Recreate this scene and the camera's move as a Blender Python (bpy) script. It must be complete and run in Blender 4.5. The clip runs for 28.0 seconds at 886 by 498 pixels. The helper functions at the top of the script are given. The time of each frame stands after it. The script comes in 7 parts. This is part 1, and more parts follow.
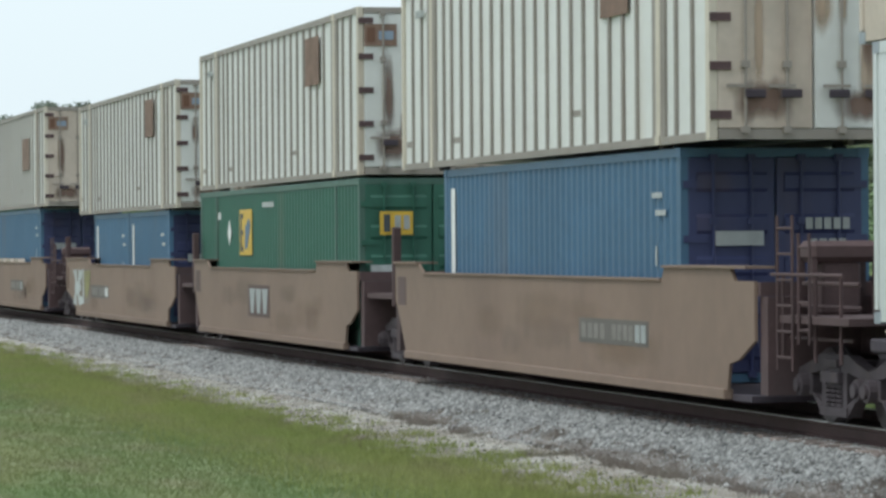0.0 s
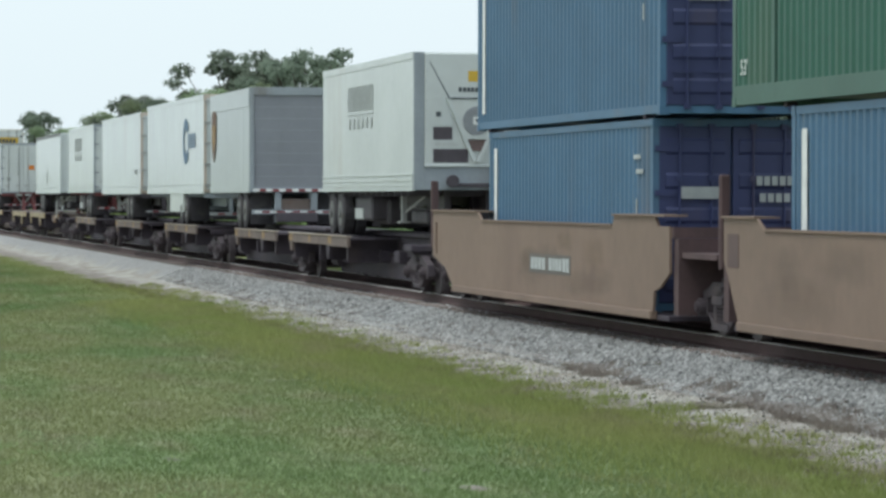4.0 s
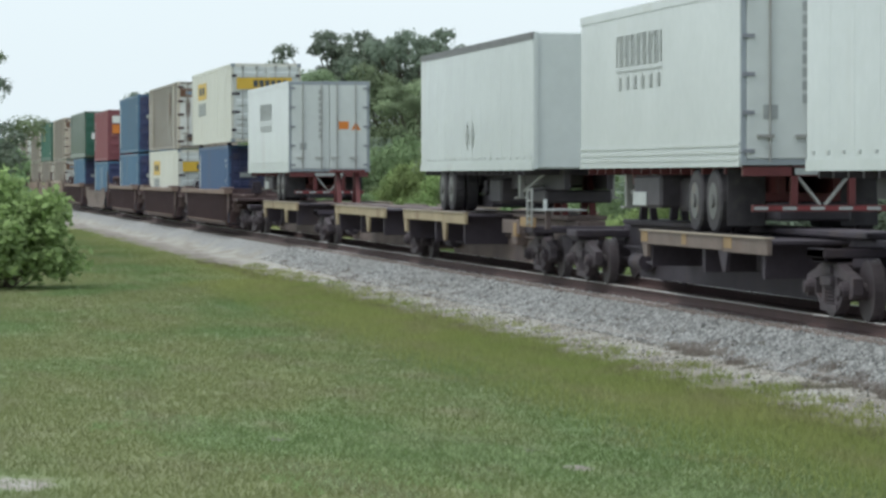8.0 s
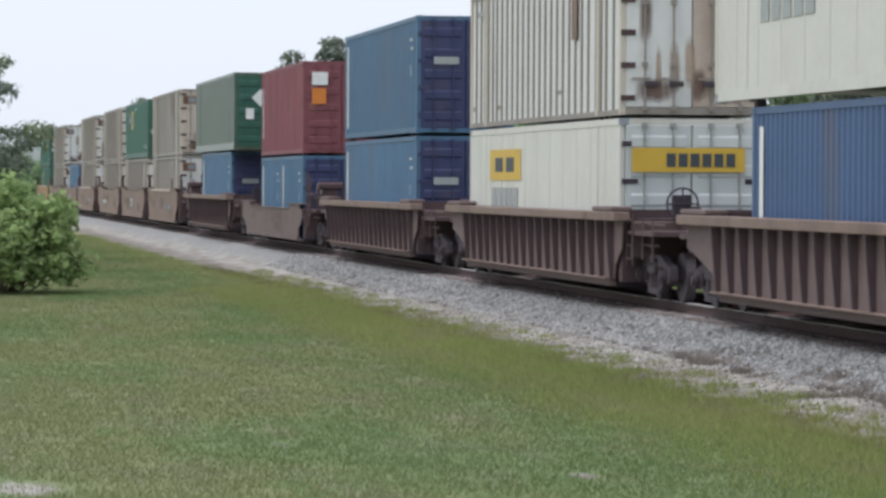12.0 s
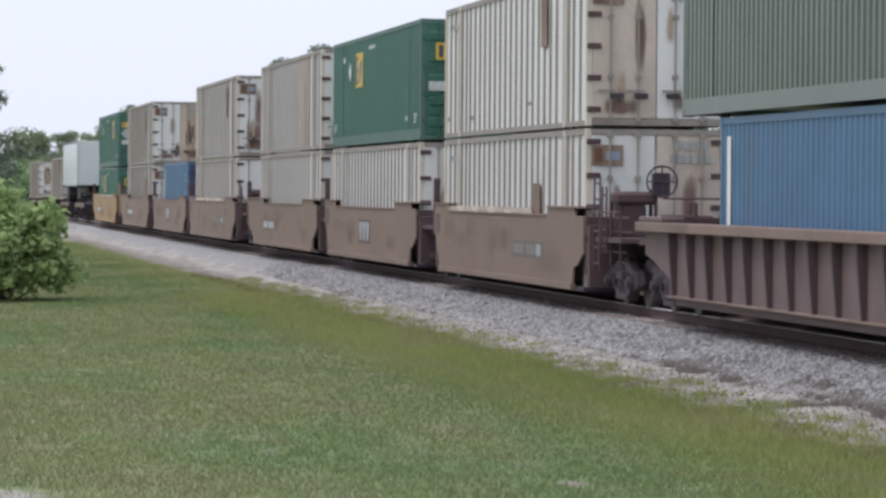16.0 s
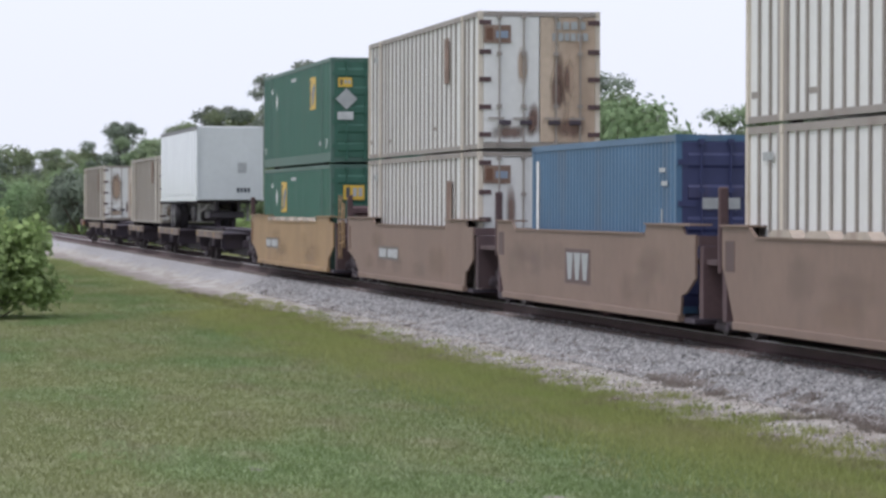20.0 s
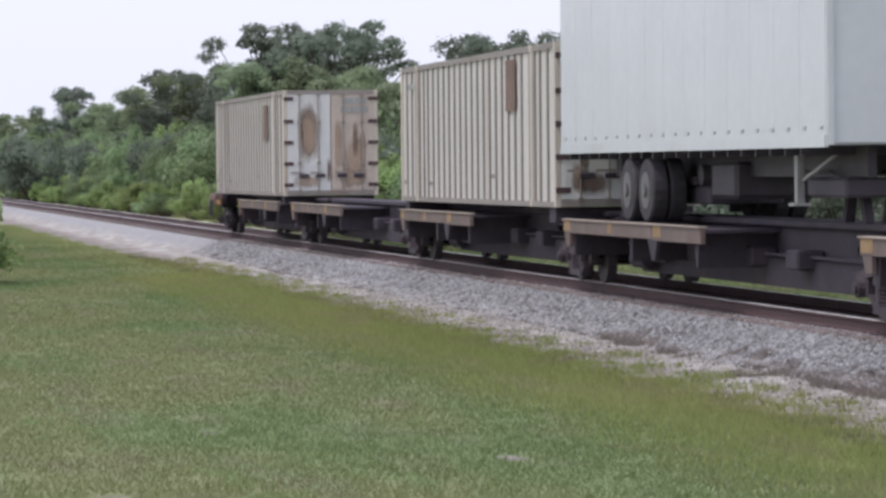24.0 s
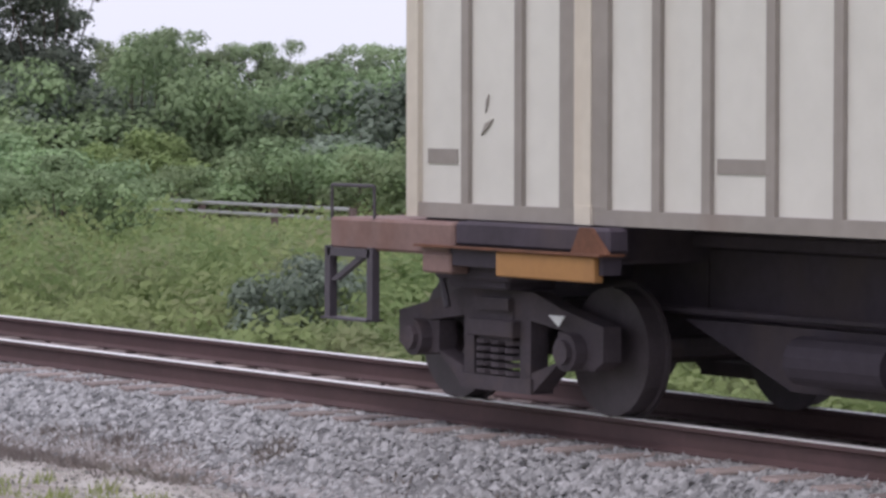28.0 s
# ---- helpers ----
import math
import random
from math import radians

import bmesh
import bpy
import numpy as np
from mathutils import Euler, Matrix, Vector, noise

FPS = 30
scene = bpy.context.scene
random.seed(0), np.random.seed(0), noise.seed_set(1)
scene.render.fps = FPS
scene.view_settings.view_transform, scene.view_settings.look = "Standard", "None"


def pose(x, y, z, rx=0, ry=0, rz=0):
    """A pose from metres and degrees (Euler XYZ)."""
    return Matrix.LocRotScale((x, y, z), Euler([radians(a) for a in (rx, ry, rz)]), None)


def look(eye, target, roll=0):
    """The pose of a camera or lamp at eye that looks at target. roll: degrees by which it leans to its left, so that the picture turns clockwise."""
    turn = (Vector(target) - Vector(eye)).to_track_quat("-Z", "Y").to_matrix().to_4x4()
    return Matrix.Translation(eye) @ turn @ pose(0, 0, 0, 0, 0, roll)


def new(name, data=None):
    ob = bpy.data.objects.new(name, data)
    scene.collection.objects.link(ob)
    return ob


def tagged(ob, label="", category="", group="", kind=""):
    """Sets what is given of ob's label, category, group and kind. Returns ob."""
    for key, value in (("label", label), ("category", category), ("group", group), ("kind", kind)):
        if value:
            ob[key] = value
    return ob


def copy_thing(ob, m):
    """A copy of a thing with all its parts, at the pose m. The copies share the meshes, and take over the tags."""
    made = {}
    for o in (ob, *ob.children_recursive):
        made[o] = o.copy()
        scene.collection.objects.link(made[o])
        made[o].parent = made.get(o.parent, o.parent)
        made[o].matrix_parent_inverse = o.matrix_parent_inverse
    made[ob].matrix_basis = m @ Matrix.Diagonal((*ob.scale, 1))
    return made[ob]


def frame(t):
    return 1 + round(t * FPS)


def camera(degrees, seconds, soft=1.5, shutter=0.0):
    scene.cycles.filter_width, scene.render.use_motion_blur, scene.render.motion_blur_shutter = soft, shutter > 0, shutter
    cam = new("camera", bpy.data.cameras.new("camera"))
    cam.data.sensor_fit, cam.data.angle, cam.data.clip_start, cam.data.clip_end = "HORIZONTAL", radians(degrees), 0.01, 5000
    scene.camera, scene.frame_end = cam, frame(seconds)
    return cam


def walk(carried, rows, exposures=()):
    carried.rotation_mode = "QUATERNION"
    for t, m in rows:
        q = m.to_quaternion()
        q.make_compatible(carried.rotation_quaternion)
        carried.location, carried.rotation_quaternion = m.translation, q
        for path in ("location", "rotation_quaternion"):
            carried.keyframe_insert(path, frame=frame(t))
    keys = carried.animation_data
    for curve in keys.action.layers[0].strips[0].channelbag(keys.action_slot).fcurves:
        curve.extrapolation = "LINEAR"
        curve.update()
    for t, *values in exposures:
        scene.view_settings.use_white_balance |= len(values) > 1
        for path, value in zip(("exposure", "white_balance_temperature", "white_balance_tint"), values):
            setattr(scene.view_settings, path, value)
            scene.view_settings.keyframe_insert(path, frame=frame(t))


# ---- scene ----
FOV, EYE_H, EYE_Y, TRACK_Y = 14.377, 1.995, 0.128, 14.289
cam = camera(FOV, 28.0, 2.9)

# seconds, heading, tilt, roll in degrees
VIEWS = (
    (0, 76.352, -0.056, -0.400),
    (0.5, 77.706, -0.185, -0.562),
    (1, 78.399, -0.249, -0.333),
    (1.5, 78.999, -0.331, -0.186),
    (2, 79.011, -0.583, -0.045),
    (2.5, 79.113, -0.653, 0.173),
    (4.5, 79.327, -1.008, -0.001),
    (5, 79.799, -1.157, 0.000),
    (5.5, 80.271, -0.973, -0.091),
    (6, 80.585, -1.013, 0.196),
    (6.5, 81.129, -0.961, 0.135),
    (7, 81.143, -1.109, -0.187),
    (7.5, 80.883, -1.165, -0.125),
    (8, 80.866, -1.182, -0.034),
    (8.5, 80.811, -1.219, -0.093),
    (9, 80.888, -1.193, 0.052),
    (9.5, 81.012, -1.052, 0.254),
    (10, 80.986, -1.071, 0.152),
    (10.5, 81.134, -0.999, 0.340),
    (11, 81.071, -1.024, 0.447),
    (11.5, 80.974, -0.840, 0.434),
    (12, 80.967, -1.066, 0.275),
    (12.5, 81.011, -1.093, 0.439),
    (14.5, 80.780, -1.068, 0.545),
    (15, 80.736, -1.104, 0.464),
    (15.5, 80.673, -1.063, 0.465),
    (16, 80.788, -0.937, 0.408),
    (16.5, 80.802, -0.949, 0.235),
    (17, 80.944, -0.958, 0.314),
    (17.5, 80.633, -0.897, 0.264),
    (18, 80.470, -0.820, 0.258),
    (18.5, 80.370, -0.746, 0.207),
    (19, 80.356, -0.769, 0.126),
    (19.5, 80.390, -0.738, 0.118),
    (20, 80.543, -0.686, 0.101),
    (20.5, 80.336, -0.749, 0.093),
    (21, 80.102, -0.913, 0.033),
    (21.5, 80.409, -0.980, 0.121),
    (22, 80.325, -0.760, -0.174),
    (22.5, 80.252, -0.688, -0.269),
    (24.5, 79.563, -1.523, -0.506),
    (25, 79.375, -1.547, -0.095),
    (25.5, 78.647, -1.713, -0.011),
    (26, 77.602, -1.784, 0.112),
    (26.5, 76.042, -2.049, -0.043),
    (27, 73.531, -2.468, 0.199),
    (27.5, 68.543, -1.960, -0.208),
    (28, 56.645, -2.308, 0.083),
)


def aim(t, heading, tilt, roll):
    """The viewer stands in one spot and turns."""
    return pose(0, EYE_Y, EYE_H, 90 + tilt, 0, heading) @ pose(0, 0, 0, 0, 0, roll)


# seconds, exposure in stops, kelvin, tint
LOOKS = ((0, 0.0, 6050, 2), (10, 0.0, 6100, 4), (12.5, 0.0, 6100, 14), (15, 0.0, 6050, 16), (22.5, 0.02, 6050, 20), (26, 0.03, 6100, 22), (27, -0.02, 6050, 22), (28, -0.02, 6100, 24))
walk(cam, [(v[0], aim(*v)) for v in VIEWS], LOOKS)

# seconds, metres by which the train has rolled along the track
ROLLED = ((0, -320.07), (2, -274.48), (4, -228.83), (6, -183.14), (8, -137.40), (10, -91.62), (12, -45.82), (14, 0.00), (16, 45.84), (18, 91.68), (20, 137.52), (22, 183.35), (24, 229.16), (26, 274.95), (28, 320.71))


# ---- world and light ----
world = bpy.data.worlds.new("world")
scene.world = world
world.use_nodes = True
wn, wl = world.node_tree.nodes, world.node_tree.links
sky = wn.new("ShaderNodeTexSky")
sky.sky_type, sky.sun_disc = "NISHITA", False
sky.sun_elevation, sky.sun_rotation = radians(63), radians(162)
sky.air_density, sky.dust_density, sky.ozone_density = 1.0, 6.0, 1.0
haze = wn.new("ShaderNodeMix")
haze.data_type = "RGBA"
haze.inputs["Factor"].default_value = 0.78
haze.inputs["B"].default_value = (7.9, 8.25, 8.5, 1)
wl.new(sky.outputs["Color"], haze.inputs["A"])
wl.new(haze.outputs["Result"], wn["Background"].inputs["Color"])
wn["Background"].inputs["Strength"].default_value = 0.138

sun = new("sun", bpy.data.lights.new("sun", "SUN"))
sun.data.energy, sun.data.angle, sun.data.color = 1.3, radians(14), (1.0, 0.96, 0.9)
sun.matrix_basis = look((0, 0, 50), (-8, 24, 0))
scene.view_settings.exposure = 0.0


# ---- materials ----
def mat(name, color, rough=0.6, metal=0.0, vary=0.12, scale=3.0, grime=None, grime_amount=0.0, streak=1.0, bump=0.0, bump_scale=40.0, spread=0.0):
    """Paint or bare stuff: colour, soft patches, fine grain, grime in patches drawn out downwards by streak."""
    m = bpy.data.materials.new(name)
    m.use_nodes = True
    n, l = m.node_tree.nodes, m.node_tree.links
    b = n["Principled BSDF"]
    b.inputs["Roughness"].default_value, b.inputs["Metallic"].default_value = rough, metal
    co = n.new("ShaderNodeTexCoord")
    info = n.new("ShaderNodeObjectInfo")
    shift = n.new("ShaderNodeVectorMath")
    shift.operation = "MULTIPLY_ADD"
    shift.inputs[1].default_value = (1, 1, 1)
    l.new(co.outputs["Object"], shift.inputs[0])
    far = n.new("ShaderNodeMath")
    far.operation = "MULTIPLY"
    far.inputs[1].default_value = 37.0
    l.new(info.outputs["Random"], far.inputs[0])
    l.new(far.outputs[0], shift.inputs[2])

    def cloud(sc, zs, detail=4):
        mp = n.new("ShaderNodeMapping")
        mp.inputs["Scale"].default_value = (sc, sc, sc * zs)
        l.new(shift.outputs[0], mp.inputs["Vector"])
        t = n.new("ShaderNodeTexNoise")
        t.inputs["Scale"].default_value, t.inputs["Detail"].default_value = 1.0, detail
        l.new(mp.outputs[0], t.inputs["Vector"])
        return t.outputs["Fac"]

    def ramp(src, lo, hi, a, c):
        r = n.new("ShaderNodeMapRange")
        r.inputs["From Min"].default_value, r.inputs["From Max"].default_value = lo, hi
        r.inputs["To Min"].default_value, r.inputs["To Max"].default_value = a, c
        l.new(src, r.inputs["Value"])
        return r.outputs[0]

    hsv = n.new("ShaderNodeHueSaturation")
    hsv.inputs["Color"].default_value = (*color, 1)
    mul = n.new("ShaderNodeMath")
    mul.operation = "MULTIPLY"
    l.new(ramp(cloud(scale, 1), 0.3, 0.7, 1 - vary, 1 + vary), mul.inputs[0])
    l.new(ramp(cloud(scale * 9, 1, 2), 0.3, 0.7, 1 - vary * 0.5, 1 + vary * 0.5), mul.inputs[1])
    if spread:
        mul2 = n.new("ShaderNodeMath")
        mul2.operation = "MULTIPLY"
        l.new(mul.outputs[0], mul2.inputs[0])
        l.new(ramp(info.outputs["Random"], 0, 1, 1 - spread, 1 + spread), mul2.inputs[1])
        mul = mul2
    l.new(mul.outputs[0], hsv.inputs["Value"])
    out = hsv.outputs["Color"]
    if grime:
        mx = n.new("ShaderNodeMix")
        mx.data_type = "RGBA"
        mx.inputs["B"].default_value = (*grime, 1)
        l.new(out, mx.inputs["A"])
        l.new(ramp(cloud(scale * 0.8, 1 / streak, 6), 0.62 - 0.3 * grime_amount, 0.80 - 0.2 * grime_amount, 0, min(0.9, 0.45 + grime_amount)), mx.inputs["Factor"])
        out = mx.outputs["Result"]
    l.new(out, b.inputs["Base Color"])
    if bump:
        bp = n.new("ShaderNodeBump")
        bp.inputs["Strength"].default_value, bp.inputs["Distance"].default_value = bump, 0.02
        l.new(cloud(bump_scale, 1, 3), bp.inputs["Height"])
        l.new(bp.outputs[0], b.inputs["Normal"])
    return m


RUST = (0.13, 0.055, 0.03)
M = {
    "white_rib": mat("white_ribbed_paint", (0.625, 0.63, 0.61), 0.5, 0, 0.05, 0.7, (0.44, 0.35, 0.26), 0.04, 6, 0.05, spread=0.06),
    "cream_rib": mat("cream_ribbed_paint", (0.58, 0.565, 0.515), 0.5, 0, 0.05, 0.7, (0.40, 0.33, 0.25), 0.05, 6, 0.05),
    # dark plum of the posts, with the shade of their unlit faces put in
    "wagon_plum": mat("shaded_plum_post_paint", (0.075, 0.05, 0.054), 0.75, 0, 0.12, 0.8, (0.06, 0.036, 0.034), 0.2, 3, 0.1),
    "wagon_worn": mat("worn_brown_post_paint", (0.142, 0.1, 0.096), 0.75, 0, 0.14, 1.2, (0.1, 0.06, 0.045), 0.25, 4, 0.1),
    "chord_tan": mat("faded_tan_brown_chord_paint", (0.205, 0.145, 0.118), 0.75, 0, 0.14, 0.9, (0.1, 0.062, 0.05), 0.3, 2, 0.1),
    # taupe of ribs and rails, with the shade on rib sides put into it
    "rib": mat("shade_darkened_rib_paint", (0.265, 0.238, 0.212), 0.6, 0, 0.1, 1.0, RUST, 0.05, 4),
    "rust_door": mat("rusted_door_paint", (0.50, 0.43, 0.365), 0.65, 0, 0.1, 0.9, (0.27, 0.17, 0.12), 0.3, 5, 0.1),
    "tan_door": mat("weathered_tan_door_paint", (0.47, 0.38, 0.29), 0.65, 0, 0.12, 0.8, (0.25, 0.15, 0.09), 0.35, 5, 0.1),
    "rust": mat("rust", RUST, 0.85, 0, 0.25, 3, (0.07, 0.03, 0.02), 0.4, 2, 0.2),
    "rust_patch": mat("rust_stained_panel", (0.19, 0.125, 0.095), 0.8, 0, 0.2, 2.5, (0.36, 0.30, 0.25), 0.25, 5),
    "blue": mat("blue_container_paint", (0.062, 0.136, 0.23), 0.5, 0, 0.1, 0.8, (0.13, 0.11, 0.1), 0.1, 6, spread=0.1),
    # same blue, darker: the shade on door ends is put into the colour
    "blue_shaded": mat("shaded_blue_paint", (0.032, 0.04, 0.11), 0.5, 0, 0.1, 0.8, (0.12, 0.08, 0.06), 0.1, 5),
    "navy": mat("navy_container_paint", (0.05, 0.10, 0.21), 0.5, 0, 0.08, 0.8, (0.14, 0.10, 0.08), 0.1, 6),
    "green": mat("green_container_paint", (0.028, 0.105, 0.073), 0.5, 0, 0.08, 0.8, (0.12, 0.13, 0.09), 0.08, 6, spread=0.06),
    "olive": mat("faded_olive_paint", (0.08, 0.11, 0.08), 0.3, 0, 0.12, 0.8, (0.15, 0.14, 0.1), 0.15, 6),
    "red": mat("faded_red_paint", (0.2, 0.062, 0.076), 0.6, 0, 0.12, 0.8, (0.28, 0.13, 0.1), 0.25, 6),
    "cream": mat("cream_container_paint", (0.6, 0.595, 0.54), 0.5, 0, 0.05, 0.6, (0.4, 0.34, 0.25), 0.06, 6),
    "white": mat("white_trailer_paint", (0.54, 0.575, 0.575), 0.22, 0, 0.05, 0.5, (0.45, 0.42, 0.37), 0.08, 6, 0.3, 1.3),
    "silver": mat("bare_aluminium_skin", (0.44, 0.47, 0.475), 0.28, 0.35, 0.06, 0.5, (0.45, 0.45, 0.43), 0.05, 5, 0.3, 1.3),
    "cool_white": mat("white_reefer_panel", (0.545, 0.575, 0.57), 0.26, 0, 0.05, 0.5, (0.42, 0.38, 0.3), 0.1, 6, 0.2, 1.3),
    "grey_door": mat("grey_shutter_paint", (0.22, 0.23, 0.26), 0.5, 0, 0.05, 1.2, (0.16, 0.16, 0.17), 0.1, 4),
    "grey": mat("grey_paint", (0.27, 0.30, 0.33), 0.5, 0, 0.08, 1.2, (0.15, 0.13, 0.11), 0.15, 4),
    "tarp_grey": mat("grey_roof_rail", (0.16, 0.16, 0.17), 0.6),
    "wagon_tan": mat("faded_brown_wagon_paint", (0.203, 0.142, 0.109), 0.7, 0, 0.09, 0.5, (0.16, 0.105, 0.082), 0.22, 5, 0.08, spread=0.06),
    "wagon_brown": mat("dark_brown_wagon_paint", (0.105, 0.07, 0.066), 0.75, 0, 0.1, 0.6, (0.075, 0.045, 0.04), 0.2, 4, 0.1),
    "wagon_yellow": mat("yellow_wagon_paint", (0.305, 0.2, 0.1), 0.65, 0, 0.12, 0.6, (0.2, 0.115, 0.07), 0.3, 4, 0.08),
    "spine": mat("grimy_spine_wagon_steel", (0.046, 0.036, 0.048), 0.8, 0, 0.2, 1.5, (0.078, 0.056, 0.052), 0.22, 2, 0.15),
    "belly_tan": mat("brown_tan_underframe_steel", (0.125, 0.092, 0.083), 0.8, 0, 0.2, 1.0, (0.08, 0.06, 0.062), 0.35, 2, 0.15),
    # lip and pads are paler: light on their tops is put into the colour
    "lip_tan": mat("lit_worn_deck_lip", (0.4, 0.34, 0.28), 0.6, 0, 0.15, 1.5, RUST, 0.15, 1.5),
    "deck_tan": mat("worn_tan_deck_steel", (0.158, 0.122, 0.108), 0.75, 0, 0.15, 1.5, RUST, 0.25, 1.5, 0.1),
    "sill_yellow": mat("dull_yellow_sill_paint", (0.35, 0.28, 0.18), 0.7, 0, 0.12, 1.5, RUST, 0.2, 2),
    "truck": mat("grimy_cast_steel", (0.06, 0.047, 0.055), 0.8, 0, 0.2, 4, (0.09, 0.066, 0.06), 0.25, 1, 0.2),
    "wheel": mat("dark_wheel_steel", (0.06, 0.048, 0.054), 0.6, 0, 0.2, 5),
    "tyre": mat("tyre_rubber", (0.045, 0.041, 0.047), 0.85, 0, 0.15, 6, (0.08, 0.075, 0.07), 0.25),
    "rim": mat("painted_wheel_rim", (0.12, 0.118, 0.12), 0.45, 0.2, 0.1, 5, (0.2, 0.14, 0.1), 0.2),
    "black": mat("black_chassis_paint", (0.062, 0.053, 0.064), 0.6, 0, 0.15, 3),
    "maroon": mat("maroon_chassis_paint", (0.115, 0.026, 0.028), 0.6, 0, 0.12, 3, (0.08, 0.03, 0.03), 0.2),
    "steel": mat("galvanised_rod", (0.36, 0.36, 0.35), 0.5, 0.5, 0.1, 4, RUST, 0.15, 3),
    "ink_white": mat("white_lettering", (0.72, 0.73, 0.72), 0.5, 0, 0.08, 6),
    "ink_pale": mat("worn_pale_grey_lettering", (0.45, 0.47, 0.47), 0.6, 0, 0.15, 8),
    "ink_grey": mat("faded_grey_lettering", (0.33, 0.35, 0.35), 0.6, 0, 0.1, 6),
    "ink_faint": mat("nearly_worn_off_lettering", (0.2, 0.185, 0.17), 0.7, 0, 0.15, 6),
    "ink_dark": mat("dark_lettering", (0.05, 0.06, 0.07), 0.6, 0, 0.1, 6),
    "decal_yellow": mat("yellow_decal", (0.58, 0.38, 0.045), 0.5, 0, 0.06, 3),
    "decal_orange": mat("orange_decal", (0.62, 0.20, 0.03), 0.5, 0, 0.06, 3),
    "decal_blue": mat("blue_decal", (0.075, 0.15, 0.25), 0.5, 0, 0.06, 3),
    "ink_blue": mat("faded_blue_lettering", (0.22, 0.28, 0.36), 0.6, 0, 0.1, 5),
    "decal_brown": mat("brown_decal", (0.12, 0.055, 0.03), 0.5, 0, 0.06, 3),
    "graffiti": mat("pale_spray_paint", (0.43, 0.46, 0.46), 0.6, 0, 0.12, 2, (0.2, 0.17, 0.15), 0.15, 3),
    "graffiti_yellow": mat("yellow_spray_paint", (0.265, 0.255, 0.105), 0.6, 0, 0.25, 4, (0.2, 0.15, 0.1), 0.3, 3),
    "graffiti_haze": mat("grey_spray_haze", (0.195, 0.16, 0.135), 0.7, 0, 0.2, 3, (0.2, 0.14, 0.11), 0.4, 3),
    "number_grey": mat("grey_number_panel", (0.13, 0.118, 0.108), 0.75, 0, 0.1, 2, (0.16, 0.12, 0.1), 0.2, 2),
    "rail": mat("rusty_rail_web", (0.07, 0.039, 0.038), 0.8, 0, 0.15, 2, (0.06, 0.035, 0.03), 0.3, 1, 0.1),
    # pale colour holds the reflection of the sky on the rail heads
    "rail_top": mat("rail_head_with_glint", (0.8, 0.79, 0.78), 0.45, 0.35, 0.08, 2),
    "tie": mat("weathered_timber", (0.21, 0.17, 0.155), 0.9, 0, 0.25, 2, (0.2, 0.17, 0.15), 0.3, 1, 0.3, spread=0.2),
    "post_yellow": mat("yellow_bollard_sleeve", (0.62, 0.46, 0.03), 0.5, 0, 0.06, 4),
    "galv": mat("galvanised_steel", (0.36, 0.37, 0.37), 0.5, 0.4, 0.1, 4),
    "rust_pink": mat("faded_rust_brown_steel", (0.19, 0.12, 0.105), 0.75, 0, 0.15, 2.5, RUST, 0.25, 2, 0.1),
    "wagon_dull": mat("dull_dark_brown_wagon_paint", (0.145, 0.108, 0.094), 0.75, 0, 0.1, 0.6, (0.085, 0.055, 0.05), 0.25, 3, 0.1),
    "wagon_dark": mat("rusty_dark_end_gear", (0.082, 0.05, 0.052), 0.8, 0, 0.15, 1.5, (0.06, 0.043, 0.046), 0.3, 2, 0.1),
    "deck_ochre": mat("worn_ochre_deck_paint", (0.30, 0.20, 0.10), 0.75, 0, 0.15, 2.0, RUST, 0.2, 2),
    "green_rail": mat("faded_green_rail_paint", (0.062, 0.125, 0.10), 0.55, 0, 0.1, 1.0, (0.13, 0.13, 0.11), 0.15, 4),
    "rail_tan": mat("weathered_tan_post_paint", (0.54, 0.49, 0.41), 0.6, 0, 0.08, 1.0, (0.33, 0.23, 0.15), 0.2, 4),
    "sill_orange": mat("orange_yellow_plate_paint", (0.31, 0.155, 0.05), 0.65, 0, 0.1, 2.0, RUST, 0.1, 2),
    "decal_red": mat("red_reflector", (0.2, 0.035, 0.04), 0.4, 0, 0.06, 4),
    "bark": mat("bark", (0.09, 0.07, 0.055), 0.95, 0, 0.25, 6, (0.05, 0.04, 0.03), 0.3, 3, 0.4),
}


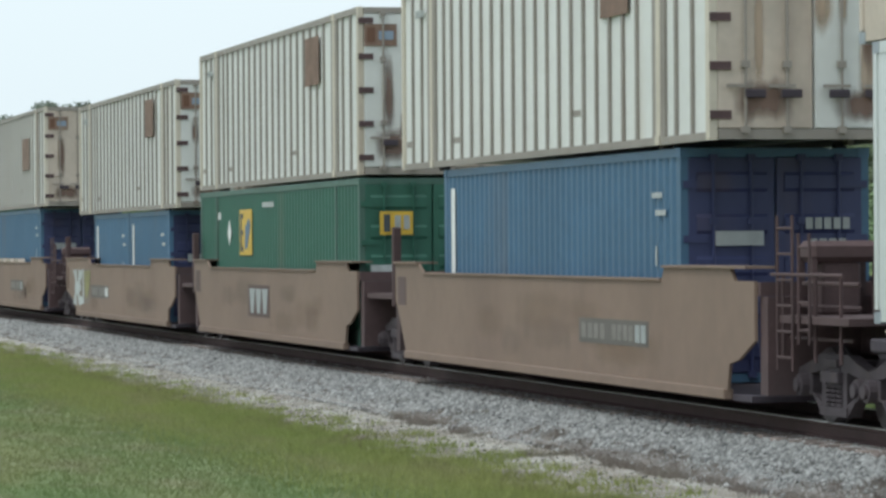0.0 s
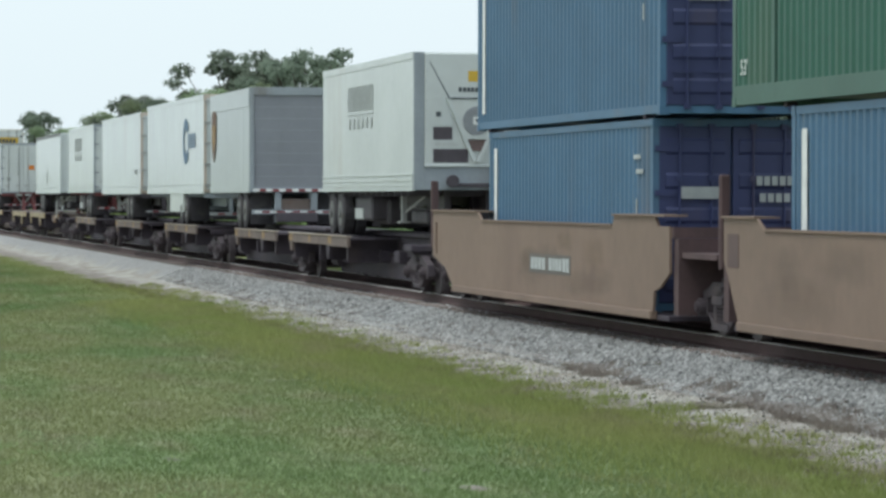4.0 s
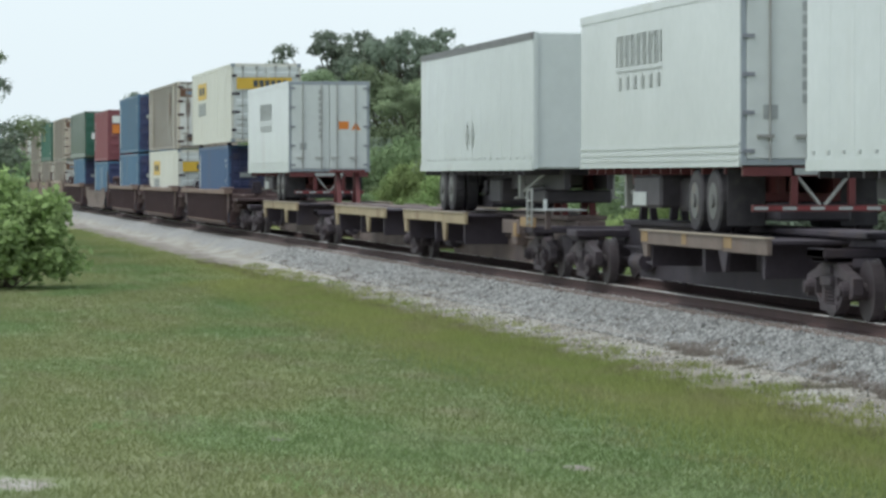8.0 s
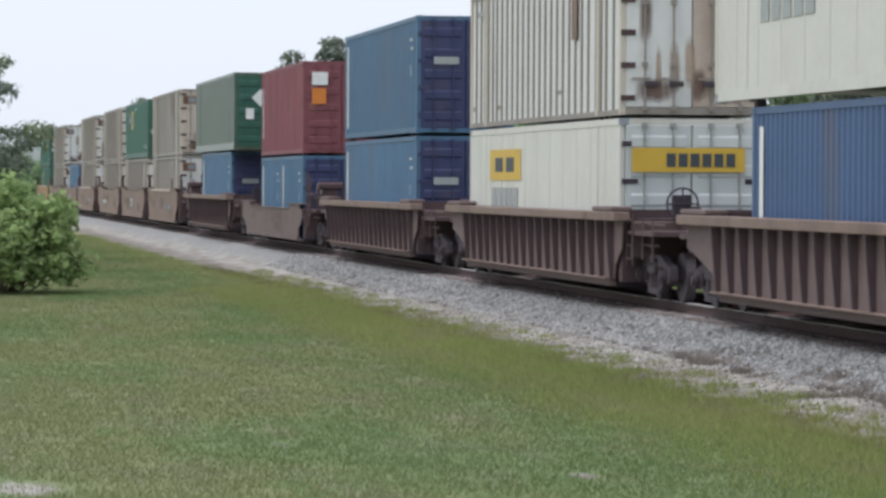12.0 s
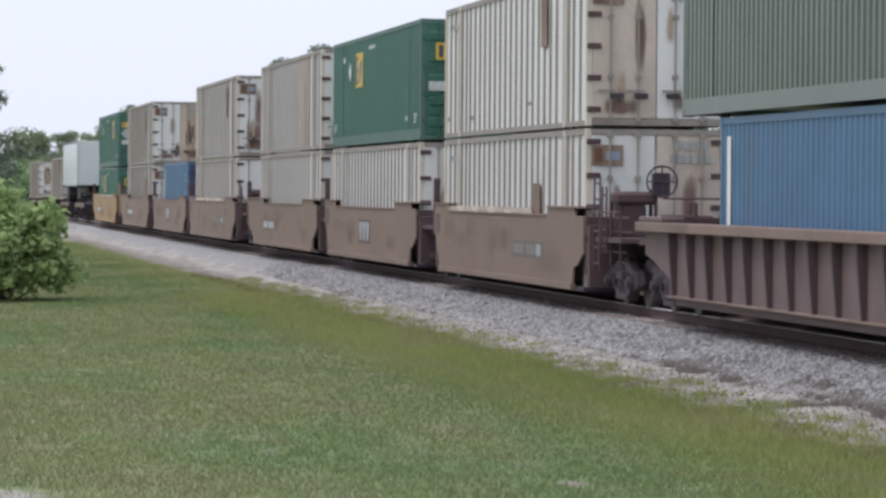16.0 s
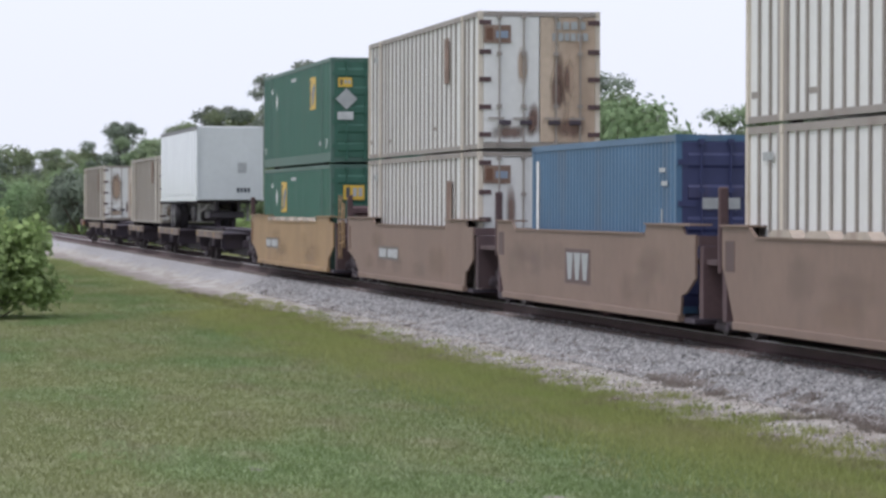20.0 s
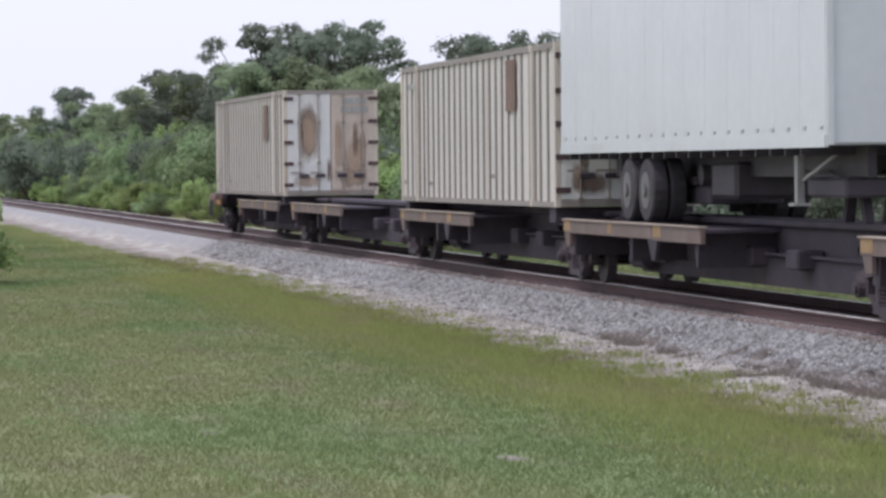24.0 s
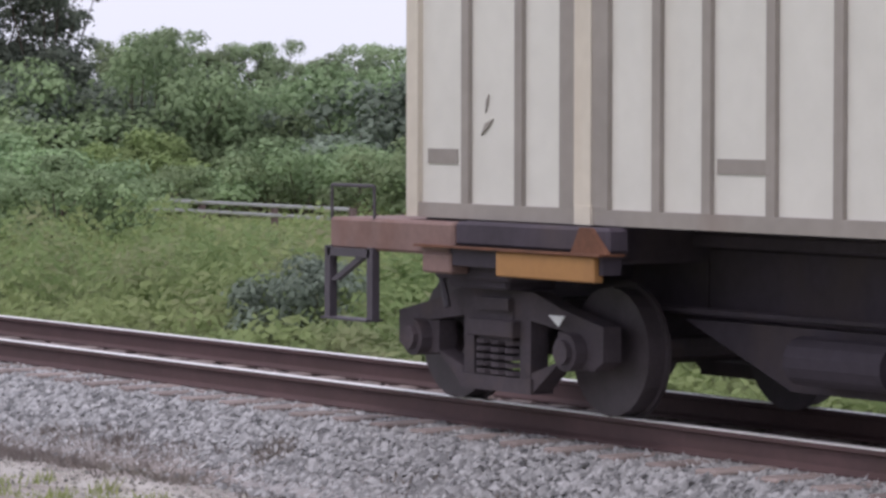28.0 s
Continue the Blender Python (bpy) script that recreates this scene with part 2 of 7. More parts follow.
def leaf_mat(name, color, spread=0.22, clump=0.0, thin=0.5):
    """Thin leaves: tone varies a little from leaf to leaf and, by clump, from one part of the crown to the next."""
    m = bpy.data.materials.new(name)
    m.use_nodes = True
    n, l = m.node_tree.nodes, m.node_tree.links
    b = n["Principled BSDF"]
    b.inputs["Roughness"].default_value = 0.9
    b.inputs["Specular IOR Level"].default_value = 0.2
    g = n.new("ShaderNodeNewGeometry")
    o = n.new("ShaderNodeObjectInfo")
    hsv = n.new("ShaderNodeHueSaturation")
    hsv.inputs["Color"].default_value = (*color, 1)
    r = n.new("ShaderNodeMapRange")
    r.inputs["To Min"].default_value, r.inputs["To Max"].default_value = 1 - spread, 1 + spread
    l.new(g.outputs["Random Per Island"], r.inputs["Value"])
    q = n.new("ShaderNodeMapRange")
    q.inputs["To Min"].default_value, q.inputs["To Max"].default_value = 0.8, 1.2
    l.new(o.outputs["Random"], q.inputs["Value"])
    mu = n.new("ShaderNodeMath")
    mu.operation = "MULTIPLY"
    l.new(r.outputs[0], mu.inputs[0])
    l.new(q.outputs[0], mu.inputs[1])
    if clump:
        t = n.new("ShaderNodeTexNoise")
        t.inputs["Scale"].default_value, t.inputs["Detail"].default_value = 0.42, 2
        l.new(g.outputs["Position"], t.inputs["Vector"])
        c = n.new("ShaderNodeMapRange")
        c.inputs["From Min"].default_value, c.inputs["From Max"].default_value = 0.32, 0.68
        c.inputs["To Min"].default_value, c.inputs["To Max"].default_value = 1 - clump, 1 + clump
        l.new(t.outputs["Fac"], c.inputs["Value"])
        m2 = n.new("ShaderNodeMath")
        m2.operation = "MULTIPLY"
        l.new(mu.outputs[0], m2.inputs[0])
        l.new(c.outputs[0], m2.inputs[1])
        mu = m2
    l.new(mu.outputs[0], hsv.inputs["Value"])
    h = n.new("ShaderNodeMapRange")
    h.inputs["To Min"].default_value, h.inputs["To Max"].default_value = 0.485, 0.515
    l.new(o.outputs["Random"], h.inputs["Value"])
    l.new(h.outputs[0], hsv.inputs["Hue"])
    l.new(hsv.outputs["Color"], b.inputs["Base Color"])
    tr = n.new("ShaderNodeBsdfTranslucent")
    l.new(hsv.outputs["Color"], tr.inputs["Color"])
    mx = n.new("ShaderNodeMixShader")
    mx.inputs[0].default_value = thin
    l.new(b.outputs[0], mx.inputs[1])
    l.new(tr.outputs[0], mx.inputs[2])
    l.new(mx.outputs[0], n["Material Output"].inputs["Surface"])
    return m


LEAF = leaf_mat("tree_leaf", (0.225, 0.302, 0.16), 0.14, 0.32, 0.36)
LEAF_DARK = leaf_mat("dark_tree_leaf", (0.18, 0.215, 0.165), 0.14, 0.3, 0.36)
LEAF_LIGHT = leaf_mat("shrub_leaf", (0.275, 0.36, 0.15), 0.15, 0.3, 0.4)
LEAF_TREE = leaf_mat("mid_tree_leaf", (0.235, 0.29, 0.172), 0.14, 0.34, 0.36)
LEAF_BUSH = leaf_mat("bush_leaf", (0.275, 0.35, 0.15), 0.3, 0.3)
RUSTY_STONE = leaf_mat("rust_stained_stone", (0.31, 0.255, 0.245), 0.4)
STONE = leaf_mat("ballast_stone", (0.43, 0.43, 0.428), 0.5)
PALE_STONE = leaf_mat("pale_gravel_stone", (0.4, 0.385, 0.355), 0.5)


def stain_mat(name, color, axes=("Y", "Z"), most=0.92):
    """Rust bled over paint: a patch that thins out unevenly towards its edge."""
    m = bpy.data.materials.new(name)
    m.use_nodes = True
    n, l = m.node_tree.nodes, m.node_tree.links
    b = n["Principled BSDF"]
    b.inputs["Roughness"].default_value = 0.85
    co = n.new("ShaderNodeTexCoord")
    info = n.new("ShaderNodeObjectInfo")
    add = n.new("ShaderNodeVectorMath")
    l.new(co.outputs["Object"], add.inputs[0])
    far = n.new("ShaderNodeMath")
    far.operation = "MULTIPLY"
    far.inputs[1].default_value = 53.0
    l.new(info.outputs["Random"], far.inputs[0])
    l.new(far.outputs[0], add.inputs[1])
    mp = n.new("ShaderNodeMapping")
    mp.inputs["Scale"].default_value = (6, 6, 1.3) if axes[0] == "Y" else (2.5, 2.5, 1.6)
    l.new(add.outputs[0], mp.inputs["Vector"])
    t = n.new("ShaderNodeTexNoise")
    t.inputs["Scale"].default_value, t.inputs["Detail"].default_value = 1.0, 6
    l.new(mp.outputs[0], t.inputs["Vector"])
    sep = n.new("ShaderNodeSeparateXYZ")
    l.new(co.outputs["Generated"], sep.inputs[0])
    rim = []
    for axis in axes:
        p = n.new("ShaderNodeMath")
        p.operation = "PINGPONG"
        p.inputs[1].default_value = 0.5
        l.new(sep.outputs[axis], p.inputs[0])
        r = n.new("ShaderNodeMapRange")
        r.interpolation_type = "SMOOTHSTEP"
        r.inputs["From Max"].default_value = 0.42
        l.new(p.outputs[0], r.inputs["Value"])
        rim.append(r.outputs[0])
    mu = n.new("ShaderNodeMath")
    mu.operation = "MULTIPLY"
    l.new(rim[0], mu.inputs[0])
    l.new(rim[1], mu.inputs[1])
    ad = n.new("ShaderNodeMath")
    ad.operation = "MULTIPLY_ADD"
    ad.inputs[1].default_value = 0.85
    l.new(mu.outputs[0], ad.inputs[0])
    l.new(t.outputs["Fac"], ad.inputs[2])
    f = n.new("ShaderNodeMapRange")
    f.inputs["From Min"].default_value, f.inputs["From Max"].default_value = 0.66, 1.3
    f.inputs["To Max"].default_value = most
    l.new(ad.outputs[0], f.inputs["Value"])
    hsv = n.new("ShaderNodeHueSaturation")
    hsv.inputs["Color"].default_value = (*color, 1)
    v = n.new("ShaderNodeMapRange")
    v.inputs["To Min"].default_value, v.inputs["To Max"].default_value = 1.4, 0.6
    l.new(t.outputs["Fac"], v.inputs["Value"])
    l.new(v.outputs[0], hsv.inputs["Value"])
    l.new(hsv.outputs[0], b.inputs["Base Color"])
    l.new(f.outputs[0], b.inputs["Alpha"])
    return m


M["stain_brown"] = stain_mat("brown_rust_stain", (0.19, 0.12, 0.095), most=0.75)
M["stain_tan"] = stain_mat("tan_rust_stain", (0.46, 0.35, 0.26), most=0.7)
for k, col, most in (("tan", (0.235, 0.175, 0.138), 0.16), ("grey", (0.165, 0.135, 0.12), 0.12), ("ochre", (0.27, 0.185, 0.115), 0.14), ("brown", (0.13, 0.085, 0.07), 0.4), ("pale", (0.46, 0.42, 0.36), 0.28)):
    M["blotch_" + k] = stain_mat(k + "_weather_blotch", col, ("X", "Z"), most)

# ---- mesh helpers ----
def box(bm, x0, x1, y0, y1, z0, z1, bevel=0.0):
    r = bmesh.ops.create_cube(bm, size=1)
    for v in r["verts"]:
        v.co = Vector((x0 + (v.co.x + 0.5) * (x1 - x0), y0 + (v.co.y + 0.5) * (y1 - y0), z0 + (v.co.z + 0.5) * (z1 - z0)))
    if bevel:
        ed = {e for v in r["verts"] for e in v.link_edges}
        bmesh.ops.bevel(bm, geom=list(ed), offset=bevel, segments=1, affect="EDGES")
    return bm


def bx(*a, bevel=0.0):
    return box(bmesh.new(), *a, bevel=bevel)


def cyl(bm, p, q, r, n=10, r2=None):
    p, q = Vector(p), Vector(q)
    d = q - p
    m = Matrix.Translation((p + q) / 2) @ d.to_track_quat("Z", "Y").to_matrix().to_4x4()
    bmesh.ops.create_cone(bm, cap_ends=True, segments=n, radius1=r, radius2=r if r2 is None else r2, depth=d.length, matrix=m)
    return bm


def prism(bm, pts, y0, y1):
    """A plate: outline in x and z, from y0 to y1."""
    a = [bm.verts.new((x, y0, z)) for x, z in pts]
    b = [bm.verts.new((x, y1, z)) for x, z in pts]
    bm.faces.new(a)
    bm.faces.new(b[::-1])
    for i in range(len(pts)):
        j = (i + 1) % len(pts)
        bm.faces.new((a[j], a[i], b[i], b[j]))
    bmesh.ops.recalc_face_normals(bm, faces=bm.faces[:])
    return bm


def mesh_of(name, bm, material):
    me = bpy.data.meshes.new(name)
    bm.to_mesh(me)
    bm.free()
    me.materials.append(material)
    return me


def part(name, bm, material, parent, label="", at=(0, 0, 0)):
    me = bm if isinstance(bm, bpy.types.Mesh) else mesh_of(name, bm, material)
    ob = new(name, me)
    ob.parent = parent
    ob.location = at
    if label:
        ob["label"] = label
    return ob


def thing(name, label, category, group="", kind=""):
    return tagged(new(name), label, category, group, kind)


MOVERS = []


def rides(ob, x, z=0.0, y=0.0, turn=0):
    """Puts a thing at x on the train, to be rolled along by motions()."""
    ob.matrix_basis = pose(x, TRACK_Y + y, z, 0, 0, turn)
    MOVERS.append((ob, x, y, z, turn))
    return ob


def boxes(name, specs, material, parent, label="", bevel=0.0):
    """Separate alike parts, one for each box."""
    for b in specs:
        part(name, bx(*b, bevel=bevel), M[material], parent, label)



# ---- ground and track ----
# greens of the lawn
GREEN_A, GREEN_B, GREEN_C, GREEN_EDGE = (0.18, 0.247, 0.095), (0.236, 0.26, 0.112), (0.242, 0.246, 0.128), (0.298, 0.318, 0.122)
SOIL_A, SOIL_B, SOIL_C, SOIL_EDGE = (tuple(0.8 * v for v in c) for c in (GREEN_A, GREEN_B, GREEN_C, GREEN_EDGE))
# bare patches of the lawn: x, y, size, how much they are drawn out along the track
SAND_SPOTS = ((-31.6, 1.3, 0.62, 0.6), (-31.9, 6.53, 0.2, 0.45), (-26.2, 6.3, 0.22, 0.5), (-29.4, 2.6, 0.25, 0.5))
# darker patches; the long one puts a rut's shadow into the colour
DARK_SPOTS = ((-34.3, 6.5, 0.16, 0.4), (-51.0, 7.5, 0.55, 1.6), (-36.2, 4.2, 0.2, 0.4))


def ground_mat():
    m = bpy.data.materials.new("ground")
    m.use_nodes = True
    n, l = m.node_tree.nodes, m.node_tree.links
    b = n["Principled BSDF"]
    b.inputs["Roughness"].default_value = 0.95
    co = n.new("ShaderNodeNewGeometry").outputs["Position"]
    sep = n.new("ShaderNodeSeparateXYZ")
    l.new(co, sep.inputs[0])

    def cloud(sc, detail=4, stretch=1.0):
        mp = n.new("ShaderNodeMapping")
        mp.inputs["Scale"].default_value = (sc * stretch, sc, sc)
        l.new(co, mp.inputs["Vector"])
        t = n.new("ShaderNodeTexNoise")
        t.inputs["Scale"].default_value, t.inputs["Detail"].default_value = 1.0, detail
        l.new(mp.outputs[0], t.inputs["Vector"])
        return t.outputs["Fac"]

    def mix(f, a, c):
        x = n.new("ShaderNodeMix")
        x.data_type = "RGBA"
        l.new(f, x.inputs["Factor"])
        for s, v in (("A", a), ("B", c)):
            if isinstance(v, tuple):
                x.inputs[s].default_value = (*v, 1)
            else:
                l.new(v, x.inputs[s])
        return x.outputs["Result"]

    def step(src, lo, hi):
        r = n.new("ShaderNodeMapRange")
        r.inputs["From Min"].default_value, r.inputs["From Max"].default_value = lo, hi
        l.new(src, r.inputs["Value"])
        return r.outputs[0]

    def shifted(f, amount):
        a = n.new("ShaderNodeMath")
        a.operation = "MULTIPLY_ADD"
        a.inputs[1].default_value = amount
        l.new(f, a.inputs[0])
        l.new(sep.outputs["Y"], a.inputs[2])
        return a.outputs[0]

    def masked(f, g):
        a = n.new("ShaderNodeMath")
        a.operation = "MULTIPLY"
        l.new(f, a.inputs[0])
        l.new(g, a.inputs[1])
        return a.outputs[0]

    def spot(x, y, r, squeeze):
        """A bare patch with a ragged edge."""
        squash = n.new("ShaderNodeVectorMath")
        squash.operation = "MULTIPLY"
        squash.inputs[1].default_value = (squeeze, 1, 0)
        l.new(co, squash.inputs[0])
        near = n.new("ShaderNodeVectorMath")
        near.operation = "DISTANCE"
        l.new(squash.outputs[0], near.inputs[0])
        near.inputs[1].default_value = (x * squeeze, y, 0)
        a = n.new("ShaderNodeMath")
        a.operation = "MULTIPLY_ADD"
        a.inputs[1].default_value = 1.2 * r
        l.new(cloud(3, 4), a.inputs[0])
        l.new(near.outputs["Value"], a.inputs[2])
        return step(a.outputs[0], 1.35 * r, 0.9 * r)

    turf = mix(step(cloud(0.34, 4, 0.32), 0.4, 0.6), SOIL_A, SOIL_B)
    turf = mix(step(cloud(1.1, 4, 0.32), 0.5, 0.75), turf, SOIL_C)
    turf = mix(step(sep.outputs["Y"], 7.9, 10.3), turf, SOIL_EDGE)
    sand = mix(step(cloud(2.2, 8, 0.45), 0.42, 0.62), (0.42, 0.4, 0.365), (0.25, 0.222, 0.19))
    dirt = mix(step(cloud(2.5, 6, 0.5), 0.4, 0.62), (0.19, 0.16, 0.138), (0.29, 0.26, 0.235))
    dead = mix(step(cloud(4, 6, 0.5), 0.4, 0.62), (0.22, 0.19, 0.178), (0.3, 0.27, 0.252))
    gravel = mix(step(cloud(9, 3), 0.4, 0.65), (0.24, 0.237, 0.235), (0.37, 0.368, 0.365))
    for x, y, r, squeeze in SAND_SPOTS:
        turf = mix(spot(x, y, r, squeeze), turf, sand if r > 0.5 else dirt)
    for x, y, r, squeeze in DARK_SPOTS:
        turf = mix(spot(x, y, r, squeeze), turf, (0.11, 0.105, 0.07))
    c = mix(step(shifted(cloud(1.5, 5), 1.2), 10.55, 10.95), turf, dirt)
    c = mix(step(shifted(cloud(0.8, 7, 0.4), 1.7), 11.75, 12.25), c, sand)
    weedy = masked(step(shifted(cloud(0.9, 6, 0.4), 1.3), 12.4, 12.75), step(sep.outputs["X"], -75, -45))
    c = mix(weedy, c, dead)
    c = mix(step(shifted(cloud(1.2, 6, 0.5), 1.7), 12.8, 13.3), c, gravel)
    c = mix(step(shifted(cloud(1.0, 5), 1.2), 18.0, 18.8), c, turf)
    l.new(c, b.inputs["Base Color"])
    bp = n.new("ShaderNodeBump")
    bp.inputs["Strength"].default_value, bp.inputs["Distance"].default_value = 0.6, 0.05
    l.new(cloud(14, 4), bp.inputs["Height"])
    l.new(bp.outputs[0], b.inputs["Normal"])
    return m


def lie(x, y):
    """Height of the ground."""
    prof = ((-3000, -0.8), (0, -0.75), (9.5, -0.70), (10.8, -0.68), (12.1, -0.60), (12.9, -0.24), (13.3, -0.22), (15.3, -0.22), (17.2, -0.6), (18.5, -0.66), (30, -0.5), (60, -0.3), (3000, 0.0))
    ys, zs = [p[0] for p in prof], [p[1] for p in prof]
    z = float(np.interp(y, ys, zs))
    if -200 < x < 40 and y < 10.6:
        z += 0.05 * noise.noise((x * 0.15, y * 0.3, 0))
    return z


def build_ground():
    xs = [-3000, -1500, -900, -600, -420, -300, -220] + [-180 + 2.0 * i for i in range(96)] + [20, 40, 80, 200, 600, 1500, 3000]
    ys = [-3000, -1000, -300, -100, -40, -15, -5] + [-2 + 0.5 * i for i in range(44)] + [20.5, 22, 24, 27, 30, 40, 60, 100, 200, 500, 1200, 3000]
    v = [(x, y, lie(x, y)) for x in xs for y in ys]
    k = len(ys)
    f = [(i * k + j, (i + 1) * k + j, (i + 1) * k + j + 1, i * k + j + 1) for i in range(len(xs) - 1) for j in range(k - 1)]
    me = bpy.data.meshes.new("ground")
    me.from_pydata(v, [], f)
    me.materials.append(ground_mat())
    for p in me.polygons:
        p.use_smooth = True
    tagged(new("ground", me), "mown grass, sandy verge and grey ballast bed", "ground", kind="structure")


def build_rails():
    prof = [(-0.075, -0.18), (0.075, -0.18), (0.075, -0.165), (0.012, -0.14), (0.012, -0.045), (0.036, -0.035), (0.036, -0.006), (-0.036, -0.006), (-0.036, -0.035), (-0.012, -0.045), (-0.012, -0.14), (-0.075, -0.165)]
    for side in (-0.755, 0.755):
        bm = bmesh.new()
        ends = []
        for x in (-700, 120):
            ends.append([bm.verts.new((x, y, z)) for y, z in prof])
        n = len(prof)
        for i in range(n):
            bm.faces.new((ends[0][i], ends[0][(i + 1) % n], ends[1][(i + 1) % n], ends[1][i]))
        bmesh.ops.recalc_face_normals(bm, faces=bm.faces[:])
        rail = new("rail", mesh_of("rail", bm, M["rail"]))
        rail.location = (0, TRACK_Y + side, 0)
        tagged(rail, "rusty steel rail on timber ties", "rail", "rails of the track", "structure")
        part("rail_head", bx(-700, 120, -0.036, 0.036, -0.006, 0.0), M["rail_top"], rail, "worn running surface, its shine put into the colour")


build_ground()
build_rails()



# ---- railway wagon parts ----
def wheel_meshes():
    bm = bmesh.new()
    cyl(bm, (0, -0.065, 0), (0, 0.065, 0), 0.42, 24)
    cyl(bm, (0, 0.065, 0), (0, 0.095, 0), 0.45, 24)
    cyl(bm, (0, -0.12, 0), (0, -0.06, 0), 0.12, 12)
    w = mesh_of("wheel", bm, M["wheel"])
    bm = bmesh.new()
    cyl(bm, (0, -0.068, 0), (0, -0.064, 0), 0.405, 24)
    return w, mesh_of("rim_face", bm, M["truck"])


WHEEL, WHEEL_FACE = wheel_meshes()


def truck_frame_bm():
    """Cast side frames with window openings, spring nests and bearing ends, a bolster and two axles."""
    bm = bmesh.new()
    for s in (-1, 1):
        y0, y1 = s * 1.02 - 0.07, s * 1.02 + 0.07
        prism(bm, [(-1.2, 0.60), (-1.2, 0.50), (-0.42, 0.60), (0.42, 0.60), (1.2, 0.50), (1.2, 0.60), (0.72, 0.70), (0.42, 0.79), (-0.42, 0.79), (-0.72, 0.70)], y0, y1)
        for m in (-1, 1):
            prism(bm, [(m * 1.2, 0.52), (m * 1.2, 0.38), (m * 1.1, 0.32), (m * 0.70, 0.33), (m * 0.70, 0.55)], y0, y1)
            prism(bm, [(m * 0.86, 0.40), (m * 0.70, 0.34), (m * 0.40, 0.12), (m * 0.40, 0.26)], y0, y1)
            box(bm, m * 0.33 - 0.06, m * 0.33 + 0.06, y0, y1, 0.2, 0.64)
            cyl(bm, (m * 0.9, s * 1.02 - 0.16, 0.43), (m * 0.9, s * 1.02 + 0.14, 0.43), 0.125, 12)
            cyl(bm, (m * 0.9, s * 1.02 + s * 0.08, 0.43), (m * 0.9, s * 1.02 + s * 0.2, 0.43), 0.08, 10)
        box(bm, -0.42, 0.42, y0 - 0.02, y1 + 0.02, 0.12, 0.22)
        for x in (-0.17, 0.0, 0.17):
            for k in range(5):
                z = 0.23 + 0.05 * k
                cyl(bm, (x, s * 1.05, z), (x, s * 1.05, z + 0.03), 0.075, 10)
        box(bm, -0.27, 0.27, s * 1.08 - 0.08, s * 1.08 + 0.08, 0.48, 0.6, 0.01)
        box(bm, -0.2, 0.2, s * 1.12 - 0.02, s * 1.12 + 0.02, 0.66, 0.74)
    box(bm, -0.2, 0.2, -1.1, 1.1, 0.45, 0.72)
    for x in (-0.9, 0.9):
        cyl(bm, (x, -0.75, 0.43), (x, 0.75, 0.43), 0.08, 8)
    for x in (-0.55, 0.55):
        box(bm, x - 0.05, x + 0.05, -0.85, 0.85, 0.3, 0.4)
    return bm


TRUCK = mesh_of("truck", truck_frame_bm(), M["truck"])


def add_truck(wagon, x):
    t = part("truck", TRUCK, None, wagon, "", (x, 0, 0))
    for dx in (-0.9, 0.9):
        for s in (-1, 1):
            w = part("wheel", WHEEL, None, t, "", (dx, s * 0.755, 0.42))
            if s > 0:
                w.rotation_euler = (0, 0, math.pi)
    return t


def rung_ladder(bm, x, y, z0, z1, wide=0.4, n=4):
    for dx in (0, wide):
        cyl(bm, (x + dx, y, z0), (x + dx, y, z1), 0.018, 6)
    for i in range(n):
        z = z0 + (z1 - z0) * (i + 0.5) / n
        cyl(bm, (x, y, z), (x + wide, y, z), 0.015, 6)
    return bm


def plate(bm, x0, x1, z0, z1, y, d=0.006):
    """A thin marking proud of the near side."""
    return box(bm, x0, x1, y - d, y, z0, z1)


def bars(wagon, x0, x1, z0, z1, y, material, n=6, name="letter_bar"):
    """Unreadable writing: a row of upright bars."""
    w = (x1 - x0) / n
    boxes(name, [(x0 + (i + 0.12) * w, x0 + (i + 0.88) * w, y - 0.006, y, z0, z1) for i in range(n)], material, wagon)


def figures(text, size):
    """Lettering in the built-in font as a thin mesh."""
    cu = bpy.data.curves.new("figures", "FONT")
    cu.body, cu.size, cu.extrude = text, size, 0.002
    ob = bpy.data.objects.new("figures", cu)
    me = bpy.data.meshes.new_from_object(ob)
    bpy.data.objects.remove(ob)
    me.materials.clear()
    me.materials.append(M["ink_white"])
    return me


def end_bars(ob, x, y0, y1, z0, z1, material, n=6, name="letter_bar"):
    w = (y1 - y0) / n
    boxes(name, [(x, x + 0.006, y0 + (i + 0.12) * w, y0 + (i + 0.88) * w, z0, z1) for i in range(n)], material, ob)


def end_plate(ob, x, y0, y1, z0, z1, material, name="decal", label=""):
    return part(name, bx(x, x + 0.006, y0, y1, z0, z1), M[material], ob, label)


BLOTS = random.Random(29)


def blot(ob, x0, x1, z0, z1, y, kind):
    """A weathered patch on a side."""
    bm = bmesh.new()
    bm.faces.new([bm.verts.new(p) for p in ((x0, y, z0), (x1, y, z0), (x1, y, z1), (x0, y, z1))])
    part("weathering", bm, M["blotch_" + kind], ob, "weathered patch of paint")


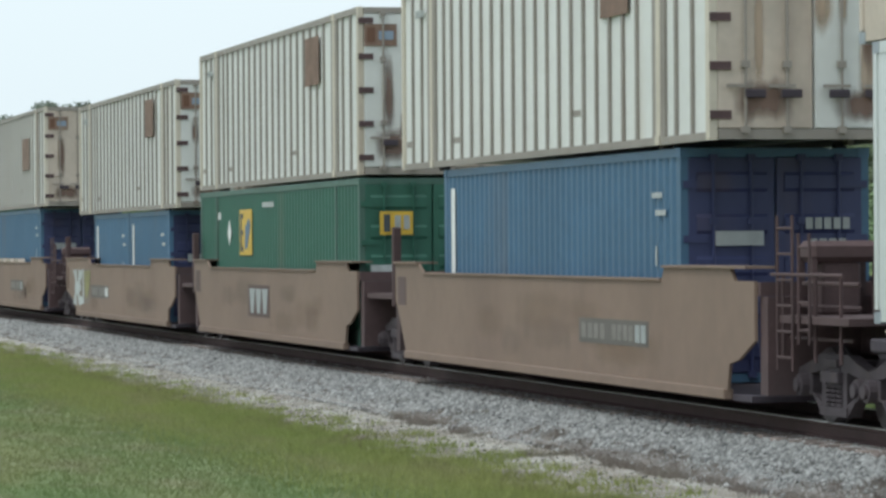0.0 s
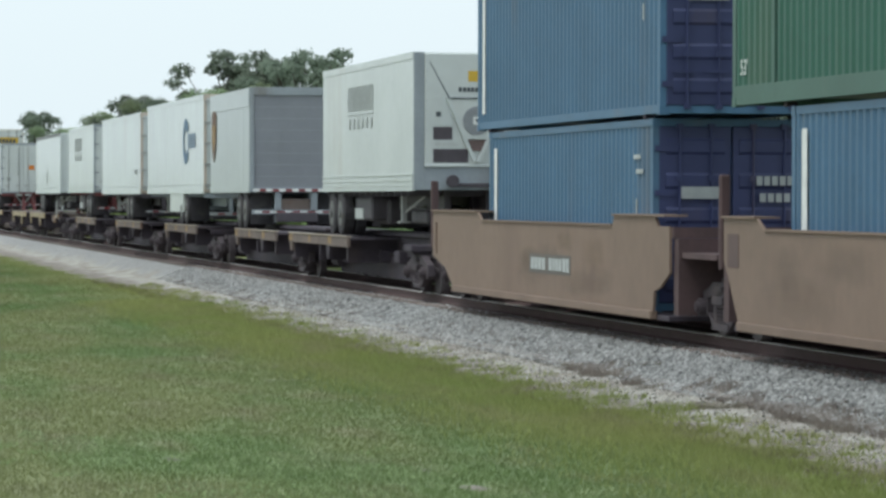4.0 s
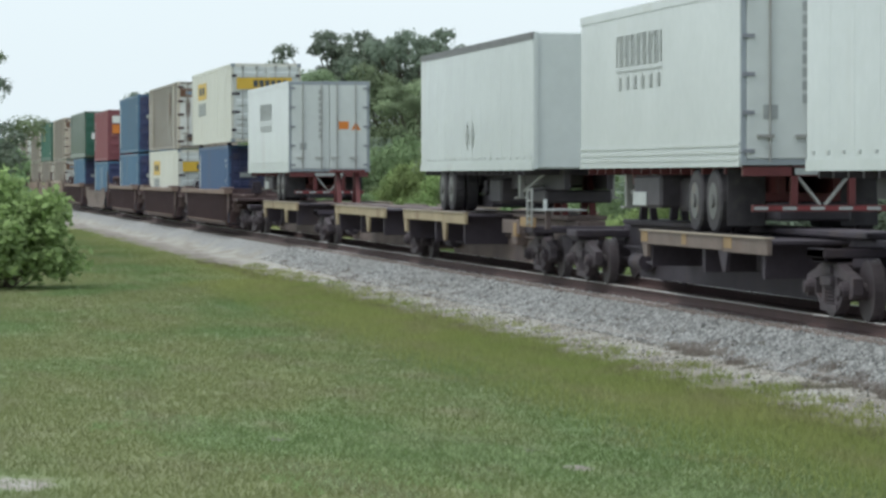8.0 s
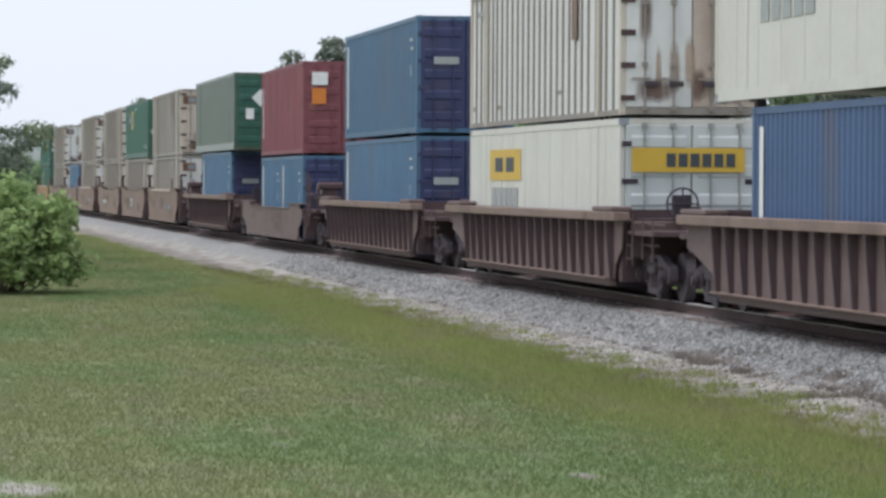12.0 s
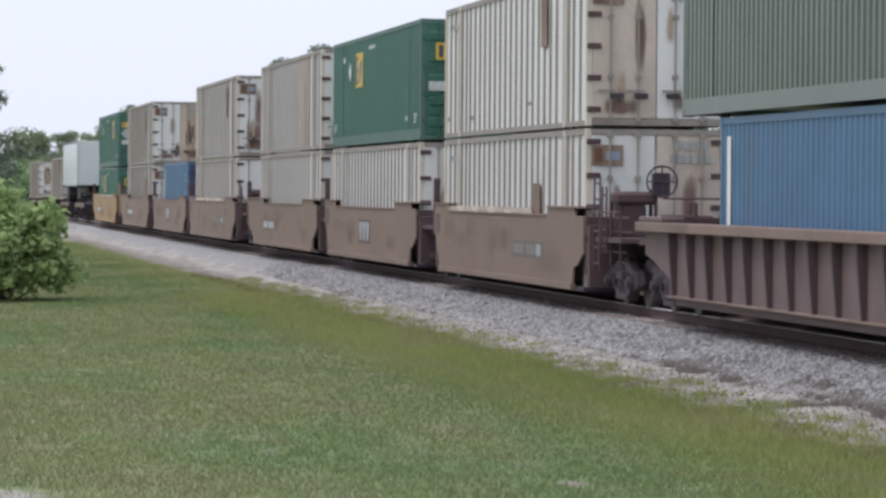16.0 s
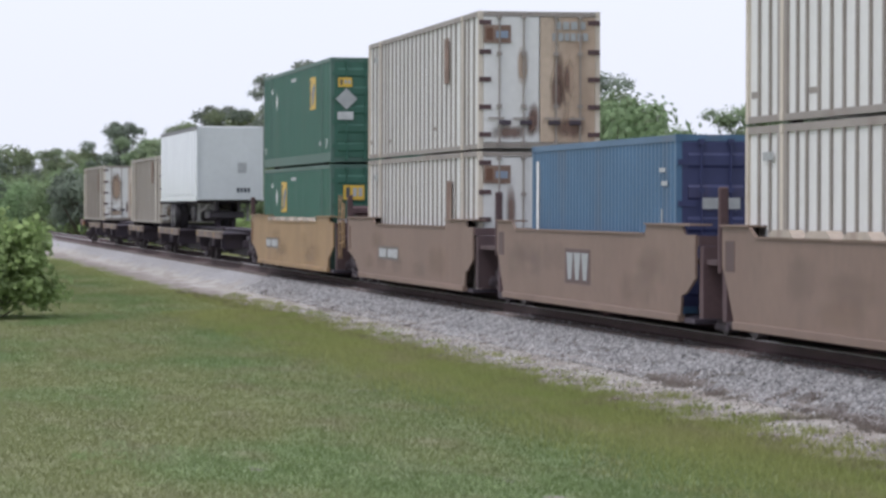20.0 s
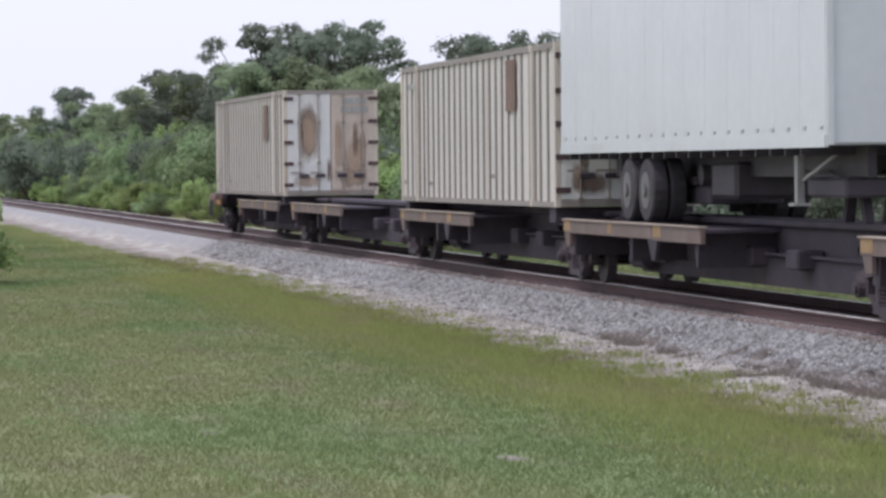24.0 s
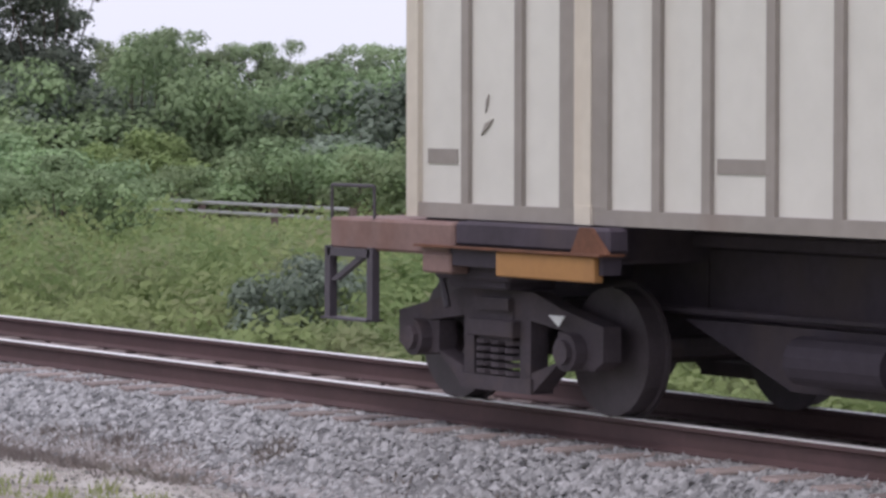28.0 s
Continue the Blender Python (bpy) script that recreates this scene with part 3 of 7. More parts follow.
def well_wagon(label, half, paint, front, back, ribs=0, notches=(), logo=None, number=None, brake=False, spray=False, tail=0.0, drop=0.0):
    """One unit of a well wagon. half: half the length of its side plates; front, back: offsets of the trucks, or None; ribs: outside posts; tail: how far the sides reach over the last truck; drop: by how much the sides are lower than usual."""
    w = thing("well_wagon", label, "railway wagon", "well wagons of the train")
    y = -1.52
    top, dip, low = 1.71 - drop, 1.55 - drop, 0.27
    h = half
    e = -h - tail
    rear = [(e, top), (e, 0.85), (e + 1.25, 0.64), (e + 2.1, low)] if tail and not ribs else [(-h, top), (-h, 1.12), (-h + 0.2, 0.95), (-h + 0.75, low)]
    block = e + (2.4 if drop else 4.4) if tail else -h + 1.6
    for s in (-1, 1):
        yy = s * 1.50
        bm = bmesh.new()
        if ribs:
            prism(bm, [(e, 1.38), (e, 0.98), (e + 0.5, 0.9), (-h + 0.1, 0.62), (-h + 0.4, 0.34), (h - 0.12, 0.34), (h, 0.6), (h + 0.5, 0.88), (h + 0.55, 1.38)], yy - 0.015, yy + 0.015)
        else:
            prism(bm, rear + [(h - 1.0, low), (h - 0.9, 0.62), (h - 0.55, 0.68), (h, 0.90), (h, top - 0.14), (h - 0.7, top - 0.14), (h - 0.85, top), (h - 3.4, top), (h - 3.5, dip), (block + 0.4, dip), (block, top)], yy - 0.02, yy + 0.02)
        part("side_plate", bm, M["wagon_worn" if ribs else paint], w)
        part("side_sill", bx(rear[-1][0], h - (0.2 if ribs else 1.0), yy - 0.06, yy + 0.06, low - 0.06, low + 0.06, bevel=0.01), M[paint], w)
        bm = bmesh.new()
        if ribs:
            box(bm, e - 0.06, h + 0.65, yy - (0.19 if s < 0 else 0.1), yy + (0.1 if s < 0 else 0.19), 1.36, 1.52, 0.015)
        else:
            box(bm, block + 0.4, h - 3.5, yy - 0.05, yy + 0.12, dip, dip + 0.03)
            box(bm, e, block, yy - 0.06, yy + 0.30, top, top + 0.03)
            box(bm, h - 3.4, h - 0.2, yy - 0.06, yy + 0.30, top, top + 0.03)
        part("top_chord", bm, M["chord_tan" if ribs else paint], w, "faded tan-brown top rail" if ribs else "")
    if ribs:
        # posts that grow deeper towards the top, coloured dark for their unlit faces
        bm = bmesh.new()
        for x in (-0.035, 0.035):
            f = bm.faces.new([bm.verts.new((x, a, z)) for a, z in ((-1.515, 0.36), (-1.585, 0.36), (-1.675, 1.36), (-1.515, 1.36))])
        a, b = list(bm.faces)[0].verts[:], f.verts[:]
        for k in range(4):
            bm.faces.new((a[k], a[(k + 1) % 4], b[(k + 1) % 4], b[k]))
        bmesh.ops.recalc_face_normals(bm, faces=bm.faces[:])
        rib = mesh_of("post", bm, M["wagon_plum"])
        for i in range(ribs):
            part("post", rib, None, w, "", (-h + 0.6 + (2 * h - 0.8) * i / (ribs - 1), 0, 0))
        for x0 in (e + 0.2, h - 1.3):
            part("guide_casting", bx(x0, x0 + 1.7, -1.68, -1.3, 1.524, 1.61, bevel=0.02), M["wagon_worn"], w)
        part("side_lip", bx(-h + 0.5, h - 0.2, -1.66, -1.5, 0.335, 0.36), M["chord_tan"], w)
    floor = bmesh.new()
    box(floor, -h + 0.3, h - 0.3, -1.45, 1.45, 0.20, 0.27)
    part("well_floor", floor, M["spine"], w)
    for i, (x, side) in enumerate(((-h, -1), (h, 1))):
        bm = bmesh.new()
        box(bm, min(x, x + side * 0.25), max(x, x + side * 0.25), -1.45, 1.45, 0.3, 1.4 - drop)
        box(bm, min(x, x + side * 1.2), max(x, x + side * 1.2), -0.35, 0.35, 0.75, 1.15)
        box(bm, min(x, x + side * 0.1), max(x, x + side * 0.1), -1.48, 1.48, 1.404 - drop, 1.56 - drop)
        part("end_bulkhead", bm, M["wagon_dark"], w)
    if front is not None:
        add_truck(w, h + front)
        bm = bmesh.new()
        box(bm, h, h + front + 1.5, -0.3, 0.3, 0.8, 1.1)
        box(bm, h + front - 0.9, h + front + 1.3, -1.4, 1.4, 1.12, 1.2)
        part("end_platform", bm, M["wagon_dark"], w)
        irons = M["wagon_yellow" if paint == "wagon_yellow" else "wagon_dark"]
        part("ladder", rung_ladder(bmesh.new(), h + 0.5, -1.42, 0.6, 1.5 if ribs else 2.3, 0.5, 4 if ribs else 6), irons, w, "worn grab irons")
        if not ribs:
            part("ladder", rung_ladder(bmesh.new(), h + 1.2, -1.42, 0.9, 2.1, 0.35, 4), irons, w, "worn grab irons")
            part("handrail", cyl(bmesh.new(), (h + 0.3, -1.42, 1.65), (h + front + 1.2, -1.42, 1.65), 0.02, 6), M["wagon_dark"], w)
        gear = "wagon_brown" if ribs else "wagon_dark"
        if ribs:
            boxes("end_box", [(h + 0.25, h + 0.66, -1.36, 1.36, 0.72, 1.36)], gear, w, bevel=0.03)
            boxes("brake_stand", [(h + 0.66, h + 0.74, -0.5, -0.14, 0.9, 1.62)], gear, w, bevel=0.02)
        else:
            boxes("air_reservoir", [(h + 0.25, h + 0.72, -1.1, -0.3, 1.78, 2.02)], gear, w, "rusty dark air reservoir", 0.06)
            boxes("valve_box", [(h + 0.3, h + 0.66, -0.95, -0.5, 1.2, 1.78), (h + 0.35, h + 0.6, -0.2, 0.75, 1.2, 1.6)], gear, w, bevel=0.03)
            boxes("gear_post", [(x - 0.03, x + 0.03, y2 - 0.03, y2 + 0.03, 1.2, 1.82) for x in (h + 0.28, h + 0.69) for y2 in (-1.06, -0.34, 0.4)], gear, w)
            part("handrail", cyl(bmesh.new(), (h + 0.75, -0.2, 1.9), (h + front + 1.1, 0.9, 1.9), 0.02, 6), M[gear], w)
            part("handrail", cyl(bmesh.new(), (h + 0.75, -1.2, 1.55), (h + front + 1.1, -1.2, 1.55), 0.025, 6), M[gear], w)
        for y2, z2 in ((-1.1, 1.3), (-1.2, 0.95)):
            part("brake_pipe", cyl(bmesh.new(), (h + 0.3, y2, z2), (h + front + 0.9, y2, z2), 0.02, 6), M[gear], w)
        for x in (h + 0.35, h + front, h + front + 0.8):
            part("rail_post", cyl(bmesh.new(), (x, -1.3, 0.7), (x, -1.3, 1.4 if ribs else 1.66), 0.022, 6), M[gear], w)
        if brake:
            by, bz = (-0.5, 1.66) if ribs else (-0.25, 2.2)
            bm = bmesh.new()
            for k in range(16):
                a, b = 2 * math.pi * k / 16, 2 * math.pi * (k + 1) / 16
                cyl(bm, (h + 0.8, by + 0.28 * math.cos(a), bz + 0.28 * math.sin(a)), (h + 0.8, by + 0.28 * math.cos(b), bz + 0.28 * math.sin(b)), 0.018, 6)
            for k in range(4):
                a = math.pi * k / 2
                cyl(bm, (h + 0.8, by, bz), (h + 0.8, by + 0.28 * math.cos(a), bz + 0.28 * math.sin(a)), 0.014, 6)
            box(bm, h + 0.62, h + 0.78, by - 0.16, by + 0.16, bz - 0.25, bz + 0.16, 0.02)
            part("brake_wheel", bm, M["spine"], w, "dark hand brake wheel")
    if back is not None:
        add_truck(w, -h - back)
        bm = bmesh.new()
        box(bm, -h - back - 1.5, -h, -0.3, 0.3, 0.8, 1.1)
        if back > 0.9:
            box(bm, -h - back - 1.0, -h - back + 0.9, -1.4, 1.4, 1.12, 1.2)
        part("coupler", bm, M["wagon_dark"], w)
        if not ribs and not drop:
            part("end_post", bx(e - 0.36, e - 0.24, -1.5, -1.36, 1.0, 2.3, bevel=0.02), M["wagon_dark"], w)
    if notches:
        me = mesh_of("cushion", prism(bmesh.new(), [(-0.75, dip + 0.03), (-0.5, dip + 0.13), (0.4, dip + 0.14), (0.62, dip + 0.03)], -1.56, -1.35), M["lip_tan"])
        for x in notches:
            part("guide_pad", me, None, w, "", (x, 0, 0))
    if logo is not None:
        part("logo_panel", plate(bmesh.new(), logo - 1.1, logo + 1.1, 0.63, 1.25, y), M["wagon_brown"], w, "dark panel")
        for k in range(3):
            x = logo - 0.95 + 0.66 * k
            part("logo_mark", prism(bmesh.new(), [(x, 1.18), (x + 0.15, 0.7), (x + 0.42, 0.7), (x + 0.58, 1.18)], y - 0.012, y - 0.006), M["ink_grey"], w, "worn pale logo shape")
    if number is not None:
        part("number_panel", plate(bmesh.new(), number - 1.55, number + 1.55, 0.72, 1.04, y), M["number_grey"], w, "grey number panel")
        bars(w, number - 1.45, number - 0.3, 0.78, 0.98, y - 0.006, "ink_pale" if tail and not spray else "ink_faint", 4, "number_mark")
        bars(w, number - 0.05, number + 0.95, 0.78, 0.98, y - 0.006, "ink_pale" if tail and not spray else "ink_faint", 4, "number_mark")
        bars(w, number + 0.98, number + 1.48, 0.77, 0.99, y - 0.006, "ink_white" if spray else "ink_pale" if tail else "ink_grey", 2, "number_mark")
    if spray:
        def sprayed(pts, lift, paint, words):
            part("graffiti", prism(bmesh.new(), pts, y - lift - 0.002, y - lift), M[paint], w, words)

        sprayed([(-8.5, 0.5), (-8.2, 1.42), (-5.2, 1.44), (-5.5, 0.55)], 0.001, "graffiti_haze", "faint grey haze of spray paint")
        sprayed([(-8.65, 1.44), (-8.35, 1.38), (-7.95, 1.45), (-7.86, 1.12), (-7.62, 1.1), (-7.52, 1.44), (-7.1, 1.37), (-6.8, 1.45), (-6.95, 1.2), (-7.3, 1.08), (-7.1, 0.98), (-7.2, 0.86), (-7.55, 0.8), (-7.35, 0.72), (-6.9, 0.7), (-6.5, 0.55), (-7.45, 0.47), (-7.75, 0.76), (-8.0, 0.74), (-7.95, 0.47), (-8.6, 0.5), (-8.5, 0.68), (-8.25, 0.8), (-8.35, 0.95), (-8.2, 1.1), (-8.45, 1.28)], 0.004, "graffiti", "pale sprayed graffiti")
        sprayed([(-6.75, 1.44), (-6.55, 1.44), (-6.5, 0.6), (-6.72, 0.62)], 0.007, "graffiti", "pale sprayed stroke")
        sprayed([(-6.48, 1.4), (-6.2, 1.38), (-6.1, 1.1), (-6.0, 1.4), (-5.75, 1.38), (-5.7, 1.0), (-5.55, 1.42), (-5.25, 1.42), (-5.5, 1.0), (-5.85, 0.72), (-6.1, 0.66), (-6.35, 0.95)], 0.01, "graffiti_yellow", "olive-yellow sprayed graffiti")
    if not ribs:
        for i in range(8):
            x, z = BLOTS.uniform(-h + 2.2, h - 2.8), BLOTS.uniform(0.5, 1.3)
            a, b = BLOTS.uniform(0.8, 2.2), BLOTS.uniform(0.25, 0.5)
            blot(w, x - a, x + a, max(z - b, 0.3), min(z + b, dip - 0.02), y + 0.0006 * i - 0.004, BLOTS.choice(("tan", "grey", "tan", "ochre") if paint != "wagon_yellow" else ("ochre", "ochre")))
    if tail and not ribs:
        part("end_rib", bx(e + 0.36, e + 0.44, y - 0.03, y, 0.9, 1.5), M[paint], w)
    elif not ribs:
        part("patch_plate", plate(bmesh.new(), -h + 0.2, -h + 0.75, 1.05, 1.5, y), M["wagon_brown"], w)
    return w


def spine_wagon(label, half, hitch=(), decks=(), tint="deck_tan", trucks=(True, True), tank=False, top=1.11, belly=0.16):
    """One platform of a skeleton wagon: a centre sill, side decks for the wheels of trailers, a hitch stand."""
    w = thing("spine_wagon", label, "railway wagon", "spine wagons of the train")
    h = half
    hull = M["belly_tan" if tint == "sill_yellow" else "spine"]
    part("centre_sill", bx(-h, h, -0.28, 0.28, 0.62, 1.10, bevel=0.02), hull, w)
    part("top_beam", bx(-h + 0.5, h - 0.5, -0.42, 0.42, 1.104, 1.2, bevel=0.02), hull, w)
    bm = prism(bmesh.new(), [(-h + 1.2, 0.64), (-h + 2.3, belly), (h - 2.3, belly), (h - 1.2, 0.64)], -0.45, 0.45)
    part("fish_belly", bm, hull, w)
    for x0, x1 in decks:
        part("deck", bx(x0, x1, -1.42, 1.42, top - 0.1, top - 0.05), M["spine"], w)
        joint = x0 + (x1 - x0) * 0.68
        for yy in (-1.5, 1.42):
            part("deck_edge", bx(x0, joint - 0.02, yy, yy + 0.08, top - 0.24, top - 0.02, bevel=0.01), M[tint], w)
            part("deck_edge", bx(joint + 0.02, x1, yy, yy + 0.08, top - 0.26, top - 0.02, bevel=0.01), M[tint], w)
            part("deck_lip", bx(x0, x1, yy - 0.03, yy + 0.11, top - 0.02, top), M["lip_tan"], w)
        if tint != "sill_yellow":
            for a, b in ((x0 + 0.06, x0 + 0.55), (x0 + (x1 - x0) * 0.36, x0 + (x1 - x0) * 0.36 + 0.3), (joint + 0.1, joint + 0.6)):
                part("worn_patch", bx(a, b, -1.506, -1.498, top - 0.2, top - 0.03), M["deck_ochre"], w, "patch of old ochre paint")
        part("end_bracket", prism(bmesh.new(), [(x0 + 0.1, top - 0.24), (x0 + 0.5, top - 0.24), (x0 + 0.5, 0.66), (x0 + 0.25, 0.66)], -1.5, -1.44), M[tint], w)
        part("joint_bracket", prism(bmesh.new(), [(joint - 0.3, top - 0.24), (joint + 0.3, top - 0.26), (joint + 0.16, 0.55), (joint - 0.02, 0.55)], -1.49, -1.43), M[tint] if tint == "sill_yellow" else M["spine"], w)
        for x in (x0 + 0.5, (x0 + x1) / 2, x1 - 0.5):
            part("deck_bracket", prism(bmesh.new(), [(x - 0.12, top - 0.1), (x + 0.12, top - 0.1), (x + 0.06, 0.50), (x - 0.06, 0.50)], -1.42, 1.42), M["spine"], w)
    for x in hitch:
        bm = bmesh.new()
        prism(bm, [(x - 0.55, 1.1), (x - 0.4, 1.1), (x + 0.1, 2.15), (x - 0.1, 2.15)], -0.35, -0.22)
        prism(bm, [(x - 0.55, 1.1), (x - 0.4, 1.1), (x + 0.1, 2.15), (x - 0.1, 2.15)], 0.22, 0.35)
        for y in (-0.35, 0.23):
            prism(bm, [(x + 0.5, 1.1), (x + 0.65, 1.1), (x + 0.15, 2.15), (x, 2.15)], y, y + 0.12)
        box(bm, x - 0.35, x + 0.45, -0.5, 0.5, 2.12, 2.2)
        part("hitch", bm, M["maroon" if tint == "sill_yellow" else "spine"], w, "steel hitch stand")
    if trucks[0]:
        add_truck(w, -h)
    if trucks[1]:
        add_truck(w, h)
    for s in (-1, 1):
        part("end_beam", bx(s * h - 0.45, s * h + 0.45, -1.3, 1.3, 0.86, 1.0, bevel=0.02), M["spine"], w)
        part("side_bearing", bx(s * h - 0.35, s * h + 0.35, -1.25, -0.85, 0.8, 0.98, bevel=0.02), M["spine"], w)
    if tank:
        bm = cyl(bmesh.new(), (-h + 4.5, -0.75, 0.72), (-h + 5.9, -0.75, 0.72), 0.26, 16)
        part("air_tank", bm, M["truck"], w)
    bm = bmesh.new()
    for x in (-2.6, 0.6, 3.0):
        box(bm, x, x + 0.6, -0.7, -0.3, 0.52, 0.8, 0.03)
    cyl(bm, (-h + 1, -0.5, 0.7), (h - 1, -0.5, 0.7), 0.025, 6)
    part("brake_rigging", bm, hull, w)
    part("brake_cylinder", cyl(bmesh.new(), (-h + 2.6, -0.62, 0.46), (-h + 3.5, -0.62, 0.46), 0.15, 14), M["spine"], w)
    part("brake_rod", cyl(bmesh.new(), (-h + 3.5, -0.62, 0.46), (-h + 4.6, -0.62, 0.46), 0.03, 8), M["spine"], w)
    return w


# ---- containers ----
def castings(c, name, L, W, H, paint):
    for x in (-L / 2, L / 2):
        for y in (-W / 2, W / 2):
            for z in (0, H):
                sx, sy, sz = -1 if x > 0 else 1, -1 if y > 0 else 1, -1 if z > 0 else 1
                xs, ys, zs = sorted((x - sx * 0.006, x + sx * 0.17)), sorted((y - sy * 0.006, y + sy * 0.15)), sorted((z, z + sz * 0.12))
                part(name, bx(*xs, *ys, *zs), M[paint], c)


def door_end(c, L, W, H, paint, ribbed=False, rods="steel", leaf_paints=None):
    """Two door leaves with lock rods and hinges on the +x end."""
    x = L / 2
    names = leaf_paints or (paint, paint)
    for k, s in enumerate((-1, 1)):
        y0, y1 = (-W / 2 + 0.1, -0.015) if s < 0 else (0.015, W / 2 - 0.1)
        d = part("door", bx(x - 0.05, x + 0.01, y0, y1, 0.14, H - 0.12, bevel=0.008), M[names[k]], c)
        if ribbed:
            for i in range(5):
                z = 0.42 + (H - 0.84) * i / 4
                swell = [(x + 0.006, z - 0.13), (x + 0.032, z - 0.08), (x + 0.032, z + 0.08), (x + 0.006, z + 0.13)]
                part("pressed_rib", prism(bmesh.new(), swell, y0 + 0.1, y1 - 0.1), M[names[k]], d)
        for f in (0.28, 0.72):
            y = y0 + (y1 - y0) * f
            bm = cyl(bmesh.new(), (x + 0.05, y, 0.1), (x + 0.05, y, H - 0.08), 0.019, 6)
            for z in (0.12, 0.9, H - 0.9, H - 0.12):
                box(bm, x + 0.01, x + 0.07, y - 0.05, y + 0.05, z - 0.04, z + 0.04)
            part("lock_rod", bm, M[rods], d)
            part("door_handle", bx(x + 0.05, x + 0.075, y - 0.24, y + 0.1, 0.62 * H / 2.9, 0.66 * H / 2.9), M[rods], d)
        ye = y0 if s < 0 else y1
        za, zb = sorted((ye - s * 0.22, ye + s * 0.07))
        zs = [0.45 + (H - 0.9) * i / 3 for i in range(4)]
        if rods != "rib":
            boxes("hinge", [(x + 0.008, x + 0.03, za, zb, z - 0.045, z + 0.045) for z in zs], rods if rods != "steel" else "spine", d)
    return c


def corrugated(L, W, H, paint, end_paint=None, label="", rods="steel", stripe=False, rail_paint=None):
    """A steel container with pressed sides; doors on the +x end."""
    c = thing("container", label, "container", "containers on the train")
    bm = bmesh.new()
    pitch = 0.28
    n = max(3, round((L - 0.36) / pitch))
    p = (L - 0.36) / n
    for s in (-1, 1):
        ys = [s * (W / 2 - 0.012), s * (W / 2 - 0.045)]
        prof = []
        for i in range(n):
            a = -L / 2 + 0.18 + i * p
            prof += [(a, ys[0]), (a + 0.30 * p, ys[0]), (a + 0.5 * p, ys[1]), (a + 0.8 * p, ys[1])]
        prof.append((L / 2 - 0.18, ys[0]))
        lo = [bm.verts.new((x, y, 0.14)) for x, y in prof]
        hi = [bm.verts.new((x, y, H - 0.1)) for x, y in prof]
        for i in range(len(prof) - 1):
            bm.faces.new((lo[i], lo[i + 1], hi[i + 1], hi[i]))
    box(bm, -L / 2 + 0.02, L / 2 - 0.06, -W / 2 + 0.06, W / 2 - 0.06, 0.12, H - 0.03)
    part("body", bm, M[paint], c)
    rp = rail_paint or paint
    low = 0.28 if L > 16 else 0.15
    for y in (-W / 2, W / 2 - 0.1):
        boxes("side_rail", [(-L / 2 + 0.16, L / 2 - 0.16, y + 0.003, y + 0.097, a, b) for a, b in ((0.02, low), (H - 0.11, H - 0.005))], rp, c)
    if L > 16:
        boxes("lift_post", [(x0, x0 + 0.12, y, y + 0.09, low + 0.004, H - 0.114) for x0 in (-6.15, 6.03) for y in (-W / 2 - 0.003, W / 2 - 0.087)], rp, c)
    for x in (-L / 2, L / 2 - 0.1):
        boxes("end_rail", [(x + 0.003, x + 0.097, -W / 2 + 0.14, W / 2 - 0.14, a, b) for a, b in ((0.02, 0.13), (H - 0.11, H - 0.005))], rp, c)
    boxes("corner_post", [(x, x + 0.16, y, y + 0.1, 0.12, H - 0.12) for x in (-L / 2 + 0.002, L / 2 - 0.162) for y in (-W / 2 + 0.002, W / 2 - 0.102)], rp, c)
    castings(c, "corner_casting", L, W, H, rail_paint or paint)
    door_end(c, L, W, H, end_paint or paint, True, rods)
    if stripe:
        part("stripe", plate(bmesh.new(), -L / 2 + 0.45, -L / 2 + 0.68, 0.3, H - 0.3, -W / 2 + 0.006), M["ink_white"], c, "white upright name stripe")
    return c


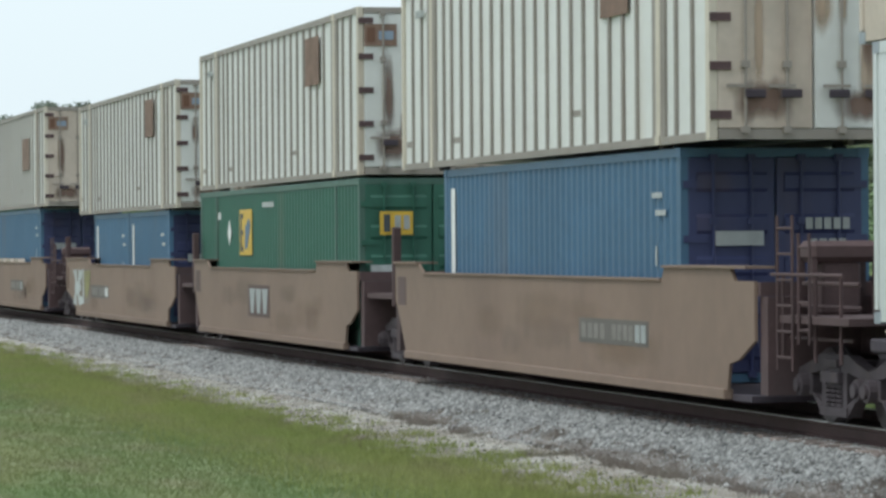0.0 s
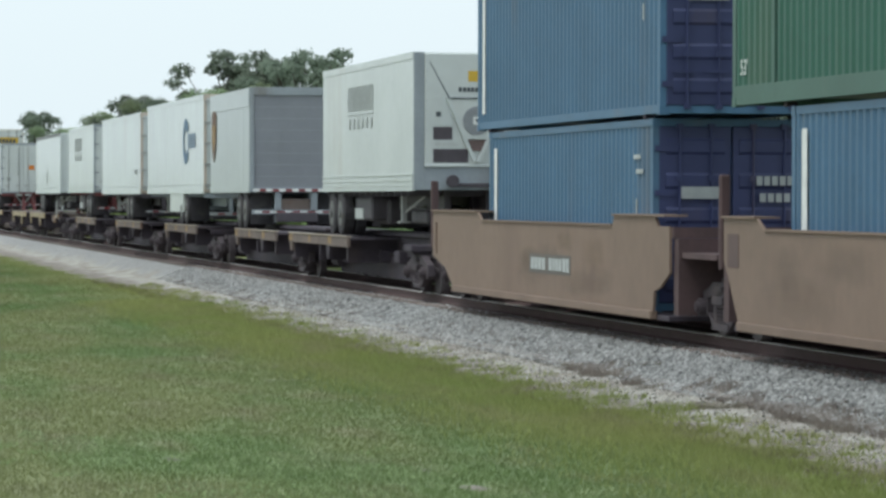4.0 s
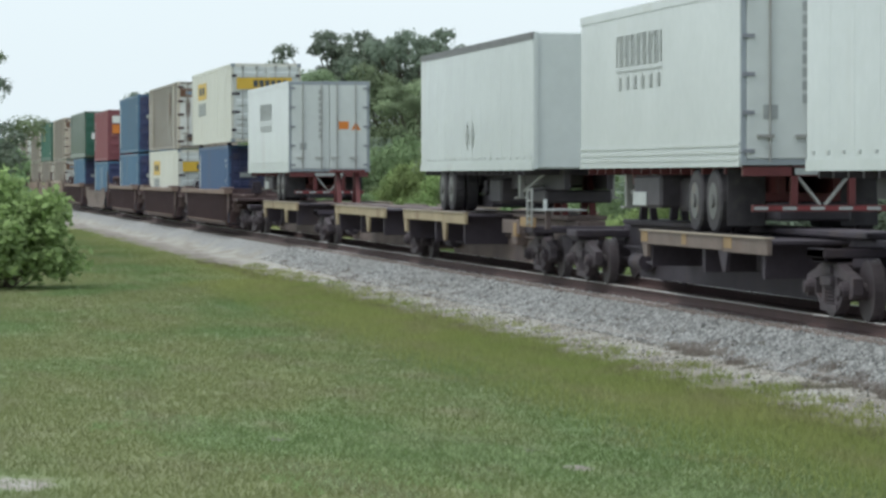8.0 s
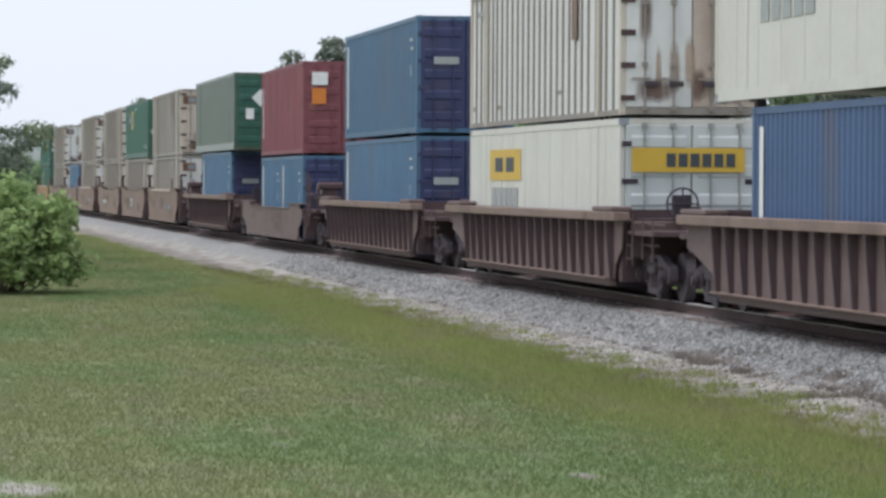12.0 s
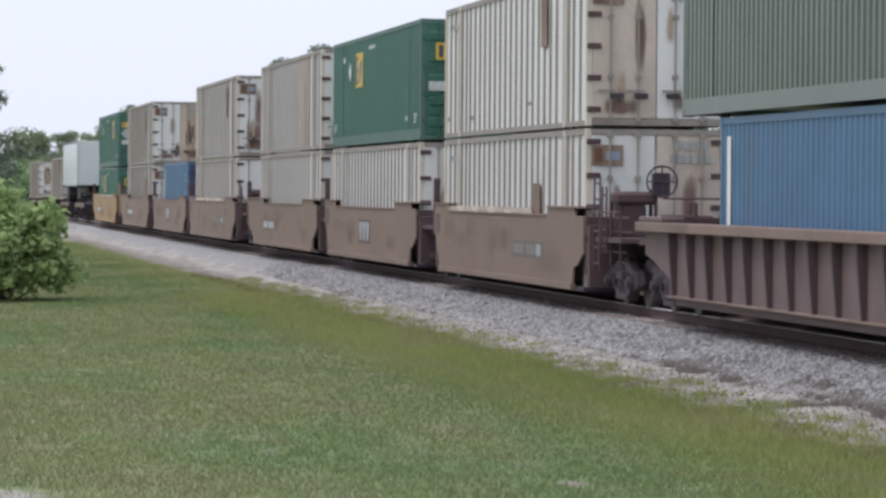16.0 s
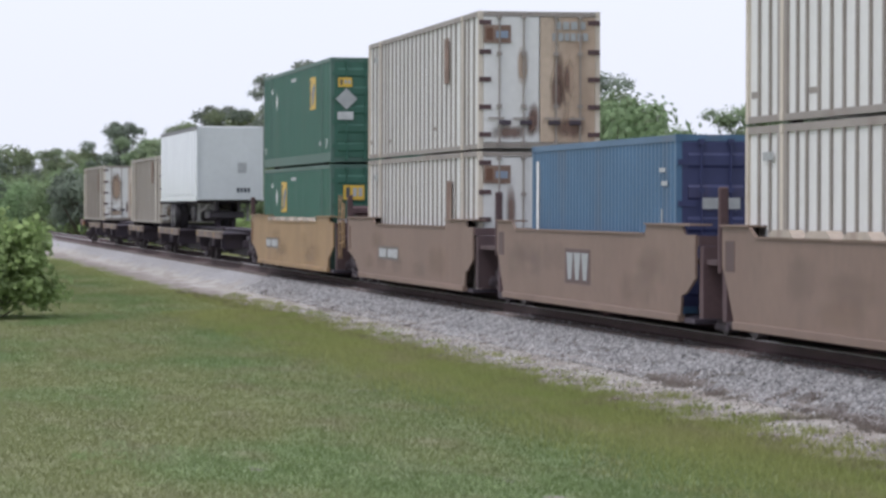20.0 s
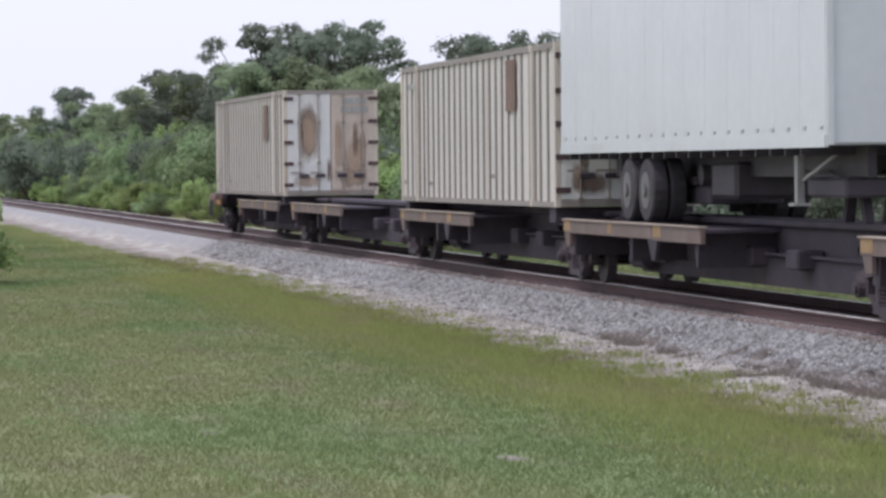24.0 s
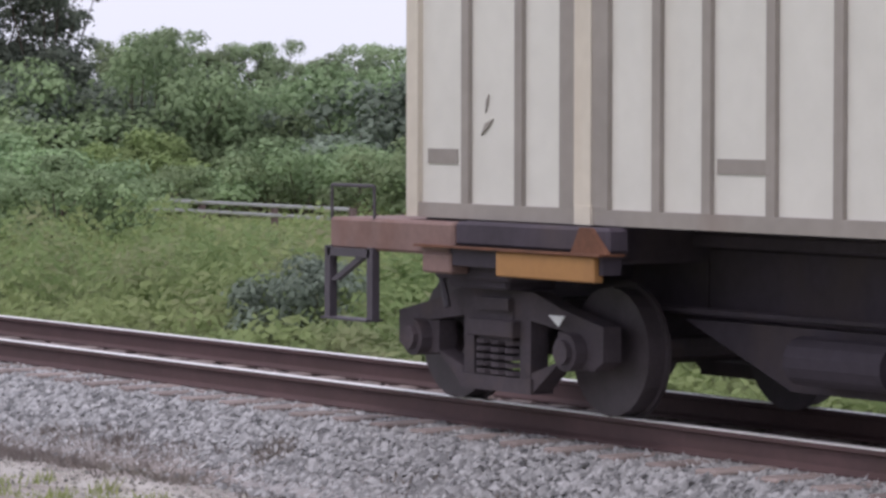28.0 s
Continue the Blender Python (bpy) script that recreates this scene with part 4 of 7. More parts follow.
def side_marks(c, L, W, H, kind):
    y = -W / 2 + 0.002
    x = L / 2
    if kind == "blue40":
        bars(c, x - 1.2, x - 0.75, H - 0.6, H - 0.53, y, "ink_pale", 4)
        bars(c, x - 1.05, x - 0.6, H - 0.82, H - 0.75, y, "ink_pale", 4)
        bars(c, x - 1.05, x - 0.97, H - 1.45, H - 1.2, y, "ink_pale", 1)
        end_plate(c, x + 0.078, -0.8, -0.18, H - 1.2, H - 1.02, "ink_grey", "name_plate", "pale name band on the doors")
        end_bars(c, x + 0.078, 0.35, 0.95, H - 1.0, H - 0.86, "ink_grey", 5)
        end_bars(c, x + 0.078, 0.4, 0.9, H - 1.25, H - 1.12, "ink_grey", 4)
        end_bars(c, x + 0.078, 0.4, 0.9, H - 2.2, H - 1.9, "ink_grey", 3)
    if kind in ("green53", "green53b"):
        lx = -L / 2 + 4.7 if kind == "green53" else L / 2 - 4.6
        part("logo_panel", plate(bmesh.new(), lx, lx + 1.35, H - 1.34, H - 0.42, y), M["decal_yellow"], c, "yellow logo panel")
        bm = bmesh.new()
        plate(bm, lx + 0.12, lx + 0.24, H - 1.27, H - 0.5, y - 0.008)
        for k in range(3):
            plate(bm, lx + 0.244, lx + 0.42, H - 0.6 - 0.335 * k, H - 0.5 - 0.335 * k, y - 0.008)
        part("logo_bar", bm, M["ink_dark"], c)
        bm = bmesh.new()
        prism(bm, [(lx + 0.6, H - 1.22), (lx + 0.83, H - 1.22), (lx + 1.22, H - 0.74), (lx + 1.07, H - 0.6), (lx + 0.68, H - 0.76)], y - 0.014, y - 0.006)
        part("logo_mark", bm, M["decal_blue"], c)
        bm = bmesh.new()
        prism(bm, [(-L / 2 + 3.3, H - 0.88), (-L / 2 + 3.52, H - 0.62), (-L / 2 + 3.74, H - 0.88), (-L / 2 + 3.52, H - 1.14)], y - 0.006, y)
        part("warning_diamond", bm, M["ink_white"], c)
        bars(c, -0.9, 0.3, H - 0.4, H - 0.3, y, "ink_pale", 6)
        bars(c, -L / 2 + 2.2, -L / 2 + 2.5, H - 0.6, H - 0.45, y, "ink_white", 2)
        for xx, z, s in ((x - 1.05, 0.42, 0.34), (-L / 2 + 0.4, 0.42, 0.3)):
            d = part("length_figures", figures("53'", s), M["ink_white"], c, "white length figures", (xx, y - 0.004, z))
            d.rotation_euler = (math.pi / 2, 0, 0)
        d = part("length_figures", figures("53'", 0.36), M["ink_white"], c, "white length figures", (x + 0.082, 0.25, H - 0.9))
        d.rotation_euler = (math.pi / 2, 0, math.pi / 2)
        bars(c, x - 2.5, x - 2.0, 0.5, 0.62, y, "ink_grey", 3)
        big = kind == "green53"
        py, pw, pz, ph = (-0.95, 0.58, H - 0.98, 0.4) if big else (-1.1, 0.38, H - 0.82, 0.26)
        end_plate(c, x + 0.078, py, py + pw, pz, pz + ph, "decal_yellow", "logo_panel", "yellow logo panel")
        end_bars(c, x + 0.085, py + 0.05, py + pw * 0.34, pz + 0.05, pz + ph - 0.05, "ink_dark", 1, "logo_mark")
        for k in range(2):
            end_bars(c, x + 0.085, py + pw * (0.42 + 0.27 * k), py + pw * (0.66 + 0.27 * k), pz + 0.09, pz + ph - 0.07, "ink_grey", 1, "logo_mark")
        if not big:
            bm = prism(bmesh.new(), [(-0.3, -0.1), (0, 0.2), (0.3, -0.1), (0, -0.4)], -0.004, 0.004)
            d = part("warning_diamond", bm, M["ink_grey"], c, "", (x + 0.082, -0.87, H - 1.05))
            d.rotation_euler = (0, 0, math.pi / 2)
        end_plate(c, x + 0.078, 0.2, 0.5, H - 1.5, H - 1.25, "ink_grey")
        end_plate(c, x + 0.078, -1.12, -0.68, H - 1.72, H - 1.5, "ink_pale", "notice")
    if kind == "red40":
        bars(c, -L / 2 + 0.5, -L / 2 + 0.68, 0.6, H - 0.6, y, "ink_white", 1)
        end_plate(c, x + 0.078, -0.95, -0.45, H - 0.75, H - 0.35, "ink_white", "notice")
        end_plate(c, x + 0.078, -0.95, -0.5, H - 1.35, H - 0.85, "decal_orange", "notice")
        end_plate(c, x + 0.078, 0.2, 0.5, H - 0.6, H - 0.4, "ink_white", "notice")
        end_plate(c, x + 0.078, 0.25, 0.5, H - 1.6, H - 1.35, "ink_white", "notice")
    if kind == "cream53":
        part("logo_panel", plate(bmesh.new(), -L / 2 + 2.6, -L / 2 + 6.3, H - 1.1, H - 0.45, y), M["decal_yellow"], c, "yellow logo panel")
        for k in range(2):
            part("logo_mark", plate(bmesh.new(), -L / 2 + 3.3 + 1.3 * k, -L / 2 + 4.2 + 1.3 * k, H - 0.92, H - 0.62, y - 0.007), M["ink_dark"], c)
        bars(c, -L / 2 + 2.8, -L / 2 + 6.0, H - 1.75, H - 1.25, y, "ink_grey", 5)
        end_plate(c, x + 0.078, -1.1, 0.95, H - 0.95, H - 0.52, "decal_yellow", "logo_panel", "yellow name band on the doors")
        end_bars(c, x + 0.085, -0.5, 0.8, H - 0.86, H - 0.62, "ink_dark", 6)
    if kind == "olive53":
        bm = prism(bmesh.new(), [(-0.33, 0), (0, 0.33), (0.33, 0), (0, -0.33)], -0.004, 0.004)
        d = part("warning_diamond", bm, M["ink_white"], c, "", (x + 0.082, -0.3, H - 0.95))
        d.rotation_euler = (0, 0, math.pi / 2)
        end_plate(c, x + 0.078, -0.85, -0.55, H - 1.75, H - 1.35, "ink_white", "notice")
        end_plate(c, x + 0.078, 0.6, 1.0, H - 1.75, H - 1.45, "decal_orange", "notice")
        end_bars(c, x + 0.078, -0.1, 0.5, 0.6, 0.8, "ink_grey", 4)


def smooth_box(L, W, H, paint, label, door_paint=None, seams=12):
    """A plate-sided container with flush panels; doors with pressed ribs on the +x end."""
    c = thing("container", label, "container", "containers on the train")
    part("body", bx(-L / 2 + 0.02, L / 2 - 0.06, -W / 2 + 0.012, W / 2 - 0.012, 0.16, H - 0.06, bevel=0.01), M[paint], c)
    boxes("side_rail", [(-L / 2 + 0.16, L / 2 - 0.16, y, y + 0.08, a, b) for y in (-W / 2, W / 2 - 0.08) for a, b in ((0.02, 0.2), (H - 0.12, H))], paint, c)
    boxes("end_rail", [(L / 2 - 0.09, L / 2 - 0.002, -W / 2 + 0.1, W / 2 - 0.1, z, z + 0.12) for z in (0.02, H - 0.12)], paint, c)
    boxes("corner_post", [(x, x + 0.1, y, y + 0.08, 0.14, H - 0.1) for x in (-L / 2, L / 2 - 0.12, -6.1, 6.0) for y in (-W / 2 - 0.004, W / 2 - 0.076)], paint, c)
    xs = [-L / 2 + L * i / seams for i in range(1, seams)]
    boxes("panel_seam", [(x - 0.012, x + 0.012, -W / 2 + 0.004, -W / 2 + 0.014, 0.2, H - 0.12) for x in xs], paint, c)
    castings(c, "corner_casting", L, W, H, "grey")
    door_end(c, L, W, H, door_paint or paint, True)
    return c


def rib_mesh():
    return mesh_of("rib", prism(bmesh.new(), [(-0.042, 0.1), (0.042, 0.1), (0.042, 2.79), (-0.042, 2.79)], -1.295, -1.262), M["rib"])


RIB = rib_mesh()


RUSTY = random.Random(17)


def door_stains(c, x, W, H, amount, extra=()):
    """Rust runs down the doors and along their foot."""
    spots = [(y0, y1, z0, z1, k) for y0, y1, z0, z1, k in extra]
    for i in range(amount):
        y = RUSTY.uniform(-1.05, 0.85)
        z = RUSTY.uniform(0.9, 2.5)
        spots.append((y, y + RUSTY.uniform(0.15, 0.4), z - RUSTY.uniform(0.7, 1.9), z, RUSTY.choice(("stain_brown", "stain_tan", "stain_tan"))))
    for s in (-1, 1):
        spots.append((min(s * 0.1, s * 1.2), max(s * 0.1, s * 1.2), 0.0, RUSTY.uniform(0.55, 0.95), "stain_brown" if amount > 3 else "stain_tan"))
    for i, (y0, y1, z0, z1, k) in enumerate(spots):
        bm = bmesh.new()
        a = x + 0.013 + 0.0008 * i
        bm.faces.new([bm.verts.new(p) for p in ((a, max(y0, -1.18), max(z0, 0.14)), (a, min(y1, 1.18), max(z0, 0.14)), (a, min(y1, 1.18), min(z1, H - 0.13)), (a, max(y0, -1.18), min(z1, H - 0.13)))])
        part("rust_stain", bm, M[k], c, "rust stain on the doors")


def ribbed_box(label, doors=("white_rib", "rust_door"), patch=None, wear=False, rusty=6, stains=(), end_logo=True, paint="white_rib"):
    """A 53-foot box with outside posts and two lifting posts; doors on the +x end."""
    L, W, H = 16.15, 2.59, 2.90
    c = thing("container", label, "container", "containers on the train")
    part("body", bx(-L / 2 + 0.02, L / 2 - 0.06, -W / 2 + 0.035, W / 2 - 0.035, 0.10, H - 0.05), M[paint], c)
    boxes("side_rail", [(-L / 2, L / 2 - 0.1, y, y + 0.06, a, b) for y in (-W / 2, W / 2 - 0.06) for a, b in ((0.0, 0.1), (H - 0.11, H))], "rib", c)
    boxes("corner_post", [(x, x + 0.14, y, y + 0.1, 0.002, H - 0.002) for x in (-L / 2, L / 2 - 0.14) for y in (-W / 2 - 0.006, W / 2 - 0.094)], "rail_tan", c)
    boxes("lift_post", [(x, x + 0.18, y, y + 0.1, 0.1, H - 0.1) for x in (-6.12, 5.94) for y in (-W / 2 - 0.01, W / 2 - 0.09)], "rail_tan", c)
    boxes("post_web", [(x, x + 0.17, -W / 2 - 0.002, -W / 2 + 0.04, 0.1, H - 0.11) for x in (-5.94, -6.29, 5.77, 6.12)], "rib", c)
    castings(c, "lift_casting", 12.19, W + 0.03, H + 0.004, "rail_tan")
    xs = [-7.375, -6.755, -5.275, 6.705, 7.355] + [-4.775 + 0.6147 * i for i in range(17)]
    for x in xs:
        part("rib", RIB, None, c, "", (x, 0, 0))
    door_end(c, L, W, H, doors[0], False, "rib", doors)
    door_stains(c, L / 2, W, H, rusty, stains)
    end_bars(c, L / 2 + 0.03, 0.3, 1.0, H - 0.38, H - 0.22, "ink_grey", 4)
    end_bars(c, L / 2 + 0.03, 0.25, 1.05, H - 0.62, H - 0.46, "ink_grey", 6)
    boxes("strap_hinge", [(L / 2 - 0.02, L / 2 + 0.03, y, y + 0.26, z - 0.05, z + 0.05) for z in (0.3, 0.88, 1.46, 2.04, 2.66) for y in (-W / 2, W / 2 - 0.26)], "wagon_dark", c, "dark strap hinge")
    boxes("header_bar", [(L / 2 - 0.04, L / 2 + 0.02, -W / 2 + 0.1, W / 2 - 0.1, a, b) for a, b in ((0.01, 0.13), (H - 0.11, H - 0.01))], "rib", c)
    for y in (-0.75, -0.3, 0.3, 0.75):
        part("latch", bx(L / 2 + 0.07, L / 2 + 0.1, y - 0.13, y + 0.13, 0.5, 0.6, bevel=0.01), M["spine"], c, "dark door latch")
    if patch:
        x0, x1, z0, z1 = patch
        part("logo_panel", plate(bmesh.new(), x0, x1, z0, z1, -W / 2 - 0.006), M["rust_patch"], c, "rust-brown faded logo panel")
    if patch and end_logo:
        end_plate(c, L / 2 + 0.03, -1.2, -0.62, H - 0.68, H - 0.3, "rust_patch", "logo_panel", "rust-brown logo panel")
        end_bars(c, L / 2 + 0.036, -1.17, -0.98, H - 0.62, H - 0.36, "decal_brown", 1, "logo_mark")
        end_plate(c, L / 2 + 0.036, -0.94, -0.68, H - 0.57, H - 0.42, "ink_blue", "logo_mark", "faded blue mark")
    bars(c, -L / 2 + 1.0, -L / 2 + 1.6, H - 0.5, H - 0.38, -W / 2 - 0.004, "ink_grey", 4)
    boxes("notice_strip", [(-7.86, -7.5, -W / 2 + 0.028, -W / 2 + 0.034, 0.36, 0.46), (-4.7, -4.22, -W / 2 + 0.028, -W / 2 + 0.034, 0.34, 0.43), (2.05, 2.4, -W / 2 + 0.028, -W / 2 + 0.034, 0.5, 0.58)], "rib", c)
    if wear:
        part("worn_panel", plate(bmesh.new(), wear, wear + 2.1, 0.12, H - 0.12, -W / 2 + 0.03), M["rust_door"], c, "rust-streaked panels")
    return c



# ---- road trailers ----
def tyre_meshes():
    bm = bmesh.new()
    cyl(bm, (0, -0.13, 0), (0, 0.13, 0), 0.5, 20)
    bmesh.ops.bevel(bm, geom=[e for e in bm.edges if e.calc_length() < 0.2], offset=0.03, segments=1, affect="EDGES")
    t = mesh_of("tyre", bm, M["tyre"])
    bm = bmesh.new()
    cyl(bm, (0, -0.140, 0), (0, -0.10, 0), 0.29, 16)
    cyl(bm, (0, -0.17, 0), (0, -0.13, 0), 0.11, 10)
    return t, mesh_of("rim", bm, M["rim"])


TYRE, RIM = tyre_meshes()


def trailer(L, H, base, paint, label, rear, wheel_at, style, deck=1.11, leg_at=None, frame_paint="black"):
    """A road trailer. rear: the end (1 or -1) with its doors; wheel_at: where its two axles stand; base: height of the floor's underside."""
    c = thing("trailer", label, "trailer", "road trailers on the train")
    W, x = 2.59, L / 2
    z0, z1 = base, base + H
    part("body", bx(-x, x - 0.03, -W / 2, W / 2, z0, z1, bevel=0.03), M[paint], c)
    boxes("top_rail", [(-x + 0.02, x - 0.04, y, y + 0.06, z1 - 0.14, z1 + 0.005) for y in (-W / 2 - 0.015, W / 2 - 0.045)], "tarp_grey" if style == "van_dark" else paint, c)
    zs = ((-0.02, 0.05), (0.08, 0.13), (0.19, 0.24), (0.30, 0.35)) if style == "reefer" else ((-0.03, 0.13),)
    boxes("side_rail", [(-x + 0.02, x - 0.04, y, y + 0.06, z0 + a, z0 + b) for y in (-W / 2 - 0.02, W / 2 - 0.04) for a, b in zs], paint, c)
    n = round(L / 1.22)
    if style != "reefer":
        xs = [-x + L * i / n for i in range(1, n)]
        boxes("panel_seam", [(a - 0.009, a + 0.009, -W / 2 - 0.0025, -W / 2 + 0.01, z0 + 0.16, z1 - 0.15) for a in xs], paint, c)
    if style.startswith("van"):
        n = int(L / 0.75)
        xs = [-x + 0.3 + (L - 0.6) * i / (n - 1) for i in range(n)]
        boxes("reflector", [(a, a + 0.14, -W / 2 - 0.012, -W / 2 + 0.01, z0 + 0.2, z0 + 0.245) for a in xs], "ink_grey", c)
    # doors or nose on the end that faces +x
    if style == "shutter":
        bm = bmesh.new()
        box(bm, x - 0.03, x + 0.05, -W / 2, -W / 2 + 0.12, z0 - 0.02, z1 + 0.02, 0.01)
        box(bm, x - 0.03, x + 0.05, W / 2 - 0.12, W / 2, z0 - 0.02, z1 + 0.02, 0.01)
        box(bm, x - 0.03, x + 0.05, -W / 2 + 0.12, W / 2 - 0.12, z1 - 0.2, z1 + 0.02, 0.01)
        box(bm, x - 0.03, x + 0.05, -W / 2 + 0.12, W / 2 - 0.12, z0 - 0.02, z0 + 0.1, 0.01)
        part("rear_frame", bm, M["grey"], c)
        d = part("roller_door", bx(x - 0.03, x + 0.004, -W / 2 + 0.12, W / 2 - 0.12, z0 + 0.1, z1 - 0.2), M["grey_door"], c, "closed grey roller door")
        bm = bmesh.new()
        for i in range(1, 8):
            z = z0 + 0.1 + (H - 0.3) * i / 8
            box(bm, x + 0.004, x + 0.008, -W / 2 + 0.14, W / 2 - 0.14, z - 0.008, z + 0.008)
        part("slat_joint", bm, M["grey"], d)
        bm = bmesh.new()
        for i in range(7):
            box(bm, x + 0.05, x + 0.056, -1.2 + 0.36 * i, -1.02 + 0.36 * i, z0 - 0.0, z0 + 0.07)
        part("reflector", bm, M["ink_white"], c)
    elif rear > 0:
        door_end_at(c, L, W, H, z0, "cool_white" if style == "reefer" else paint, style)
    elif style == "reefer":
        bm = bmesh.new()
        box(bm, x - 0.03, x + 0.03, -W / 2, -W / 2 + 0.22, z0, z1, 0.01)
        box(bm, x - 0.03, x + 0.03, W / 2 - 0.22, W / 2, z0, z1, 0.01)
        box(bm, x - 0.03, x + 0.03, -W / 2 + 0.22, W / 2 - 0.22, z0, z0 + 0.5, 0.01)
        part("nose_frame", bm, M["grey"], c, "slate grey nose frame")
        u = part("cooling_unit", bx(x - 0.03, x + 0.05, -1.07, 1.07, z0 + 0.5, z1 - 0.02, bevel=0.02), M["cool_white"], c, "white cooling unit")
        for ya, yb, za, zb in ((-0.9, -0.5, 1.79, 1.53), (-0.9, -0.17, 2.26, 1.98), (0.2, 0.58, 1.79, 1.55), (0.5, 0.98, 1.98, 1.84)):
            end_plate(u, x + 0.05, ya, yb, z1 - za, z1 - zb, "black", "louvre", "dark louvre opening")
        end_plate(u, x + 0.05, 0.56, 0.86, z1 - 1.78, z1 - 1.2, "grey", "side_panel", "slate grey side panel")
        end_plate(u, x + 0.05, -0.92, -0.5, z1 - 1.5, z1 - 0.92, "white", "access_panel")
        end_plate(u, x + 0.057, -0.84, -0.74, z1 - 1.32, z1 - 1.22, "ink_dark", "latch")
        end_plate(u, x + 0.05, -0.86, -0.38, z1 - 1.92, z1 - 1.84, "ink_pale", "label_plate")
        end_plate(u, x + 0.05, 0.25, 0.95, z1 - 2.26, z1 - 2.06, "white", "access_panel")
        boxes("rivet", [(x + 0.05, x + 0.058, -1.055, -1.035, z1 - 0.2 - 0.2 * k, z1 - 0.18 - 0.2 * k) for k in range(11)], "ink_grey", u)

        def raised(name, pts, d0, d1, paint):
            """A flat shape that stands off the nose."""
            bm = bmesh.new()
            lo = [bm.verts.new((x + d0, yy, z1 - zz)) for yy, zz in pts]
            hi = [bm.verts.new((x + d1, yy, z1 - zz)) for yy, zz in pts]
            bm.faces.new(hi)
            n = len(pts)
            for i in range(n):
                bm.faces.new((lo[i], lo[(i + 1) % n], hi[(i + 1) % n], hi[i]))
            bmesh.ops.recalc_face_normals(bm, faces=bm.faces[:])
            part(name, bm, M[paint], u)

        raised("cover", ((-0.6, 0.96), (0.6, 0.96), (0.28, 1.78), (-0.28, 1.78)), 0.054, 0.1, "cool_white")
        raised("lower_louvre", ((-0.27, 1.79), (0.27, 1.79), (0.12, 2.02), (-0.12, 2.02)), 0.054, 0.08, "wagon_worn")
        for s2 in (-1, 1):
            raised("strut", ((s2 * 0.64, 0.94), (s2 * 0.57, 0.94), (s2 * 0.0, 2.24), (s2 * 0.08, 2.24)), 0.056, 0.12, "white")
            raised("seam", ((s2 * 0.98, 0.2), (s2 * 0.96, 0.2), (s2 * 0.52, 1.0), (s2 * 0.55, 1.0)), 0.05, 0.056, "ink_dark")
        raised("cover_edge", ((-0.6, 0.93), (0.6, 0.93), (0.6, 0.955), (-0.6, 0.955)), 0.054, 0.115, "ink_dark")
        part("fan_grille", cyl(bmesh.new(), (x + 0.09, 0, z1 - 1.4), (x + 0.12, 0, z1 - 1.4), 0.29, 24), M["grey_door"], u, "round fan grille")
        for k in range(-4, 5):
            half = math.sqrt(0.27 ** 2 - (0.058 * k) ** 2)
            part("grille_bar", bx(x + 0.12, x + 0.126, -half, half, z1 - 1.4 + 0.058 * k - 0.008, z1 - 1.4 + 0.058 * k + 0.008), M["ink_grey"], u)
        part("fan_hub", bx(x + 0.126, x + 0.138, -0.08, 0.08, z1 - 1.48, z1 - 1.32), M["ink_white"], u)
        part("hub_mark", bx(x + 0.138, x + 0.142, -0.035, 0.035, z1 - 1.435, z1 - 1.365), M["ink_dark"], u)
        end_plate(u, x + 0.05, -0.17, 0.14, z1 - 0.6, z1 - 0.38, "decal_yellow", "label_plate")
        end_bars(u, x + 0.05, -0.38, 0.39, z1 - 0.81, z1 - 0.72, "ink_dark", 9)
        part("lower_rail", bx(x + 0.03, x + 0.07, -1.07, 1.07, z0 + 0.47, z0 + 0.53, bevel=0.01), M["white"], c)
        bm = bmesh.new()
        for yy in (-0.5, 0.45):
            cyl(bm, (x + 0.02, yy, z0 + 0.18), (x + 0.16, yy, z0 + 0.18), 0.13, 12)
        box(bm, x + 0.02, x + 0.1, -0.5, 0.45, z0 + 0.06, z0 + 0.14)
        part("glad_hand", bm, M["black"], c)
    else:
        boxes("nose_post", [(x - 0.06, x + 0.012, y, y + 0.08, z0, z1) for y in (-W / 2 + 0.02, W / 2 - 0.10)], paint, c)
        end_plate(c, x - 0.028, 0.3, 0.65, z0 + 1.05, z0 + 1.45, "ink_grey", "notice")
        end_bars(c, x - 0.028, 0.25, 0.8, z0 + 0.3, z0 + 0.48, "ink_dark", 4)
    # running gear
    s = frame_paint
    bm = bmesh.new()
    for y in (-0.5, 0.38):
        box(bm, min(wheel_at - 1.6, -x + 0.8) if wheel_at < 0 else -x + 0.8, x - 0.8 if wheel_at < 0 else max(wheel_at + 1.6, x - 0.8), y, y + 0.12, z0 - 0.42, z0)
    part("chassis", bm, M[s], c)
    for sy in (-1, 1):
        part("mud_flap", bx(wheel_at + rear * 1.28, wheel_at + rear * 1.31, sy * 1.2 - (0.6 if sy > 0 else 0), sy * 1.2 + (0.6 if sy < 0 else 0), deck + 0.12, z0 - 0.05), M["tyre"], c, "black rubber mud flap")
    boxes("cross_member", [(a, a + 0.08, -W / 2 + 0.06, W / 2 - 0.06, z0 - 0.13, z0 - 0.012) for a in [-x + 0.4 + 0.75 * i for i in range(int((L - 0.6) / 0.75))]], s, c)
    part("air_tank", cyl(bmesh.new(), (wheel_at - rear * 1.9, -0.7, z0 - 0.4), (wheel_at - rear * 1.9, 0.7, z0 - 0.4), 0.16, 10), M[s], c)
